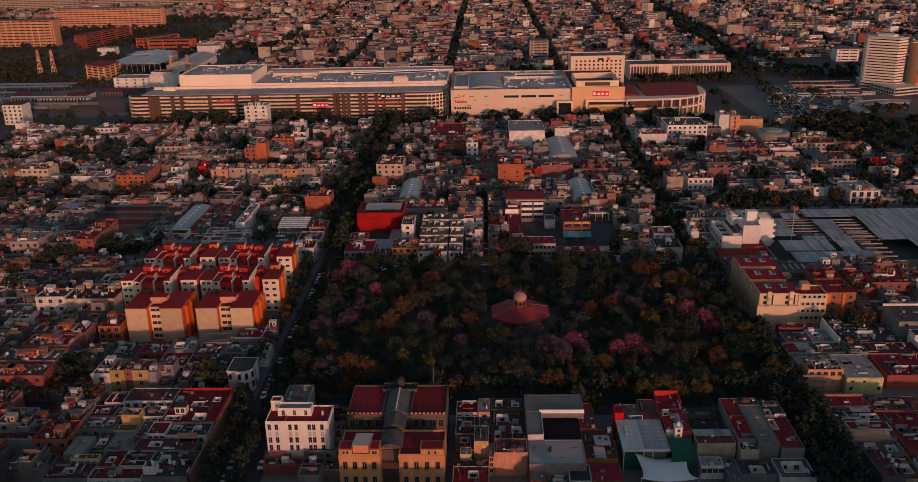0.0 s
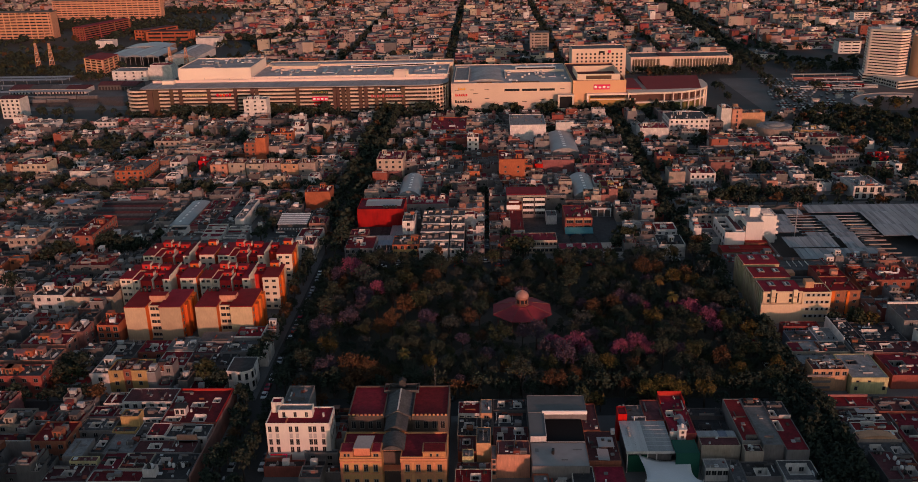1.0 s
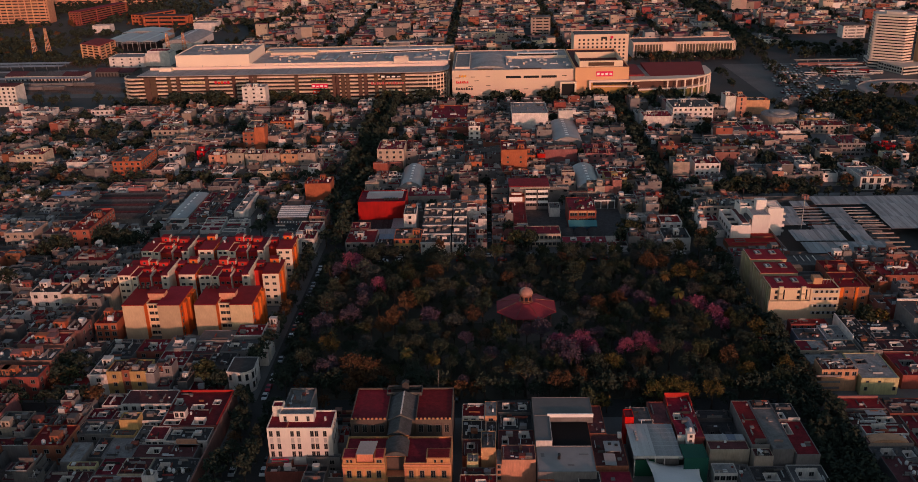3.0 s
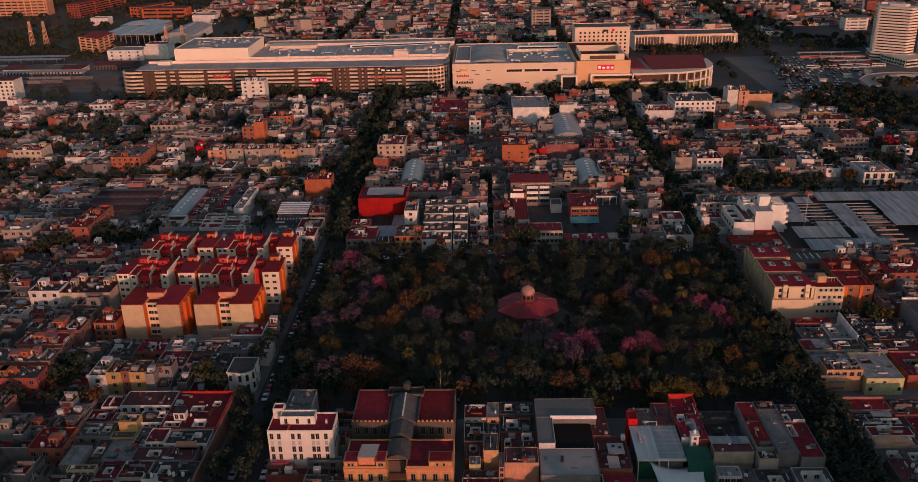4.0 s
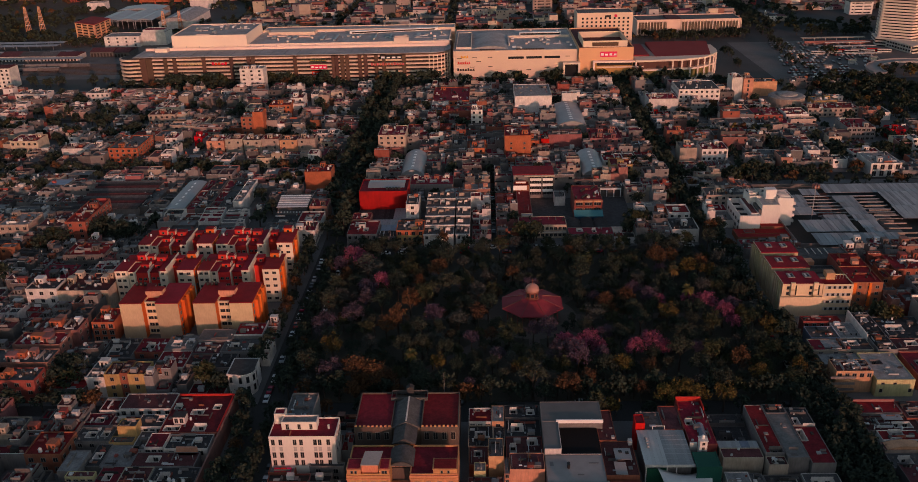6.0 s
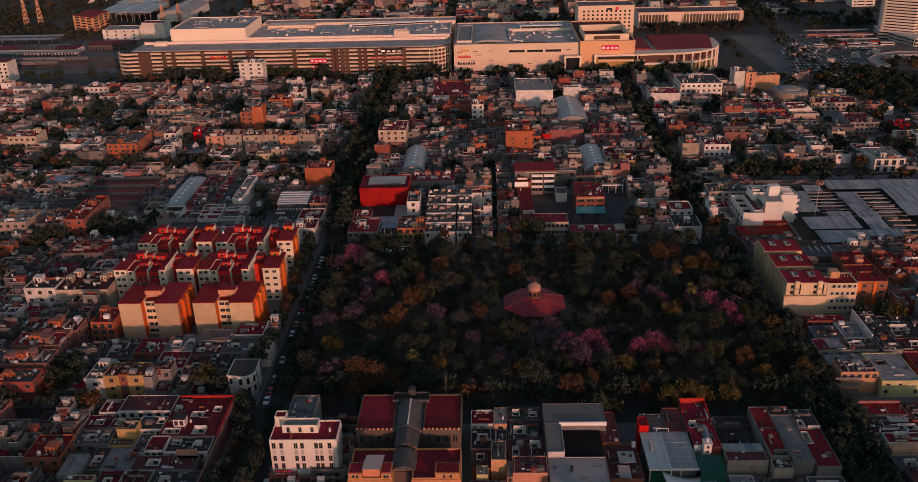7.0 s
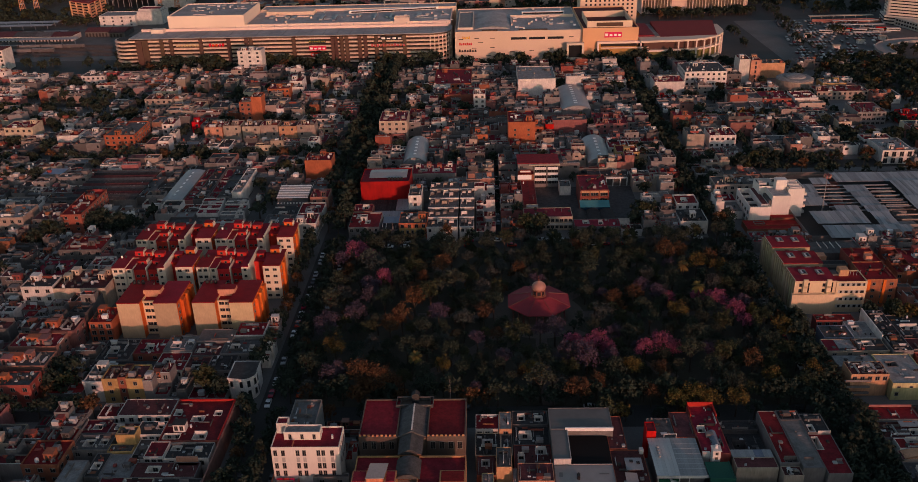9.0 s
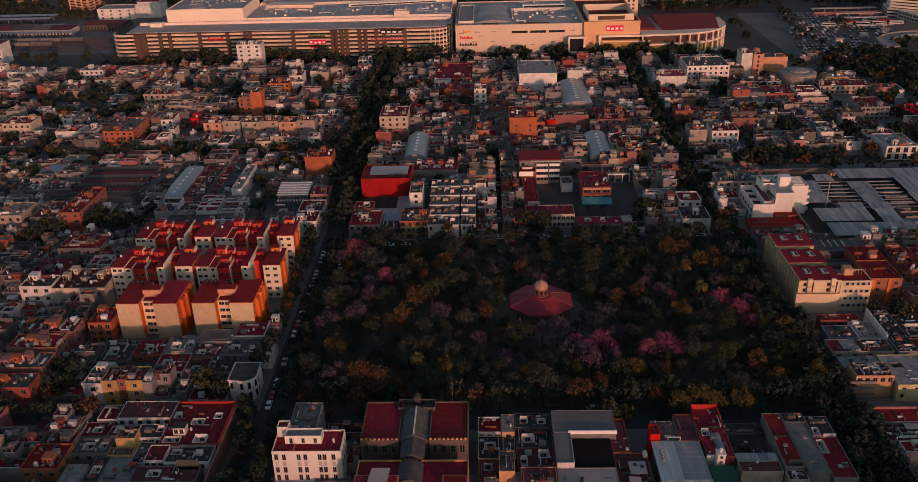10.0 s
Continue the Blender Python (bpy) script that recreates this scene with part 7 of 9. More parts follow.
M_LOT = surface("parking_asphalt", (0.115, 0.108, 0.104), var=0.4, stain=0.05, grain=0.8)
single("plaza_ground", MB().box(220, 690, 0.0, 372, 838, 0.03), M_LOT, "worn pale asphalt of a plaza and car park", "car park", kind="structure")
t = thing("plaza_wall", 318, 822, 0, "long low pinkish plaza wall", "wall")
part("wall", MB().box(285, 821.6, 0, 348, 822.4, 3.2), WALLS["pink"], t)
# far slabs and works on the horizon side
def slab(x0, y0, x1, y1, h, floors, wall, label, name="slab_block"):
    RESERVED.append((x0 - 8, y0 - 10, x1 + 8, y1 + 10))
    t = thing(name, (x0 + x1) / 2, (y0 + y1) / 2, 0, label, "apartment slab", "far apartment slabs")
    part("wall", MB().box(x0, y0, 0, x1, y1, h), WALLS[wall], t)
    part("roof", MB().box(x0 - 0.5, y0 - 0.5, h, x1 + 0.5, y1 + 0.5, h + 1), ROOFS["mid"], t)
    for k in range(floors):
        part("window_band", MB().box(x0 + 2, y0 - 0.1, h * (k + 0.45) / floors, x1 - 2, y0 + 0.02, h * (k + 0.8) / floors), M_GLASS, t)
    for k in range(int((x1 - x0) / 9)):
        part("pier", MB().box(x0 + 4 + 9 * k, y0 - 0.35, 0, x0 + 5.4 + 9 * k, y0 - 0.12, h), WALLS[wall], t)


def banded(name, ring, h, floors, wall, label, roof="mid"):
    """A block on any plan with window bands between spandrels, corner piers and a roof."""
    xs, ys = [p[0] for p in ring], [p[1] for p in ring]
    RESERVED.append((min(xs) - 4, min(ys) - 4, max(xs) + 4, max(ys) + 4))
    t = thing(name, sum(xs) / 4, sum(ys) / 4, 0, label, "office block")
    part("window_core", MB().prism(swell(ring, 0.97), 0, h - 0.5), M_GLASS, t)
    fh = h / floors
    for k in range(floors + 1):
        part("spandrel", MB().prism(ring, max(0, k * fh - fh * 0.28), min(h, k * fh + fh * 0.28)), WALLS[wall], t)
    for k in range(4):
        (ax, ay), (cx, cy) = ring[k], ring[(k + 1) % 4]
        for u in (0.03, 0.35, 0.66, 0.97):
            x, y = ax + (cx - ax) * u, ay + (cy - ay) * u
            part("pier", MB().box(x - 0.7, y - 0.7, 0, x + 0.7, y + 0.7, h - 0.1), WALLS[wall], t)
    part("roof", MB().prism(swell(ring, 0.98), h, h + 0.6), ROOFS[roof], t)


slab(-699, 1433, -523, 1450, 32.3, 9, "peach", "long golden apartment slab with window bands")
slab(-690, 1221, -600, 1240, 35.5, 9, "peach", "golden apartment slab with window bands")
slab(-1017, 1789, -820, 1805, 24, 7, "sand", "long far apartment slab with window bands")
slab(-820, 1840, -500, 1856, 24, 7, "sand", "very long far apartment slab")
banded("red_office", [(-545, 1190), (-520, 1294), (-535, 1298), (-560, 1194)], 17.5, 6, "brick", "dark red office slab with window bands", "red")
banded("orange_school", [(-444, 1152), (-386, 1150), (-385, 1168), (-443, 1170)], 15, 3, "orange", "orange school block with a wide roof", "brown")
banded("orange_school", [(-474, 1190), (-458, 1184), (-430, 1235), (-446, 1240)], 13, 3, "orange", "orange school wing set at an angle", "brown")
banded("beige_office", [(-425.2, 921.6), (-398.6, 905), (-397.7, 944.4), (-424, 960)], 16.4, 6, "peach", "beige office block with dark window bands", "red")
building("white_cube_house", -496, 1115, -474, 1130, 9, "white", "light", "plain white cubic building with a flat roof", sides="", rooms=0, tanks=0)
slab(51, 1035, 73, 1050, 20, 6, "sand", "pale apartment block behind a station")
slab(418, 1247, 438, 1262, 13, 4, "cream", "cream apartment block beyond the avenue")
slab(501, 1235, 523, 1250, 15, 5, "white", "white apartment block beyond the avenue")
slab(384, 977, 408, 992, 13, 4, "white", "white block with dark fins beyond the plaza")
building("white_box_hall", -365, 1108, -336, 1128, 11, "white", "light", "plain white hall with a flat roof", "hall", sides="", rooms=0, tanks=0)
t = thing("corner_flats_block", -392, 710, 0, "white five-storey flats with a low brown roof", "apartment block")
RESERVED.append((-402, 700, -382, 720))
part("wall", MB().box(-400, 703, 0, -384, 718, 16.5), WALLS["white"], t)
part("roof", MB().gable(-400.3, 702.7, -383.7, 718.3, 16.5, 1.6, along="x"), ROOFS["brown"], t)
for k in range(5):
    for q in range(4):
        window(t, -398 + q * 4.0, 703, 2.2 + k * 3.1, "f", 1.5, 1.5)
building("white_office", -376, 871, -341.2, 893, 10, "white", "light", "low pale office with small square windows", "office", sides="f", step=8, w=1.6, rooms=0, tanks=0)
building("white_stair_tower", -341, 877, -317, 897, 12.2, "white", "light", "white blank tower beside a low office", "office", sides="", rooms=0, tanks=0)
building("red_penthouse", -340, 880, -319, 894, 14.2, "white", "red", "low penthouse with a red roof on a white tower", "penthouse", sides="", rooms=0, tanks=0, reserve=False)
single("wooded_ground", MB().box(-1100, 912, 0.0, -425, 1600, 0.04), M_SOIL, "dark bare ground under far trees", "ground", kind="structure")
single("rail_yard_ground", MB().box(-660, 733, 0.0, -302, 905, 0.05), surface("rail_ballast", (0.115, 0.108, 0.102), var=0.5, stain=0.08), "grey gravel ground of a rail yard", "ground", kind="structure")
RESERVED.append((-660, 733, -302, 862))
for k, (a, c, e, g, rf) in enumerate(((-451, 811, -432, 838, "brown"), (-431.8, 811, -412, 835, "mid"), (-411.8, 810, -396, 832, "mid"), (-395.8, 809, -377, 829, "brown"), (-372, 826, -350, 846, "brown"), (-348, 822, -334, 846, "brown"))):
    t = thing("goods_shed", (a + e) / 2, (c + g) / 2, 0, "low goods shed with a weathered sheet roof", "shed", "goods sheds")
    part("wall", MB().box(a, c, 0.06, e, g, 4.4), WALLS["white" if k < 4 else "dim"], t)
    part("roof", MB().gable(a - 0.3, c - 0.5, e + 0.3, g + 0.5, 4.4, 2.4, along="x"), ROOFS[rf], t)
    for q in range(int((e - a) / 3)):
        part("door", MB().box(a + 0.8 + q * 3, c - 0.05, 0.06, a + 2.4 + q * 3, c + 0.02, 3.2), M_DOOR, t)
for k, (a, c, w, d, h) in enumerate(((-431, 985, 26, 60, 8), (-404, 975, 22, 70, 9), (-381, 968, 18, 64, 10), (-432, 1050, 50, 34, 9))):
    t = thing("train_shed", a + w / 2, c + d / 2, 0, "grey steel train shed open at its front", "shed", "train sheds")
    RESERVED.append((a, c, a + w, c + d))
    part("roof", MB().gable(a, c, a + w, c + d, h, 2.2), M_METALROOF, t)
    part("back_wall", MB().box(a, c + d - 0.4, 0, a + w, c + d, h), WALLS["grey"], t)
    for q in range(int(w / 6) + 1):
        part("post", MB().box(a + q * 6 - 0.25, c + 0.2, 0, a + q * 6 + 0.25, c + 0.7, h), M_STEEL, t)
        part("truss", MB().box(a + q * 6 - 0.15, c + 0.3, h - 1.2, min(a + w, a + q * 6 + 6), c + 0.5, h - 0.9), M_STEEL, t)
barrel_hall(-356, 968, -322, 1046, 8, 4.5, "pale hangar with a curved roof", "white", ROOFS["pale"])


def bus(x, y, turn, colour="white"):
    t = thing("bus", x, y, 0.02, f"{colour} city bus parked on the plaza", "bus", "parked buses")
    part("body", MB().box(x - 1.25, y - 5.5, 0.45, x + 1.25, y + 5.5, 3.0), WALLS[colour], t)
    part("window_band", MB().box(x - 1.28, y - 5.2, 1.5, x + 1.28, y + 5.53, 2.4), M_GLASS, t)
    for sx in (-1.1, 1.1):
        for sy in (-3.6, 3.4):
            part("wheel", MB().box(x + sx - 0.15, y + sy - 0.45, 0.02, x + sx + 0.15, y + sy + 0.45, 0.9), M_BLACK, t)
    t.rotation_euler = (0, 0, turn)


for k in range(9):
    bus(282 + k * 7.2, 778 + (k * 5) % 9, 1.2 + 0.1 * (k % 3), ("white", "sand", "white", "red")[k % 4])
for k, (x0, y0, x1, y1) in enumerate(((287, 834, 344, 839), (300, 812, 340, 815), (296, 795, 338, 798), (300, 764, 330, 767))):
    t = thing("bus_shelter", (x0 + x1) / 2, (y0 + y1) / 2, 0.02, "long pale bus shelter roof on posts", "bus shelter", "bus shelters")
    part("roof", MB().box(x0, y0, 3.2, x1, y1, 3.5), WALLS["white" if k else "cream"], t)
    for x in range(int(x0) + 2, int(x1), 10):
        part("post", MB().box(x - 0.15, (y0 + y1) / 2 - 0.15, 0.02, x + 0.15, (y0 + y1) / 2 + 0.15, 3.2), M_STEEL, t)
for k, (x, y) in enumerate(((250, 752), (262, 765), (296, 740), (270, 722), (318, 752))):
    t = thing("kiosk", x, y, 0.02, "small white street stall with an awning", "stall", "street stalls")
    part("body", MB().box(x - 2.5, y - 1.8, 0.02, x + 2.5, y + 1.8, 2.8), WALLS["white"], t)
    part("awning", MB().gable(x - 3.2, y - 2.6, x + 3.2, y + 2.2, 2.8, 0.9, along="x"), WALLS["cream"], t)
for x, y, h in ((-499, 968, 27), (-487, 975, 26), (-339, 938, 24), (-331, 965, 20)):
    t = thing("lattice_mast", x, y, 0, "red and white lattice mast over the rail yard", "mast", "lattice masts")
    for sx in (-1, 1):
        for sy in (-1, 1):
            part("leg", MB().cone(x + 2 * sx, y + 2 * sy, 0, h, 0.4, 0.3, 5, tip=(-1.3 * sx, -1.3 * sy)), WALLS["peach"], t)
    for q in range(6):
        s_ = 2 - 1.3 * q / 6
        part("ring", MB().box(x - s_, y - s_, h * (q + 0.5) / 6, x + s_, y + s_, h * (q + 0.5) / 6 + 0.6), WALLS["white" if q % 2 else "peach"], t)
for k, (x0, y0, x1, y1) in enumerate(((-560, 858, -418, 868), (-560, 874, -418, 884), (-470, 795, -366, 803), (-520, 828, -390, 834))):
    t = thing("platform_canopy", (x0 + x1) / 2, (y0 + y1) / 2, 0, "long pale rail platform canopy on posts", "canopy", "platform canopies")
    part("sheet", MB().gable(x0, y0, x1, y1, 4.6, 0.9, along="x"), M_METALROOF, t)
    for x in range(int(x0) + 4, int(x1), 12):
        part("post", MB().box(x - 0.25, (y0 + y1) / 2 - 0.25, 0, x + 0.25, (y0 + y1) / 2 + 0.25, 4.7), M_STEEL, t)
M_RAIL = surface("rusty_rail", (0.075, 0.058, 0.050), rough=0.7, var=0.4)
for k in range(9):
    b = MB()
    for g in (-0.75, 0.75):
        b.box(-640, 750 + 5 * k + g - 0.1, 0.02, -302, 750 + 5 * k + g + 0.1, 0.28)
    single("rail_track", b, M_RAIL, "steel rails in the dark yard", "rails", kind="structure")

for k, (x0, y, n) in enumerate(((-520, 755, 6), (-470, 765, 5), (-430, 780, 4))):
    for q in range(n):
        x = x0 + q * 19.5
        t = thing("rail_wagon", x + 9, y, 0.3, "dull grey rail wagon standing on a track", "wagon", "rail wagons")
        part("body", MB().box(x, y - 1.4, 1.1, x + 18.6, y + 1.4, 3.5), WALLS[("ash", "grey", "dim")[(k + q) % 3]], t)
        part("roof", MB().gable(x, y - 1.45, x + 18.6, y + 1.45, 3.5, 0.5, along="x"), ROOFS["light"], t)
        for wx in (x + 2.6, x + 16):
            part("bogie", MB().box(wx - 1.5, y - 1.1, 0.28, wx + 1.5, y + 1.1, 1.08), M_BLACK, t)

# ================= market =================
t = thing("market", 185, 408, 0.15, "covered market with rows of grey sheet roofs", "market")
RESERVED.append((131, 370, 262, 447))
part("floor", MB().box(132, 371, 0.15, 260, 446, 0.3), M_ASPHALT, t)
part("wall", MB().box(131.5, 370.6, 0.15, 260, 370.9, 4.0), WALLS["grey"], t)
part("wall", MB().box(131.5, 371, 0.15, 131.8, 446, 4.0), WALLS["grey"], t)
part("back_wall", MB().box(131.5, 445.6, 0.15, 260, 446, 4.0), WALLS["dim"], t)


M_SHEETDARK = surface("weathered_sheet", (0.235, 0.235, 0.24), rough=0.5, var=0.4, stain=0.2, metal=0.3)
M_SHEETPALE = surface("pale_sheet", (0.36, 0.36, 0.365), rough=0.45, var=0.3, stain=0.15, metal=0.3)


SHEETS = MB()


def sheets(x0, x1, y0, y1, z=5.0, wide=1.6):
    """One roof of sheets side by side, some newer and some weathered, sloping gently to the front."""
    n = max(2, round((x1 - x0) / wide))
    b = SHEETS
    for k in range(n):
        a, e, up = x0 + (x1 - x0) * k / n, x0 + (x1 - x0) * (k + 0.96) / n, 0.05 * (k % 2)
        b.add([(a, y0, z - 0.25 + up), (e, y0, z - 0.25 + up), (e, y1, z + 0.35 + up), (a, y1, z + 0.35 + up), (a, y0, z - 0.33), (e, y0, z - 0.33), (e, y1, z + 0.27), (a, y1, z + 0.27)],
              [(0, 1, 2, 3), (7, 6, 5, 4), (0, 4, 5, 1), (1, 5, 6, 2), (2, 6, 7, 3), (3, 7, 4, 0)], rng.choice((0, 0, 1, 2)))


for x0, x1, y0, y1 in ((142.6, 150.6, 416.6, 426), (141, 149.6, 410.6, 416.1), (139, 149.6, 401.8, 410.2), (151.6, 162.2, 394.6, 400.1), (138.4, 161.4, 381.6, 394), (139, 176.4, 367, 378.6),
                       (164.6, 174.6, 417.2, 424.4), (164.8, 174.2, 409.3, 416.3), (164.6, 173.6, 400.4, 408.9), (164.6, 174.2, 393.6, 400), (164.8, 173.2, 385.2, 393.3), (164.4, 172.8, 378.9, 384.7),
                       (163.6, 262, 429.8, 440.6), (188.4, 262, 411, 429.4), (187.4, 262, 396, 410.6), (200, 262, 378, 395.4), (151.5, 160, 427, 434)):
    sheets(x0, x1, y0, y1, 5.2 if y1 > 425 else 5.0)
tagged(part("sheet_roofing", SHEETS, [M_METALROOF, M_SHEETDARK, M_SHEETPALE], t), kind="stuff")
for k in range(8):
    y = 396 + k * 4.3
    part("beam", MB().box(150, y, 4.2, 187, y + 0.5, 4.6), M_SHEETDARK, t)
for k in range(9):
    y = 374 + k * 5.5
    part("beam", MB().box(176, y, 4.2, 186, y + 0.6, 4.7), WALLS["sand"], t)
for k in range(5):
    part("stall", MB().box(152 + k * 2.2, 398 + k * 8, 0.3, 157 + k * 2.2, 403 + k * 8, 3.0), WALLS[("dim", "brick", "grey")[k % 3]], t)
for k in range(7):
    part("stall", MB().box(173 + k * 1.5, 374 + k * 8, 0.3, 181 + k, 379 + k * 8, 3.0), WALLS[("dim", "grey")[k % 2]], t)
t = thing("lamp_mast", 147.5, 402, 0.15, "tall lighting mast with a ring of floodlights", "mast")
part("pole", MB().cone(147.5, 402, 0.15, 19, 0.3, 0.15, 8), M_STEEL, t)
for k in range(6):
    a = k * math.pi / 3
    part("floodlight", MB().box(147.5 + 1.3 * math.cos(a) - 0.4, 402 + 1.3 * math.sin(a) - 0.4, 18.0, 147.5 + 1.3 * math.cos(a) + 0.4, 402 + 1.3 * math.sin(a) + 0.4, 19.6), WALLS["pink"], t)
part("ring", MB().cone(147.5, 402, 18.6, 18.8, 1.7, 1.7, 12), M_STEEL, t)

# clinic beside the market
CLINIC = surface("clinic_white_paint", (0.66, 0.62, 0.58), var=0.16, stain=0.12, streak=0.2, hue=0.004)
t = thing("clinic", 122, 402, 0.15, "white stepped clinic with a sunk roof terrace between raised wings", "clinic")
RESERVED.append((109, 380, 139.4, 416))
wing = part("left_wing", MB().shell(111.2, 391, 0.15, 120.4, 413.6, 6.6, 2.3, 0.35), CLINIC, t)
part("left_roof", MB().box(111.6, 391.4, 6.3, 120.0, 413.2, 6.6), ROOFS["dark"], wing)
part("raised_range", MB().box(116.6, 393.6, 6.6, 120.0, 413.2, 9.1), CLINIC, wing)
part("raised_roof", MB().box(117.2, 394, 9.1, 119.6, 413, 9.25), ROOFS["brown"], wing)
part("terrace_wall", MB().box(112.6, 393.4, 6.6, 116.58, 393.8, 8.0).box(112.6, 400.0, 6.6, 116.58, 400.4, 7.8).box(112.6, 407, 6.6, 116.58, 407.4, 7.8), CLINIC, wing)
part("front_fin", MB().box(111.0, 390.6, 0.15, 112.2, 390.98, 9.2), CLINIC, wing)
mid = part("middle_wing", MB().shell(121.6, 394.2, 0.15, 129.6, 405, 12.4, 0.5), CLINIC, t)
part("middle_roof", MB().box(121.8, 394.4, 12.1, 129.4, 404.8, 12.42), ROOFS["pale"], mid)
part("lift_slot", MB().box(120.42, 394.8, 0.15, 121.58, 404, 10.4), WALLS["dim"], t)
rear = part("rear_wing", MB().shell(118.8, 405.2, 0.15, 130, 415, 12.6, 0.6), CLINIC, t)
part("rear_roof", MB().box(119.0, 405.4, 12.3, 129.8, 414.8, 12.62), ROOFS["mid"], rear)
for x0, y0, x1, y1 in ((119.4, 408, 123, 410.4), (124, 407.4, 128, 409), (120, 411.4, 126, 413.6)):
    part("roof_box", MB().shell(x0, y0, 12.62, x1, y1, 13.4, 0.3, 0.25), CLINIC, rear)
right = part("right_wing", MB().shell(130.2, 399.6, 0.15, 137.4, 411, 13.4, 0.6), CLINIC, t)
part("right_roof", MB().box(130.4, 399.8, 13.1, 137.2, 410.8, 13.42), ROOFS["mid"], right)
for y0 in (401.2, 404.4, 407.6):
    part("roof_box", MB().shell(131.2, y0, 13.42, 136.4, y0 + 1.8, 13.9, 0.3, 0.3), CLINIC, right)
part("sign_block", MB().box(125.2, 402.2, 12.6, 130.0, 406, 17.2), CLINIC, t)
for k in range(4):
    part("balcony", MB().shell(137.42, 400.4, 1.6 + k * 2.9, 138.8, 410, 2.2 + k * 2.9, 0.6, 0.15), CLINIC, right)
    window(right, 137.4, 403 + k * 2, 3.3 + k * 2.6, "r", 1.6, 1.3)
for k in range(5):
    window(wing, 111.2, 393.6 + k * 4.2, 5.4, "l", 1.8, 1.3)
    window(wing, 111.2, 393.6 + k * 4.2, 2.2, "l", 1.8, 1.3)
t = thing("clinic_annexe", 120, 387, 0.15, "low annexe with wide crimson roofs", "annexe")
part("wall", MB().shell(108, 380.8, 0.15, 132.4, 390.4, 2.7, 0.2), WALLS["brick"], t)
part("roof", MB().box(108.2, 381, 2.4, 132.2, 390.2, 2.75), APROOF, t)
part("sunk_roof", MB().shell(112.4, 386, 2.75, 117, 388.6, 2.9, 0.25, 0.2), WALLS["ash"], t)
part("rear_wall", MB().shell(121, 390.42, 0.15, 131.4, 394, 3.6, 0.2), WALLS["brick"], t)
part("rear_roof", MB().box(121.2, 390.6, 3.3, 131.2, 393.8, 3.64), APROOF, t)
part("step", MB().box(110.4, 384.6, 2.75, 131.8, 384.8, 3.0), WALLS["brick"], t)
building("beige_house", 102.6, 419.5, 122.6, 431, 8, "sand", "mid", "beige house with a cluttered flat roof", sides="fl", rooms=2, tanks=3)
court_house("red_roof_house", 103.2, 410.6, 110.8, 418.8, 3.8, "white", "red", (), "low white house with a red roof", bits=3)
court_house("low_house", 102.4, 398.2, 110.6, 410.2, 3.6, "white", "silver", [(104.4, 401, 107, 405)], "low white house round a small patio", bits=5)
court_house("low_house", 81.2, 402.4, 91.2, 413, 5.8, "white", "red", [(84, 406, 87, 409)], "white cubic house with a red roof terrace", bits=4, rim=0.7, front=3)
court_house("low_house", 69, 414.8, 80.6, 420.4, 4.8, "white", "silver", [(72, 416, 76, 418.6)], "low white house with a patio", bits=4)

# cream apartments beside the park
t = thing("park_apartments", 113, 333, 0.15, "cream four-storey apartments with red roofs in three sections", "apartment block")
RESERVED.append((103, 308, 145, 357))
for k in range(3):
    y0 = 313.5 + k * 14
    part("section", MB().shell(105.5, y0, 0.15, 120.2, y0 + 10.4, 12.6, 0.35), APCREAM, t)
    part("link", MB().shell(105.8, y0 + 10.42, 0.15, 119.8, y0 + 13.98, 10.6, 0.3), APCREAM, t)
    part("link_roof", MB().box(106.1, y0 + 10.7, 10.4, 119.5, y0 + 13.7, 10.65), ROOFS["mid"], t)
    for q in range(4):
        part("link_wall", MB().box(107 + q * 3.4, y0 + 12.4, 10.66, 108.6 + q * 3.4, y0 + 13.6, 12.0), WALLS[("ash", "brick", "white", "brick")[q]], t)
    part("section_roof", MB().box(105.3, y0 - 0.15, 12.96, 120.35, y0 + 10.5, 13.2), APROOF, t)
    part("roof_edge", MB().box(105.25, y0 - 0.2, 13.21, 105.5, y0 + 10.5, 13.5), WALLS["cream"], t)
    for x in (109, 115):
        part("skylight", MB().shell(x, y0 + 4.6, 13.2, x + 2.4, y0 + 8.2, 13.4, 0.22, 0.4), WALLS["grey"], t)
        part("skylight_pane", MB().box(x + 0.5, y0 + 5.2, 13.42, x + 1.1, y0 + 7.6, 13.52), M_WHITEPL, t)
        part("skylight_pane", MB().box(x + 1.3, y0 + 5.6, 13.42, x + 2.0, y0 + 7.8, 13.52), M_GLASS, t)
    for q in range(5):
        part("pilaster", MB().box(105.1, y0 + 0.6 + q * 2.2, 0.15, 105.48, y0 + 1.5 + q * 2.2, 12.6), APCREAM, t)
        for fl in range(4):
            window(t, 105.5, y0 + 1.9 + q * 2.2, 1.9 + fl * 3.1, "l", 0.9, 1.5, 0)
# The front is paler than the cream sides: sunlight put into its colour.
part("front_base", MB().shell(104.6, 311.9, 0.15, 120, 313.2, 8, 0.25), APGOLD, t)
part("front_face", MB().box(105.4, 313.24, 8.05, 120.2, 313.48, 12.95), APGOLD, t)
part("cornice", MB().box(105.3, 313.0, 12.6, 120.3, 313.23, 13.15), APGOLD, t)
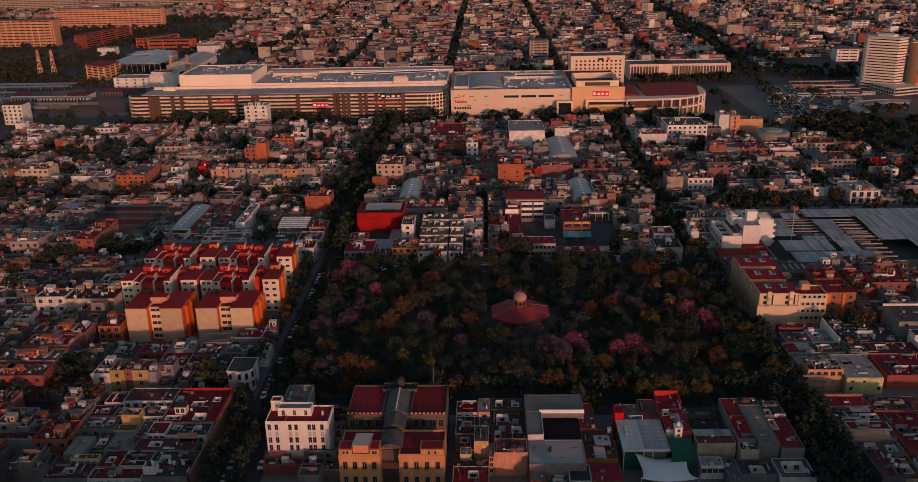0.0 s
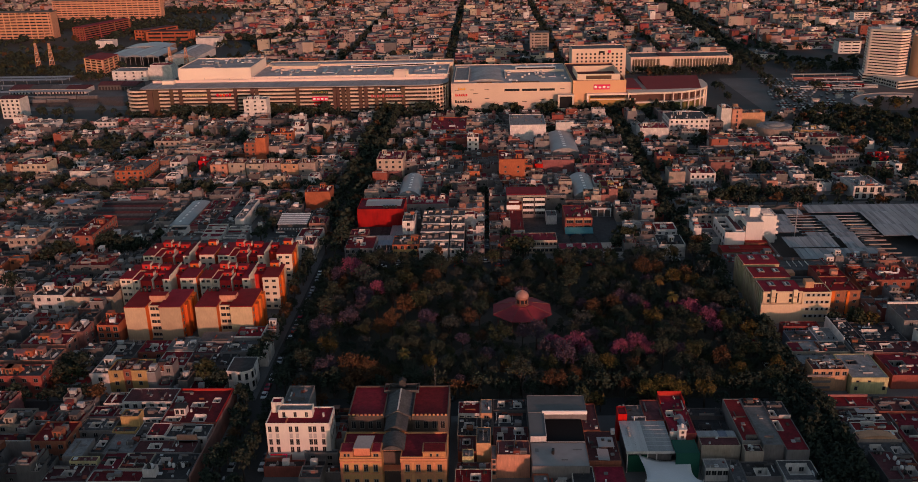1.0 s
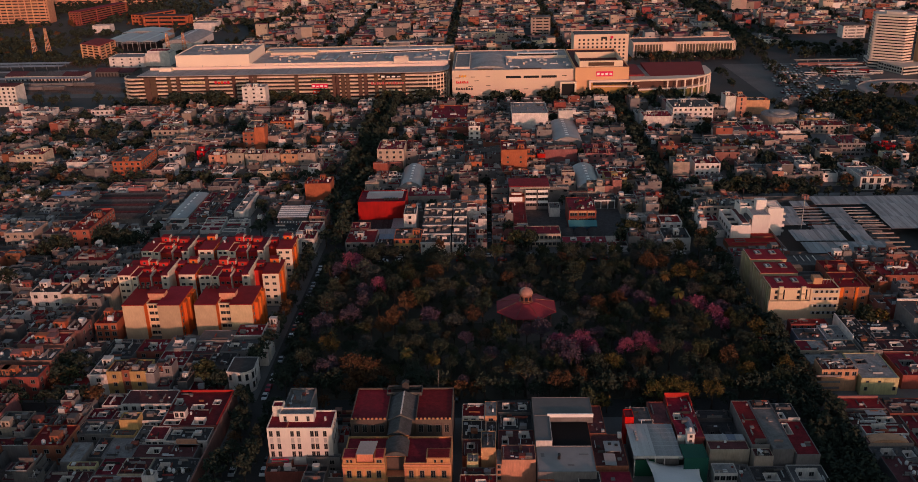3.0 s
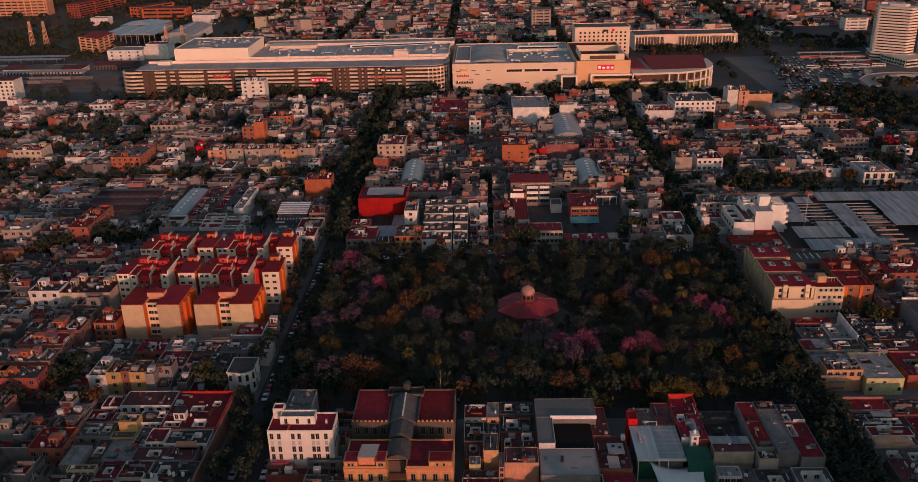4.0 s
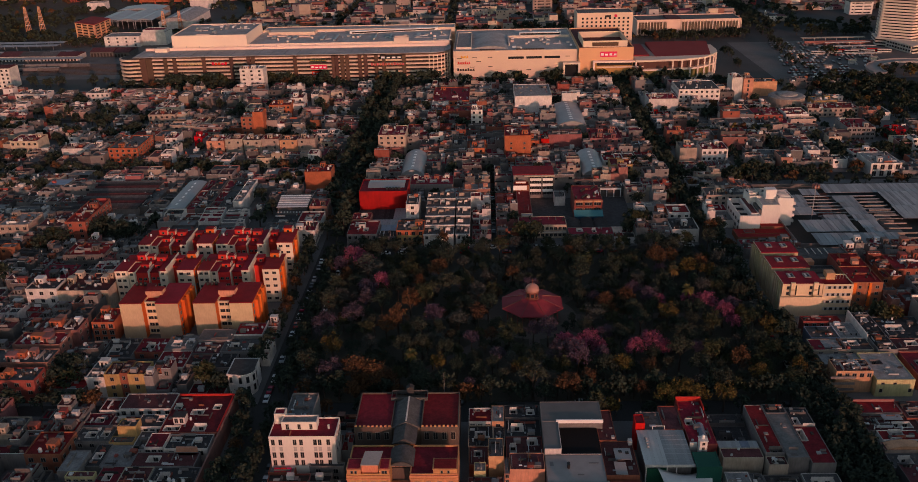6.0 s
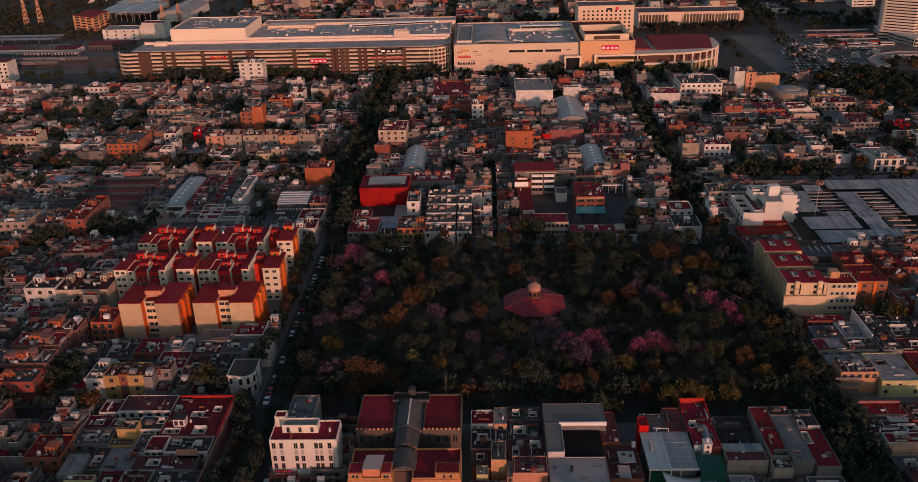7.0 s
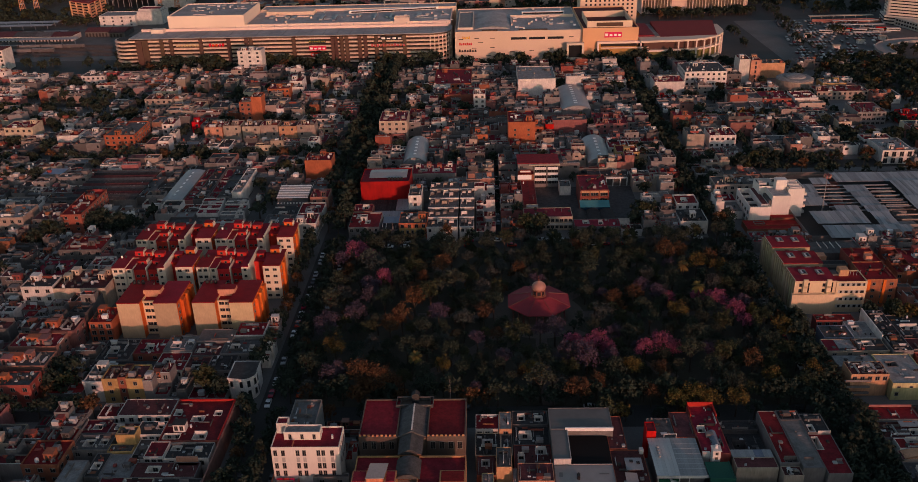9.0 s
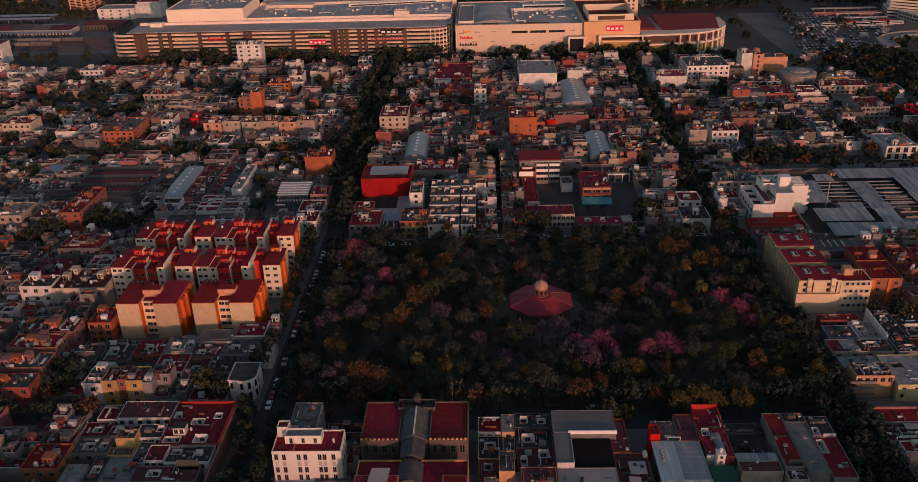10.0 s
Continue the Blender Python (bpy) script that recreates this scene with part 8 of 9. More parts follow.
for x, n in ((106.8, 2), (115.2, 2)):
    part("balcony_tower", MB().box(x + 1.5, 312.5, 8.3, x + 3.1, 313.22, 13.9), APGOLD, t)
    part("balcony_slot", MB().box(x + 3.15, 313.1, 8.4, x + 3.9, 313.236, 12.5), M_GLASS, t)
    for z in (9.2, 11.5):
        window(t, x + 0.7, 313.24, z, "f", 0.9, 1.2, 0)
        part("balcony_front", MB().box(x + 1.7, 312.3, z - 0.9, x + 2.9, 312.49, z - 0.2), APCREAM, t)
part("right_block", MB().shell(120.4, 313.2, 0.15, 131.4, 322, 12.4, 0.4), APGOLD, t)
part("right_roof", MB().box(120.6, 313.4, 12.1, 131.2, 321.8, 12.42), APROOF, t)
for fl in range(4):
    z = 1.2 + fl * 2.95
    part("window_band", MB().box(121.2, 313.1, z + 0.9, 130.8, 313.19, z + 2.1), M_SHUTTER, t, "weathered band of shutters and panes")
    for q in range(5):
        window(t, 122.3 + q * 1.9 + (fl % 2) * 0.3, 313.1, z + 1.5, "f", (0.8, 1.2, 0.6, 1.0, 0.7)[(q + fl) % 5], 0.95, 0)
part("stair_roof", MB().box(120.6, 318.4, 12.42, 122.8, 321.6, 13.2), ROOFS["mid"], t)
part("roof_room", MB().box(122.9, 318, 12.42, 126.2, 321.4, 15), WALLS["peach"], t, "peach rooftop room")
for q in range(4):
    part("roof_frame", MB().box(127 + q * 1.2, 318.6, 12.42, 127.1 + q * 1.2, 318.75, 14.6), M_STEEL, t)
ob = part("orange_block", MB().shell(132.2, 316.6, 0.15, 143.8, 331, 11.4, 0.4), WALLS["brick"], t)
part("orange_roof", MB().box(132.4, 316.8, 11.1, 143.6, 330.8, 11.42), APROOF, ob)
part("orange_bay", MB().box(132.6, 316.2, 6.8, 134.0, 316.58, 11.6).box(138.6, 316.2, 2, 139.6, 316.58, 11.6), ORANGE, ob)
ob = part("rear_block", MB().shell(133.2, 331.02, 0.15, 144.4, 344, 10.9, 0.4), WALLS["brick"], t)
part("rear_roof", MB().box(133.4, 331.2, 10.6, 144.2, 343.8, 10.92), APROOF, ob)
part("roof_room", MB().box(138.6, 333.4, 10.92, 141.2, 335.8, 12.8), WALLS["peach"], ob)
for x, y, w, d in ((134, 337, 4, 0.2), (140, 338.6, 3.6, 0.2), (136.4, 340, 0.2, 3), (135, 324, 6, 0.18), (141.8, 319, 0.18, 6), (134, 333, 0.18, 3)):
    part("roof_wall", MB().box(x, y, 10.9, x + w, y + d, 12.2), WALLS["brick"], ob)
part("court_block", MB().shell(122, 344.2, 0.15, 143, 355.6, 8.6, 0.35), WALLS["dim"], t)
part("court_roof", MB().box(122.2, 344.4, 8.3, 142.8, 355.4, 8.64), ROOFS["mid"], t)
for q in range(4):
    part("roof_frame", MB().box(127.6 + q * 2.6, 349, 8.64, 127.8 + q * 2.6, 354.6, 9.1), WALLS["white"], t)
part("court_room", MB().box(123.4, 340.4, 0.15, 126.8, 344, 9.4), WALLS["peach"], t)
part("court_range", MB().shell(121, 334.6, 0.15, 133, 338, 8.6, 0.3), WALLS["ash"], t)
part("court_range_roof", MB().box(121.2, 334.8, 8.3, 132.8, 337.8, 8.64), ROOFS["dark"], t)
part("court_link", MB().shell(121, 324, 0.15, 132, 334.4, 7.4, 0.3), WALLS["dim"], t)
part("court_link_roof", MB().box(121.2, 324.2, 7.1, 131.8, 334.2, 7.44), ROOFS["dark"], t)
for fl in range(4):
    for q in range(3):
        window(t, 135.4 + q * 3.2, 316.6, 2.0 + fl * 2.6, "f", (1.0, 0.7, 1.2)[q], 1.1)
for q in range(6):
    water_tank(134 + 1.75 * q, 321 + (q * 2.7) % 8, 11.42, 0.7)
building("brick_house", 160, 364, 168, 371, 5.5, "dim", "red", "brick house with white roof walls", sides="f")
building("brick_house", 170, 362, 180, 370, 5.5, "pink", "red", "brick house with red roofs", sides="f")
building("red_roof_house", 158, 338, 176, 352, 6.5, "brick", "red", "low house with wide red roofs", sides="f", rooms=2)

# ================= filler houses =================

def free_runs(x0, y0, x1, y1):
    """The stretches of x0..x1 that no named building takes up between y0 and y1."""
    cuts = sorted((a, c) for a, b0, c, d in RESERVED if a < x1 and c > x0 and b0 < y1 - 0.5 and d > y0 + 0.5)
    runs, x = [], x0
    for a, c in cuts:
        if a - x > 3.5:
            runs.append((x, a - 0.15))
        x = max(x, c + 0.15)
    if x1 - x > 3.5:
        runs.append((x, x1))
    return runs


def lots(x0, y0, x1, y1, deep=10.0, wide=(5.0, 9.0)):
    n = max(1, round((y1 - y0) / deep))
    dy = (y1 - y0) / n
    for r in range(n):
        for a, c in free_runs(x0, y0 + r * dy, x1, y0 + (r + 1) * dy):
            x = a
            while x < c - 1:
                w = rng.uniform(*wide) * (1.7 if rng.random() < 0.18 else 1.0)
                if c - x - w < wide[0]:
                    w = c - x
                yield x, y0 + r * dy, x + w, y0 + (r + 1) * dy, r, n
                x += w


def height():
    return rng.choice((3.2, 3.4, 5.6, 5.8, 5.9, 6.0, 6.2, 6.3, 8.4, 8.8)) + rng.uniform(-0.4, 0.4)


def volumes(x0, y0, x1, y1, top, cuts=2):
    """The wings of one house, cut from its lot, at their own heights, with a patio left open here and there."""
    rects = [(x0, y0, x1, y1)]
    for k in range(cuts):
        rects.sort(key=lambda r: (r[0] - r[2]) * (r[3] - r[1]))
        a, c, e, g = rects.pop(0)
        u = rng.uniform(0.33, 0.67)
        if (e - a) > (g - c) * rng.uniform(0.7, 1.4):
            m = a + (e - a) * u
            rects += [(a, c, m - 0.02, g), (m + 0.02, c, e, g)]
        else:
            m = c + (g - c) * u
            rects += [(a, c, e, m - 0.02), (a, m + 0.02, e, g)]
    out = []
    for k, r in enumerate(rects):
        if k and rng.random() < 0.2:
            continue
        h = top if k == 0 else max(2.6, top + rng.choice((-2.7, -2.7, -1.0, -0.4, 0, 0.3, 2.4)))
        out.append((*r, h))
    return out


def rooftop(a, c, e, g, h):
    """Where a rooftop room and small clutter stand on one roof."""
    room = None
    if rng.random() < 0.4 and e - a > 3.4 and g - c > 3.4:
        rw, rd = rng.uniform(1.8, min(3.4, e - a - 1)), rng.uniform(1.8, min(3.4, g - c - 1))
        rx, ry = rng.uniform(a + 0.3, e - rw - 0.3), rng.uniform(c + 0.3, g - rd - 0.3)
        room = (rx, ry, rx + rw, ry + rd, h + rng.uniform(1.9, 2.5))
    bits = []
    for k in range(rng.choice((3, 4, 5, 6, 8))):
        bw, bd, bh = rng.choice(BITS)
        if e - a > bw + 0.8 and g - c > bd + 0.8:
            bx, by = rng.uniform(a + 0.3, e - bw - 0.3), rng.uniform(c + 0.3, g - bd - 0.3)
            bits.append((bx, by, bx + bw, by + bd, h + bh))
    return room, bits


WALLPICK = ["grey", "dim", "ash", "pink", "sand", "grey", "brick", "dim", "pink", "grey", "dim", "white", "white", "sand", "grey", "ash"]
ROOFPICK = ["red", "mid", "dark", "red", "mid", "brown", "red", "dark", "red", "light", "dark", "red"]
house_count = [0]


def coping(a, c, e, g, z):
    """Pale cement along some edges of a parapet, and here and there a wash line's wall on the roof."""
    if rng.random() < 0.5:
        COPING.box(a, c - 0.03, z, e, c + 0.2, z + 0.07)
    if rng.random() < 0.3:
        COPING.box(a - 0.02, c + 0.21, z, a + 0.18, g, z + 0.07)
    if rng.random() < 0.3 and e - a > 2.5 and g - c > 3:
        x, y = rng.uniform(a + 0.4, e - 1.8), rng.uniform(c + 0.6, g - 1)
        COPING.box(x, y, z - 0.95, x + rng.uniform(0.8, 1.5), y + 0.15, z + rng.uniform(0.2, 0.9))


def filler_house(x0, y0, x1, y1):
    """A town house: one wall mesh of stepped wings, roofs of its own felt, rooftop rooms, uneven openings and tanks."""
    house_count[0] += 1
    wall, roof = rng.choice(WALLPICK), rng.choice(ROOFPICK)
    if x0 < -82:
        wall, roof = rng.choice(("dim", "ash", "dim", "pink", "grey", "dim", "ash", "white")), rng.choice(("maroon", "red", "brown", "dark", "maroon", "mid"))
    top = height() * (0.75 if x0 > 100 else 0.85)
    words = {"dim": "dark-walled", "sand": "sandy"}.get(wall, wall)
    t = thing("house", (x0 + x1) / 2, (y0 + y1) / 2, 0.15, f"{words} plastered town house with a flat {roof} roof", "house", "town houses")
    vols = volumes(x0 + 0.03, y0, x1 - 0.03, y1, top, 3)
    other = rng.choice((roof, rng.choice(ROOFPICK)))
    wb, rb, panes = MB().box(x0 + 0.06, y0 + 0.03, 0.14, x1 - 0.06, y1 - 0.03, 0.3), MB(), []
    for k, (a, c, e, g, h) in enumerate(vols):
        lip = rng.choice((0.2, 0.3, 0.5, 0.8))
        wb.shell(a, c, 0.15, e, g, h, lip, 0.14)
        rb.box(a + 0.14, c + 0.14, h - 0.2, e - 0.14, g - 0.14, h, k % 2)
        coping(a, c, e, g, h + lip)
        if k and rng.random() < 0.35 and e - a > 2.2:
            # a taller screen wall along one edge
            wb.box(a, g - 0.3, h - 0.05, e, g - 0.15, h + rng.uniform(0.9, 1.9))
        room, bits = rooftop(a, c, e, g, h)
        if room and k < 2:
            p, q, r_, s_, z = room
            part("roof_room", roof_room_mesh(p, q, r_, s_, h, z), [WALLS[rng.choice((wall, wall, "grey", "brick", "white", "dim"))], M_DOOR], t)
        for p, q, r_, s_, z in bits:
            CLUTTER.box(p, q, h, r_, s_, z)
        if k < 2 and rng.random() < 0.8:
            panes.append((a, c, e, h))
        if k == 0 and rng.random() < 0.8 and e - a > 2 and g - c > 2:
            water_tank(rng.uniform(a + 0.9, e - 0.9), rng.uniform(c + 0.9, g - 0.9), h, rng.uniform(0.8, 1.05))
    body = part("wall", wb, WALLS[wall], t)
    part("roof", rb, [ROOFS[roof], ROOFS[other]], t)
    for a, c, e, h in panes:
        w = rng.choice((0.8, 1.0, 1.3, 1.9))
        n = max(1, int((e - a) / (w + rng.uniform(1.0, 2.2))))
        for m in range(n):
            if rng.random() < 0.6:
                window(body, a + (e - a) * (m + rng.uniform(0.35, 0.65)) / n, c, h - rng.uniform(1.3, 1.7), "f", w, rng.choice((0.9, 1.2, 1.6)))


TREE_SPOTS = []


def lone_house(x0, y0, x1, y1, vols, panes):
    """A small house further off, all in one mesh: wings with parapets, roofs, windows and a rooftop room."""
    wall, roof = rng.choice(WALLPICK), rng.choice(ROOFPICK)
    b = MB().box(x0 + 0.06, y0 + 0.03, 0.09, x1 - 0.06, y1 - 0.03, 0.3)
    for k, (a, c, e, g, h) in enumerate(vols):
        lip = rng.uniform(0.25, 0.9)
        b.shell(a, c, 0.1, e, g, h, lip, 0.18)
        coping(a, c, e, g, h + lip)
        b.add([(a + 0.18, c + 0.18, h), (e - 0.18, c + 0.18, h), (e - 0.18, g - 0.18, h), (a + 0.18, g - 0.18, h)], [(0, 1, 2, 3)], 1)
        room, bits = rooftop(a, c, e, g, h)
        if room:
            p, q, r_, s_, z = room
            b.box(p, q, h - 0.02, r_, s_, z)
        for p, q, r_, s_, z in bits:
            CLUTTER.box(p, q, h, r_, s_, z)
        n = max(1, int((e - a) / 3.0))
        for m in range(n):
            for z in [h - 1.4 - 2.9 * w for w in range(max(1, int(h / 2.9)))][:3]:
                if rng.random() < panes:
                    x, hw = a + (e - a) * (m + rng.uniform(0.35, 0.65)) / n, rng.choice((0.35, 0.5, 0.6, 0.9))
                    b.box(x - hw, c - 0.04, z - 0.6, x + hw, c + 0.03, z + rng.choice((0.3, 0.6, 0.8)), 2)
    words = {"dim": "dark-walled", "sand": "sandy"}.get(wall, wall)
    single("small_house", b, [WALLS[wall], ROOFS[roof], M_GLASS], f"{words} town house with a flat {roof} roof between close neighbours", "house", "town houses", org=((x0 + x1) / 2, (y0 + y1) / 2, 0.1))


def stuff_houses(name, areas, wallmat, windows=True, plain=False, deep=10.0, wide=(5.0, 9.0), tall=0.04, gap=0.0, low=1.0, roofmat=None, panes=0.36, singles=0):
    """Many houses in one joined sheet of walls, roofs and windows."""
    wb, rb, gb = MB(), MB(), MB()
    made = 0
    for ar in areas:
        for x0, y0, x1, y1, r, n in (ar[4] if len(ar) > 4 else lots(*ar, deep, wide)):
            if rng.random() < gap:
                TREE_SPOTS.append(((x0 + x1) / 2, (y0 + y1) / 2))
                continue
            top = height() * low + (rng.choice((3, 6, 9)) if rng.random() < tall else 0)
            vols = volumes(x0 + 0.03, y0, x1 - 0.03, y1, top, 1 if plain else 2)
            if made < singles:
                made += 1
                lone_house(x0, y0, x1, y1, vols, panes)
                continue
            for k, (a, c, e, g, h) in enumerate(vols):
                if plain:
                    wb.add([(a, c, 0.1), (e, c, 0.1), (e, g, 0.1), (a, g, 0.1), (a, c, h - 0.02), (e, c, h - 0.02), (e, g, h - 0.02), (a, g, h - 0.02)],
                           [(0, 1, 5, 4), (1, 2, 6, 5), (2, 3, 7, 6), (3, 0, 4, 7), (4, 5, 6, 7)])
                else:
                    lip = rng.uniform(0.25, 0.9)
                    wb.shell(a, c, 0.1, e, g, h, lip, 0.18)
                    coping(a, c, e, g, h + lip)
                rb.add([(a + 0.18, c + 0.18, h), (e - 0.18, c + 0.18, h), (e - 0.18, g - 0.18, h), (a + 0.18, g - 0.18, h)], [(0, 1, 2, 3)])
                room, bits = rooftop(a, c, e, g, h)
                if room:
                    p, q, r_, s_, z = room
                    wb.box(p, q, h - 0.02, r_, s_, z)
                    if rng.random() < 0.5:
                        CLUTTER.cone((p + r_) / 2, (q + s_) / 2, z, z + 1.3, 0.5, 0.45, 7)
                if not plain:
                    for p, q, r_, s_, z in bits:
                        CLUTTER.box(p, q, h, r_, s_, z)
                if windows and (k == 0 or not plain):
                    n = max(1, int((e - a) / 3.0))
                    for m in range(n):
                        for z in [h - 1.4 - 2.9 * w for w in range(max(1, int(h / 2.9)))][:3]:
                            if rng.random() < panes:
                                x = a + (e - a) * (m + rng.uniform(0.3, 0.7)) / n
                                if plain:
                                    gb.add([(x - 0.7, c - 0.05, z - 0.6), (x + 0.7, c - 0.05, z - 0.6), (x + 0.7, c - 0.05, z + 0.6), (x - 0.7, c - 0.05, z + 0.6)], [(0, 1, 2, 3)])
                                else:
                                    hw = rng.choice((0.35, 0.5, 0.6, 0.9))
                                    gb.box(x - hw, c - 0.04, z - 0.6, x + hw, c + 0.03, z + rng.choice((0.3, 0.6, 0.8)))
    t = thing(name, 0, 0, 0, "dense low houses with flat roofs and rooftop rooms", "houses", kind="stuff")
    tagged(part("walls", wb, wallmat, t), kind="stuff")
    tagged(part("roofs", rb, roofmat or M_MANYROOF, t), kind="stuff")
    if windows:
        tagged(part("windows", gb, M_GLASS, t), kind="stuff")


NEAR = [(-200, 205, -82.6, 249.5), (-65.8, 205, 87.6, 245.5), (120.5, 205, 160, 245.5), (-67.6, 381.5, -2.1, 412), (0.3, 381.5, 90.6, 412),
        (105.5, 258.5, 180, 300), (-190, 258.5, -80, 300), (105.5, 300, 200, 374), (-200, 300, -85.4, 381)]
rest = []
for ar in NEAR:
    for lot in lots(*ar):
        if house_count[0] < 270:
            filler_house(*lot[:4])
        else:
            rest.append(lot)

stuff_houses("town_houses_middle", [(0, 0, 0, 0, rest), (-67.6, 412, -2.1, 462), (0.3, 412, 90.6, 462), (-67.6, 469.5, 90.6, 561), (-68.6, 572.5, 90.6, 673),
             (133, 446, 330, 461.5), (98.5, 400, 130, 461.5), (-300, 258.5, -200, 381), (200, 258.5, 260, 374)], M_MANYWALL, tall=0.0, gap=0.13, low=0.92, deep=11, wide=(5.5, 12), singles=290)
stuff_houses("town_houses_among_trees", [(-380, 494.5, -86.4, 597), (-368, 606.5, -88.4, 673), (102.5, 474.5, 186, 587), (104.5, 594.5, 186, 673)],
             M_MANYWALL, tall=0.0, gap=0.33, low=0.92, deep=13, wide=(7, 15))
stuff_houses("houses_in_gardens", [(186, 474.5, 330, 587), (186, 594.5, 260, 673)], M_MANYWALL, tall=0.0, gap=0.58, low=0.8, deep=14, wide=(8, 16))
stuff_houses("sheds_and_low_houses", [(-300, 381, -85.4, 481)], M_LOWWALL, deep=17, wide=(4.5, 9), tall=0.0, gap=0.1, low=0.72, roofmat=M_GREYROOF, panes=0.3)
far = []
for by in range(930, 2300, 82):
    for bx in range(-1450, 1150, 118):
        cx, ax = bx + 59, 273 + (by - 917) * 0.045
        if (cx < -300 and by < 1120) or (cx < -420 and by < 1560) or (cx > 300 and by < 1000):
            continue
        if bx + 106 > ax - 15 and bx < ax + 15:
            far += [(p, by, q, by + 70) for p, q in ((bx, ax - 15), (ax + 15, bx + 106)) if q - p > 12]
        else:
            far.append((bx, by, bx + 106, by + 70))
stuff_houses("town_houses_far", far, M_FARWALL, windows=True, plain=True, deep=13, wide=(8, 18), tall=0.12, gap=0.16)
# Unseen flats added behind the camera; each height sets how far shadow reaches.
for k, (bx, bw, hh) in enumerate(((-178, 26, 9.4), (-150, 30, 10), (-118, 24, 9.6), (-92, 20, 9.2), (-70, 20, 9), (-48, 26, 10.4), (-20, 28, 12.6), (10, 26, 8.0), (38, 26, 12.4), (66, 28, 14.6), (96, 24, 15.2), (122, 30, 15.6), (155, 22, 15), (180, 34, 15.4))):
    building("street_flats", bx, 148, bx + bw, 162, hh + (6.3 if bx <= -70 else 1.3), ("sand", "grey", "cream")[k % 3], "mid", "plain unseen flats added to shade the near blocks", "apartment block", sides="", step=4.5, rooms=1, tanks=1)
# Unseen plain houses added to close the town and cast shade.
stuff_houses("town_houses_behind", [(-260, y, 300, y + 42) for y in range(-62, 150, 52)], M_MANYWALL, windows=False, plain=True, deep=14, wide=(9, 16), tall=0.0)
tagged(single("parapet_copings", COPING, surface("coping", C_WHITE, by="island", bump=0, rnd=0.2, island=[C_WHITE, (0.5, 0.49, 0.47), C_GREY, C_SAND, (0.4, 0.38, 0.36), C_PINK]),
       "pale cement copings and low walls on the roofs", "coping"), kind="stuff")
tagged(single("roof_clutter", CLUTTER, surface("clutter", C_GREY, by="island", bump=0, rnd=0.3, island=[(0.55, 0.55, 0.55), C_GREY, C_DIM, (0.5, 0.5, 0.48), C_BRICK, C_GREY, (0.03, 0.03, 0.03), C_DIM, C_GREY]),
       "small tanks, sheets and walls on the roofs", "roof clutter"), kind="stuff")

# ================= trees =================
def crown(seed, n=1500, rx=3.7, rz=2.9, leaf=0.26, lobes=36, taper=0.6):
    """A crown of leaf clumps gathered in lobes, with gaps between; the leaves lie more flat than upright."""
    r = random.Random(seed)
    b = MB()
    cs = []
    for k in range(lobes):
        a, q = r.uniform(0, 2 * math.pi), math.sqrt(r.random())
        up = r.uniform(-0.55, 0.85)
        wide = 0.8 * (1.0 - taper * max(0.0, up))
        cs.append((rx * wide * q * math.cos(a), rx * wide * q * math.sin(a), rz * up * (1.1 - 0.5 * q), r.uniform(0.13, 0.32) * rx))
    for k in range(n):
        cx, cy, cz, cr = cs[int(lobes * (k / n) ** 0.9) % lobes]
        d = Vector((r.gauss(0, 1), r.gauss(0, 1), r.gauss(0.3, 1))).normalized()
        p = Vector((cx, cy, cz)) + d * cr * r.uniform(0.35, 1.2)
        nrm = (d * 0.5 + Vector((r.gauss(0, 0.6), r.gauss(0, 0.6), r.gauss(0.55, 0.5)))).normalized()
        u = nrm.orthogonal().normalized()
        v = nrm.cross(u)
        s = leaf * r.uniform(0.45, 1.15)
        a = r.uniform(0, 6.28)
        u, v = (u * math.cos(a) + v * math.sin(a)) * s, (v * math.cos(a) - u * math.sin(a)) * s * 0.7
        b.add([p - u, p - v * 0.8 + u * 0.1, p + u, p + v], [(0, 1, 2, 3)])
    return b


def trunk_mb(seed, h=4.0):
    r = random.Random(seed)
    b = MB().cone(0, 0, -0.2, h, 0.3, 0.18, 7)
    for k in range(5):
        a = k * 1.26 + r.uniform(-0.3, 0.3)
        b.cone(0.1 * math.cos(a), 0.1 * math.sin(a), h * r.uniform(0.6, 0.95), h + r.uniform(1.0, 2.4), 0.13, 0.04, 5, tip=(1.7 * math.cos(a), 1.7 * math.sin(a)))
    return b


CROWNS = {k: [crown(10 * i + q, taper=(0.2, 0.75, 0.5)[q % 3]).mesh("crown", LEAF[k]) for q in range(nv)]
          for i, (k, nv) in enumerate((("green", 7), ("olive", 4), ("grey", 3), ("yellow", 3), ("rust", 3), ("pink", 3), ("mauve", 3)))}
TRUNKS = [trunk_mb(s).mesh("trunk", M_BARK) for s in range(4)]
TREELABEL = {"green": "dark green broad-leaved tree with an uneven crown", "olive": "olive-green park tree with a loose crown", "grey": "grey-green park tree with fine foliage",
             "yellow": "broad-leaved tree with yellowing leaves", "rust": "tree with sparse rust-brown foliage",
             "pink": "jacaranda-like tree in pink blossom", "mauve": "tree with thin mauve blossom"}


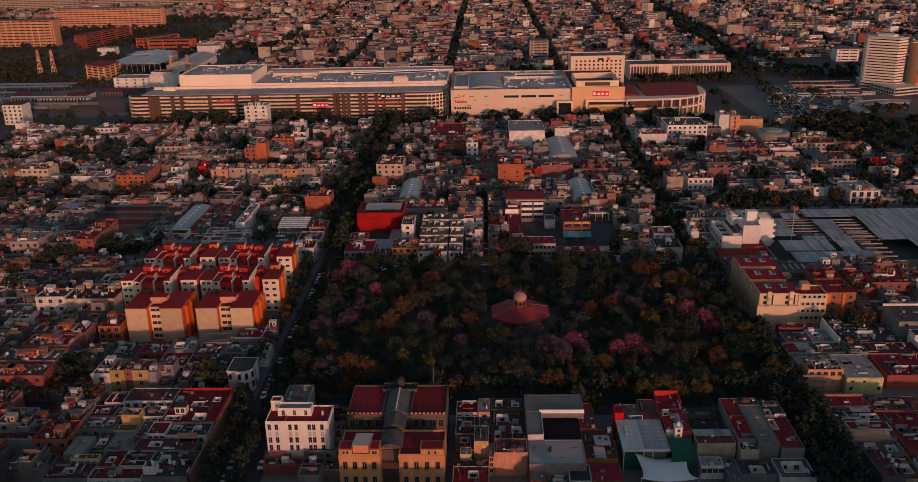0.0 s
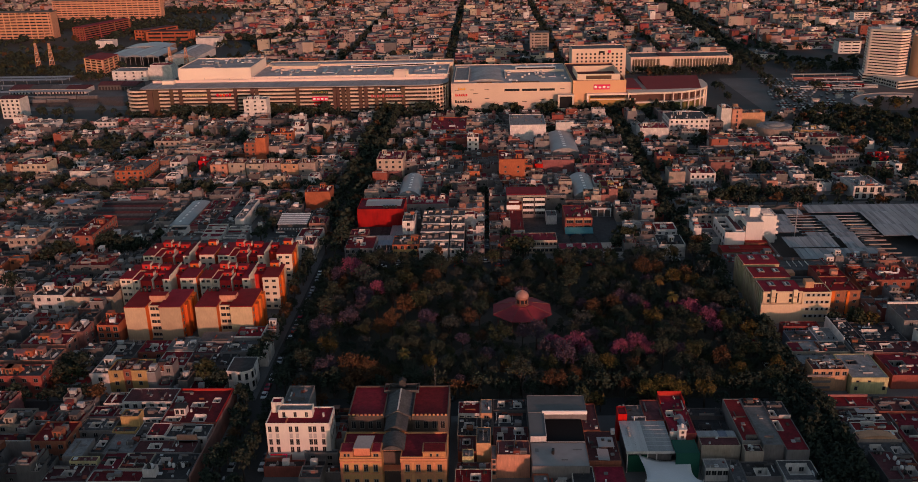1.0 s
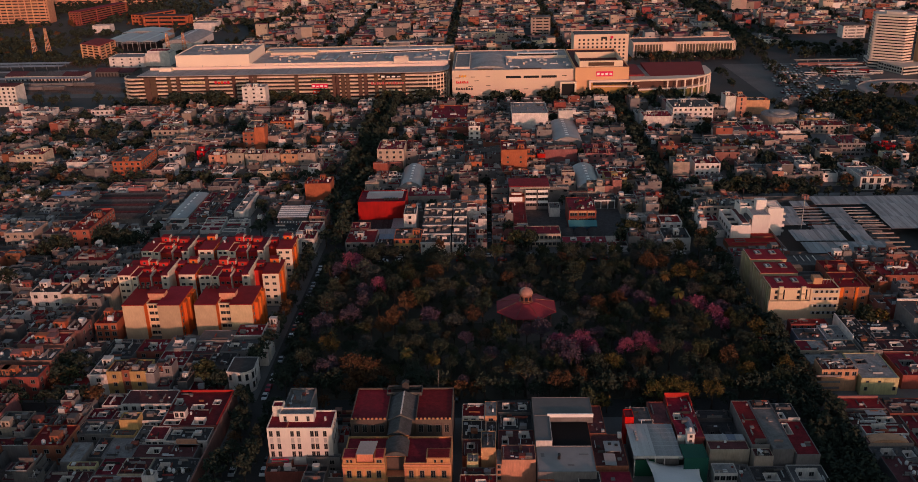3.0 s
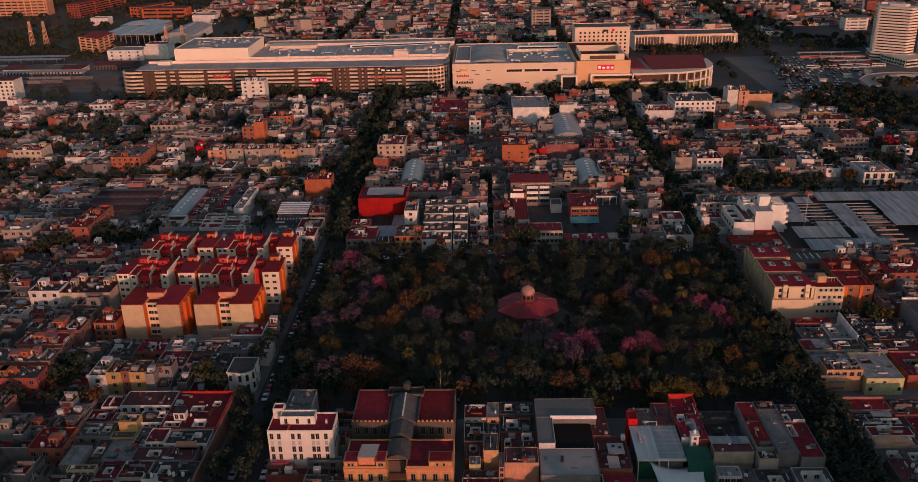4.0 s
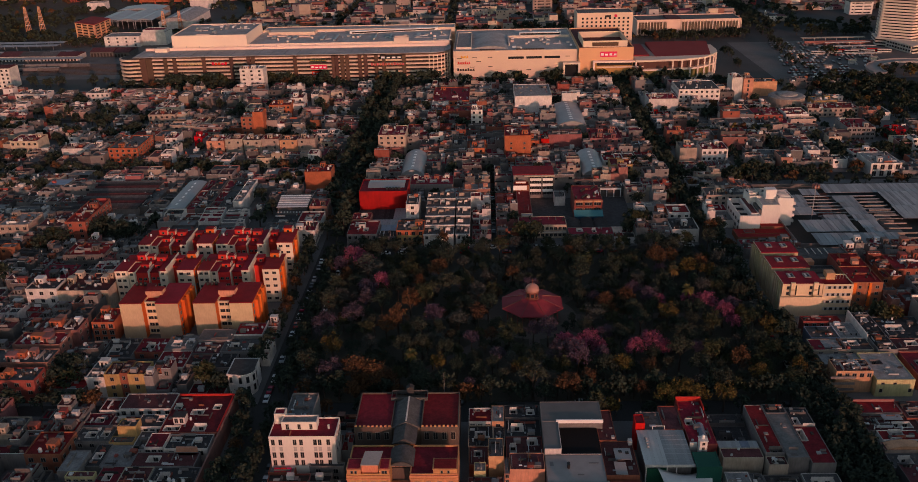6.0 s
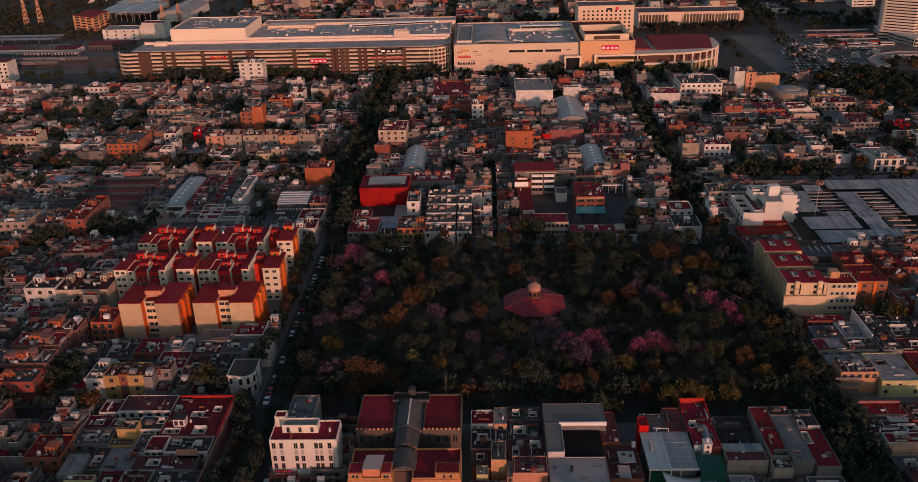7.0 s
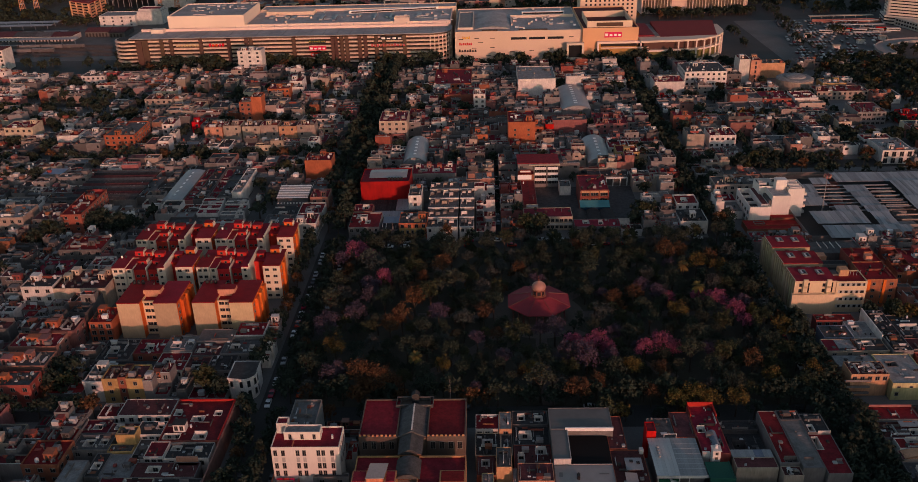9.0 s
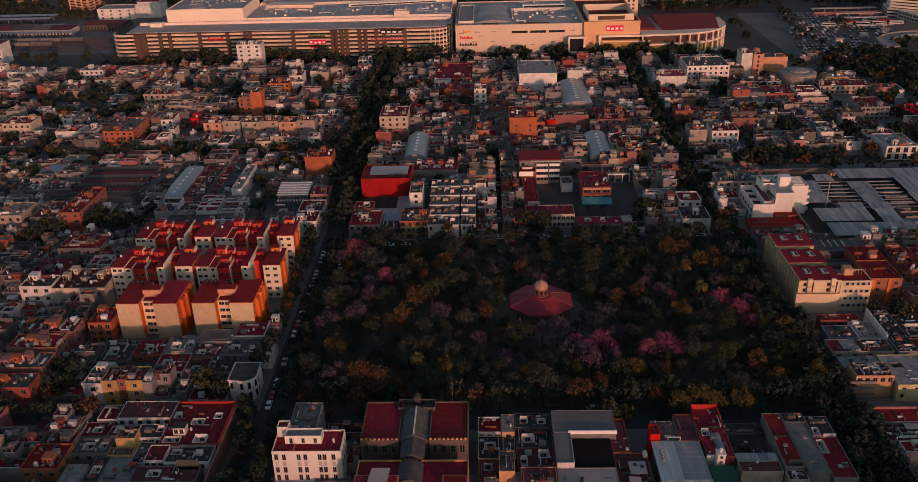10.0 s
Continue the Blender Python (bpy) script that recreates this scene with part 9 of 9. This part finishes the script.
def tree(x, y, s=1.0, kind="green", z=0.15, high=1.0):
    t = thing("tree", x, y, z, TREELABEL[kind], "tree", "park and street trees")
    a = rng.uniform(0, 6.28)
    tr = new("trunk", rng.choice(TRUNKS))
    tr.parent, tr.scale, tr.rotation_euler = t, (s, s, s * high), (0, 0, a)
    cr = new("crown", rng.choice(CROWNS[kind]))
    cr.parent, cr.location, cr.scale, cr.rotation_euler = t, (0, 0, 5.6 * s * high), (s * rng.uniform(0.9, 1.15), s * rng.uniform(0.9, 1.15), s * rng.uniform(0.85, 1.2)), (0, 0, a * 2)


placed = []


def try_tree(x, y, s, kind="green", gap=4.4):
    if any((x - a) ** 2 + (y - c) ** 2 < (gap * (s + q) / 2) ** 2 for a, c, q in placed):
        return False
    placed.append((x, y, s))
    tree(x, y, s, kind, high=rng.uniform(0.85, 1.35))
    return True


for kind, spots in (("pink", ((22, 283, 1.05), (26, 281, 0.95), (30.5, 283.5, 1.1), (34, 281, 0.8), (46, 280, 0.95), (51.5, 282, 1.1), (56, 281, 0.8), (72, 316, 0.95), (77, 311.5, 1.1),
                              (81.8, 304, 1.05), (84, 298, 0.85), (-60, 351, 1.35), (-55, 352, 1.0), (-46, 329.5, 1.15), (61, 317, 0.75))),
                    ("mauve", ((17, 291, 1.15), (12, 293, 0.9), (-65, 347, 1.1), (-54, 303, 1.2), (-51, 324, 1.15), (-50, 316, 1.1), (52, 323, 1.0), (57, 318, 1.0), (-24, 304, 1.1),
                               (26, 272, 1.3), (20, 276, 1.1), (-56, 264, 1.2), (-10, 288, 0.9), (86, 310, 1.0), (-1, 277, 0.9), (45, 283, 0.8))),
                    ("yellow", ((-21, 272, 0.85), (8, 265, 1.1), (40, 268.5, 1.0), (61.7, 304, 1.05), (95, 291.7, 1.0), (83, 263, 1.0), (51, 250.6, 1.0), (56, 252.6, 1.05), (61, 251.5, 0.9),
                                (69, 251, 1.05), (88, 304, 0.9), (77, 342, 1.1), (84, 337, 1.1), (97, 266, 1.0), (-58, 281, 1.1))),
                    ("rust", ((-24, 341, 1.2), (-36.8, 345, 0.75), (-31, 334, 0.8), (-7.7, 303, 1.15), (-37, 300, 1.2), (-41, 296, 1.0), (-47, 261.5, 1.35), (-41.5, 259.5, 1.3), (-37, 261, 1.0),
                              (21, 255, 1.15), (40, 314, 1.0), (48, 317, 1.0), (44.2, 256, 0.8), (79.3, 271, 1.05), (66, 351, 1.25), (72, 352, 1.1), (-3, 291, 0.8), (-61, 339, 0.9), (30, 357, 1.0), (6, 339, 0.9),
                              (-64, 352, 0.8), (49, 268, 0.9), (82, 345, 1.0)))):
    for x, y, s_ in spots:
        placed.append((x, y, s_))
        tree(x, y, s_ * 1.12, kind, high=1.15)


def palm(x, y, h=9.0):
    t = thing("palm_tree", x, y, 0.15, "tall fan palm with drooping dry fronds", "palm")
    placed.append((x, y, 1))
    part("trunk", MB().cone(x, y, 0, h, 0.4, 0.28, 8), M_BARK, t)
    b = MB()
    for k in range(46):
        a, el = k * 2.4, rng.uniform(-0.7, 1.2)
        d = Vector((math.cos(a), math.sin(a), 0))
        p = [Vector((x, y, h)) + d * (q * 2.6 * math.cos(el * (1 - 0.3 * q))) + Vector((0, 0, 2.4 * q * math.sin(el) - 1.1 * q * q)) for q in (0, 0.35, 0.7, 1.0)]
        s = Vector((-d.y, d.x, 0))
        w = (0.06, 0.32, 0.38, 0.03)
        pts = [v for q in range(4) for v in (p[q] - s * w[q], p[q] + s * w[q])]
        b.add(pts, [(0, 1, 3, 2), (2, 3, 5, 4), (4, 5, 7, 6)])
    part("fronds", b, LEAF["palm"], t)


palm(-30, 271, 10)
palm(69.5, 334, 10)
palm(71, 315, 11)
for k in range(2600):
    x, y = rng.uniform(PARK[0] + 1, PARK[2] - 1), rng.uniform(PARK[1] + 1, PARK[3] - 1)
    if math.hypot(x - kx, (y - ky) * 1.1) < 17 or (abs(x - kx) < 9 and 286 < y < 300):
        continue
    try_tree(x, y, rng.choice((0.7, 0.85, 0.95, 1.05, 1.2, 1.4)) * rng.uniform(0.92, 1.08), rng.choice(("green",) * 22 + ("olive",) * 7 + ("grey",) * 5 + ("rust", "mauve")), 5.2)

# street and yard trees, past the first few hundred, joined
grove_mb = {k: MB() for k in ("green", "olive", "rust", "yellow")}
grove_src = {k: [[crown(900 + s, n, leaf=f, lobes=lb) for s in range(3)] for n, f, lb in ((360, 0.56, 26), (104, 1.0, 14), (28, 1.8, 9))] for k in grove_mb}
grove_trunks = MB()


def joined_tree(x, y, s, kind="green", z=0.1):
    if any(a - 1 < x < c + 1 and b0 - 1 < y < d + 1 for a, b0, c, d in RESERVED if d - b0 < 150):
        return
    src = rng.choice(grove_src[kind][0 if y < 400 else 1 if y < 900 else 2])
    ca, sa = math.cos(a := rng.uniform(0, 6.28)), math.sin(a)
    hz = rng.uniform(3.8, 6.2) * s if y < 400 else rng.uniform(2.6, 4.2) * s
    mb = grove_mb[kind]
    n = len(mb.v)
    mb.v += [(x + s * (ca * vx - sa * vy), y + s * (sa * vx + ca * vy), z + hz + s * vz) for vx, vy, vz in src.v]
    mb.f += [tuple(n + i for i in f) for f in src.f]
    mb.m += [0] * len(src.f)
    if y < 900:
        grove_trunks.cone(x, y, 0, hz, 0.3 * s, 0.15 * s, 5, cap=False)


def grove(cx, cy, rx, ry, n, smin=0.8, smax=1.4, kinds=("green",) * 20 + ("olive",) * 8 + ("rust", "yellow")):
    for k in range(n):
        a, q = rng.uniform(0, 6.28), math.sqrt(rng.random())
        joined_tree(cx + rx * q * math.cos(a), cy + ry * q * math.sin(a), rng.uniform(smin, smax), rng.choice(kinds))


def row(x0, y0, x1, y1, gap=6.0, smin=0.8, smax=1.3, wob=1.5):
    n = int(math.hypot(x1 - x0, y1 - y0) / gap)
    for k in range(n):
        u = (k + rng.uniform(0.2, 0.8)) / n
        joined_tree(x0 + (x1 - x0) * u + rng.uniform(-wob, wob), y0 + (y1 - y0) * u + rng.uniform(-wob, wob), rng.uniform(smin, smax), rng.choice(("green",) * 10 + ("rust",)))


for k in range(300):
    x, y = rng.uniform(PARK[0] + 1, PARK[2] - 1), rng.uniform(PARK[1] + 1, PARK[3] - 1)
    if math.hypot(x - kx, (y - ky) * 1.1) > 18:
        joined_tree(x, y, rng.uniform(0.45, 0.8), rng.choice(("green",) * 9 + ("olive",) * 4 + ("rust",)))
row(-66, 257.5, 96, 257.5, 5, 0.9, 1.35, 1.0)
row(-60, 248.5, 86, 248.5, 9, 0.6, 0.9, 0.6)
row(-82, 256, -82, 378, 5.5, 0.8, 1.2)
row(-83, 380, -84, 690, 5.5, 1.0, 1.7)
row(-72, 382, -72, 690, 5.5, 1.0, 1.7)
row(-77.5, 384, -78, 690, 9, 0.8, 1.3)
row(-73, 200, -71, 252, 4.5, 0.8, 1.3)
row(-79, 200, -79, 250, 4.5, 0.8, 1.2)
row(93, 200, 92, 256, 4.0, 0.9, 1.3)
row(97.5, 200, 97.5, 252, 3.6, 0.9, 1.3)
row(102, 200, 102, 254, 3.6, 0.9, 1.4)
row(98, 256, 98, 380, 4, 0.9, 1.3)
row(102.2, 256, 102, 306, 3.6, 0.9, 1.35, 0.8)
row(106, 257.2, 118, 257.2, 3.4, 0.7, 0.95, 0.4)
row(94, 380, 94, 690, 5.5, 0.9, 1.4)
row(100, 380, 100, 690, 6, 0.8, 1.3)
row(-0.8, 400, -0.8, 470, 8, 0.5, 0.8, 0.6)
row(-300, 488, -86, 488, 5, 0.9, 1.4, 3)
row(-300, 602, -86, 602, 7, 0.8, 1.2, 3)
row(-66, 567, -6, 567, 4, 0.9, 1.4, 4)
row(-66, 376, 92, 376, 8, 0.8, 1.1, 1.5)
row(-200, 251, -80, 251, 4.5, 0.8, 1.2, 2)
row(100, 468, 330, 468, 5, 0.9, 1.4, 4)
row(135, 453, 330, 453, 7, 0.8, 1.3, 3)
row(100, 590, 300, 590, 5, 0.9, 1.3, 4)
row(-300, 692, 60, 684, 5, 0.9, 1.5, 2.5)
row(60, 682, 190, 680, 5, 0.8, 1.2, 2)
row(-300, 680, 190, 677, 8, 0.7, 1.1, 2)
row(-70, 258, -70, 372, 4.5, 0.8, 1.2)
row(-74, 258, -74, 376, 9, 0.6, 0.9, 0.8)
for x, y in TREE_SPOTS:
    if y < 900 or rng.random() < 0.5:
        joined_tree(x, y, rng.uniform(0.9, 1.5), rng.choice(("green",) * 16 + ("rust",)))
        if 480 < y < 700:
            joined_tree(x + rng.uniform(-4, 4), y + rng.uniform(-5, 5), rng.uniform(0.7, 1.3))
for cx, cy, rx, ry, n in ((-146, 268, 5, 8, 8), (-93, 264, 6, 4, 7), (-204, 378, 8, 6, 10), (-175, 395, 12, 6, 12), (-263, 463, 14, 12, 14), (-250, 559, 34, 12, 34),
                          (-316, 581, 20, 12, 18), (79, 479, 9, 8, 8), (146, 533, 24, 16, 34), (141, 466, 16, 10, 18), (204, 500, 36, 14, 34), (273, 640, 34, 44, 130),
                          (35, 234, 1.6, 3.4, 4), (31, 246, 5, 1.5, 3), (-112, 467, 14, 7, 12), (-170, 484, 24, 6, 16), (135, 303, 8, 5, 8), (14, 383.5, 6, 2.6, 9), (62, 392, 8, 5, 9), (70, 404, 9, 8, 10), (24, 419, 1.8, 2.4, 3), (10.2, 397, 3, 3, 3), (-243, 722, 40, 5, 16),
                          (-245, 703, 5, 3, 5), (-172, 699, 6, 2, 6), (-146, 697, 10, 2, 10), (-361, 794, 9, 5, 12), (-396, 745, 7, 5, 8), (-299, 727, 8, 5, 10), (-330, 738, 20, 4, 10), (-88, 259.5, 3, 0.8, 4), (-397, 885, 26, 14, 26), (177, 860, 40, 14, 40), (117, 276, 8, 5, 6), (134, 376, 5, 3, 4), (150, 372, 12, 4, 8), (300, 560, 30, 30, 40), (64, 700, 6, 2, 3),
                          (-560, 1010, 90, 60, 120), (-330, 1130, 120, 50, 90), (-180, 905, 120, 26, 110), (20, 905, 90, 20, 50), (-700, 1150, 120, 70, 100), (-370, 845, 30, 10, 22), (-470, 930, 60, 20, 50), (-600, 760, 60, 20, 30), (-420, 720, 50, 12, 24), (330, 640, 30, 30, 60), (-250, 900, 60, 40, 50), (330, 905, 50, 22, 40), (240, 872, 12, 12, 16), (292, 780, 4, 4, 4), (318, 700, 20, 8, 14), (262, 690, 4, 4, 3)):
    grove(cx, cy, rx, ry, n)
for cx, cy, rx, ry, n in ((215, 866, 24, 6, 26), (330, 868, 40, 10, 30), (376, 823, 3, 3, 1), (-376, 838, 10, 8, 16), (-438, 893, 14, 8, 18),
                          (-545, 985, 40, 30, 50), (-640, 1330, 180, 90, 380), (-470, 1290, 60, 110, 170), (-600, 1540, 170, 60, 120), (-420, 712, 110, 12, 50), (-60, 858, 60, 14, 60), (-220, 850, 50, 16, 40), (-500, 905, 50, 12, 30), (-620, 1340, 120, 50, 90), (-560, 1520, 160, 50, 90), (-700, 1480, 20, 60, 30), (-480, 1090, 40, 14, 30), (-300, 1180, 60, 30, 40), (205, 760, 3, 30, 6)):
    grove(cx, cy, rx, ry, n, kinds=("green",))
for cx, rx, n in ((-246, 14, 9), (-216, 10, 7), (-163, 12, 9), (-130, 8, 4), (-72, 10, 7), (-48, 8, 4), (8, 6, 3), (22, 4, 2), (45, 8, 5), (78, 10, 6), (110, 12, 7), (140, 12, 6)):
    grove(cx, 696 if cx < -30 else 687, rx, 2.5, n, 1.35, 2.0, ("green", "olive", "green"))
for y in range(640, 2200, 9):
    for o in (-9, 0, 9) if y > 900 else (-3, 3):
        if y > 860 or rng.random() < 0.6:
            joined_tree((273 + (y - 952) * (0.045 if y > 952 else 0.0985)) + o + rng.uniform(-3, 3), y, rng.uniform(1.0, 1.6) if y > 900 else rng.uniform(0.7, 1.1))
for by in range(920, 2250, 82):
    row(-1000, by, 900, by, 13, 0.9, 1.7, 4)
for bx in range(-1456, 1150, 118):
    row(bx, 930, bx, 2250, 16, 0.9, 1.7, 3)
t = thing("street_trees", 0, 0, 0, "dark street and yard trees in rows between the houses", "trees", kind="stuff")
for k, mb in grove_mb.items():
    tagged(part("crowns", mb, LEAF[k], t), kind="stuff")
tagged(part("trunks", grove_trunks, M_BARK, t), kind="stuff")

# ================= cars =================
def car_proto(colour, near):
    t = thing("car", 0, 0, -50, f"{colour[0]} parked car at the kerb", "car", "parked cars")
    body = MB()
    prof = [(-2.1, 0.35), (-2.15, 0.75), (-1.5, 0.95), (-1.0, 0.98), (1.2, 0.98), (2.05, 0.9), (2.12, 0.6), (2.1, 0.35)]
    n = len(prof)
    for w, o in ((0.86, 0),):
        pts = [(-w, y, z - 50) for y, z in prof] + [(w, y, z - 50) for y, z in prof]
        body.add(pts, [tuple(range(n)), tuple(range(n, 2 * n))[::-1]] + [((k + 1) % n, k, n + k, n + (k + 1) % n) for k in range(n)])
    wheels = []
    for sx in (-0.8, 0.8):
        for y in (-1.35, 1.3):
            wheels.append(([(sx + dx, y + 0.33 * math.cos(a * 0.785), -49.67 + 0.33 * math.sin(a * 0.785)) for dx in (-0.1, 0.1) for a in range(8)],
                           [tuple(range(8)), tuple(range(8, 16))[::-1]] + [((a + 1) % 8, a, 8 + a, 8 + (a + 1) % 8) for a in range(8)]))
    for pts, fs in wheels:
        if near:
            part("wheel", MB().add(pts, fs), M_BLACK, t)
        else:
            body.add(pts, fs, 1)
    part("body", body, [colour[1], M_BLACK], t)
    cab = [(-1.15, 0.97), (-0.45, 1.42), (1.0, 1.42), (1.75, 0.97)]
    gl = MB().add([(-0.78, y, z - 50) for y, z in cab] + [(0.78, y, z - 50) for y, z in cab], [(0, 1, 2, 3), (7, 6, 5, 4), (0, 4, 5, 1), (1, 5, 6, 2), (2, 6, 7, 3), (3, 7, 4, 0)])
    part("cabin_glass", gl, M_GLASS, t)
    part("car_roof", MB().box(-0.74, -0.42, -48.6, 0.74, 0.98, -48.54), colour[1], t)
    return t


PAINT = [(n, surface("car_" + n, c, rough=0.25, var=0.05, bump=0, spec=0.6)) for n, c in (("white", (0.7, 0.7, 0.7)), ("silver", (0.4, 0.41, 0.42)), ("dark grey", (0.06, 0.06, 0.065)), ("red", (0.4, 0.02, 0.02)))]
PROTO = [car_proto(p, near) for near in (True, False) for p in PAINT]


def parked(x, y, turn, z=0.02):
    copy_thing(PROTO[rng.randrange(4) + (4 if y > 256 else 0)], pose(x, y, z, 0, 0, turn + rng.uniform(-2, 2)))


y = 205.0
while y < 372:
    for x in (-76.5, -67.4):
        if rng.random() < 0.55 and not (x > -70 and 250 > y > 240):
            parked(x, y, 0)
    if rng.random() < 0.6:
        parked(97.2 if y > 258 else 89.4, y, 0)
    y += rng.uniform(5.2, 7)
x = -62.0
while x < 88:
    for yy in (247.2, 255.7, 372.6, 377.8):
        if rng.random() < 0.5:
            parked(x, yy, 90)
    x += rng.uniform(5.5, 8)
for x, y in ((-45, 232), (-45.3, 238), (-45, 244), (-52, 236), (-50, 241)):
    parked(x, y, 12)
y = 384.0
while y < 455:
    if rng.random() < 0.5:
        parked(-0.9, y, 0)
    y += rng.uniform(5.5, 8)
for p in PROTO:
    for o in list(p.children_recursive) + [p]:
        bpy.data.objects.remove(o)
# vehicles too small to tell apart on the far lots and avenue
b = MB()
for r in range(16):
    for k in range(26):
        if rng.random() < 0.55:
            x, y = 232 + k * 3.2 + r * 1.5, 690 + r * 9
            b.box(x, y, 0.3, x + 1.8, y + 4.2, 1.4)
for r in range(4):
    for k in range(30):
        if rng.random() < 0.7:
            x, y = -560 + k * 3.4, 806 + r * 6
            b.box(x, y, 0.3, x + 1.8, y + 4.2, 1.4)
single("far_cars", b, surface("far_car_paint", (0.3, 0.3, 0.3), rough=0.3, by="island", bump=0, island=[(0.4, 0.4, 0.4), (0.07, 0.07, 0.07), (0.17, 0.17, 0.17), (0.05, 0.05, 0.05), (0.07, 0.07, 0.08), (0.12, 0.03, 0.03)]),
       "rows of far parked cars of mixed colours", "cars", kind="stuff")
# flagpole beside the museum
t = thing("flagpole", -17.7, 246.5, 0.1, "tall pale steel flagpole on the pavement", "flagpole")
part("pole", MB().cone(-17.7, 246.5, 0.1, 17.5, 0.11, 0.05, 8), WALLS["grey"], t)
part("base", MB().box(-18.3, 245.9, 0.1, -17.1, 247.1, 0.7), M_PATH, t)
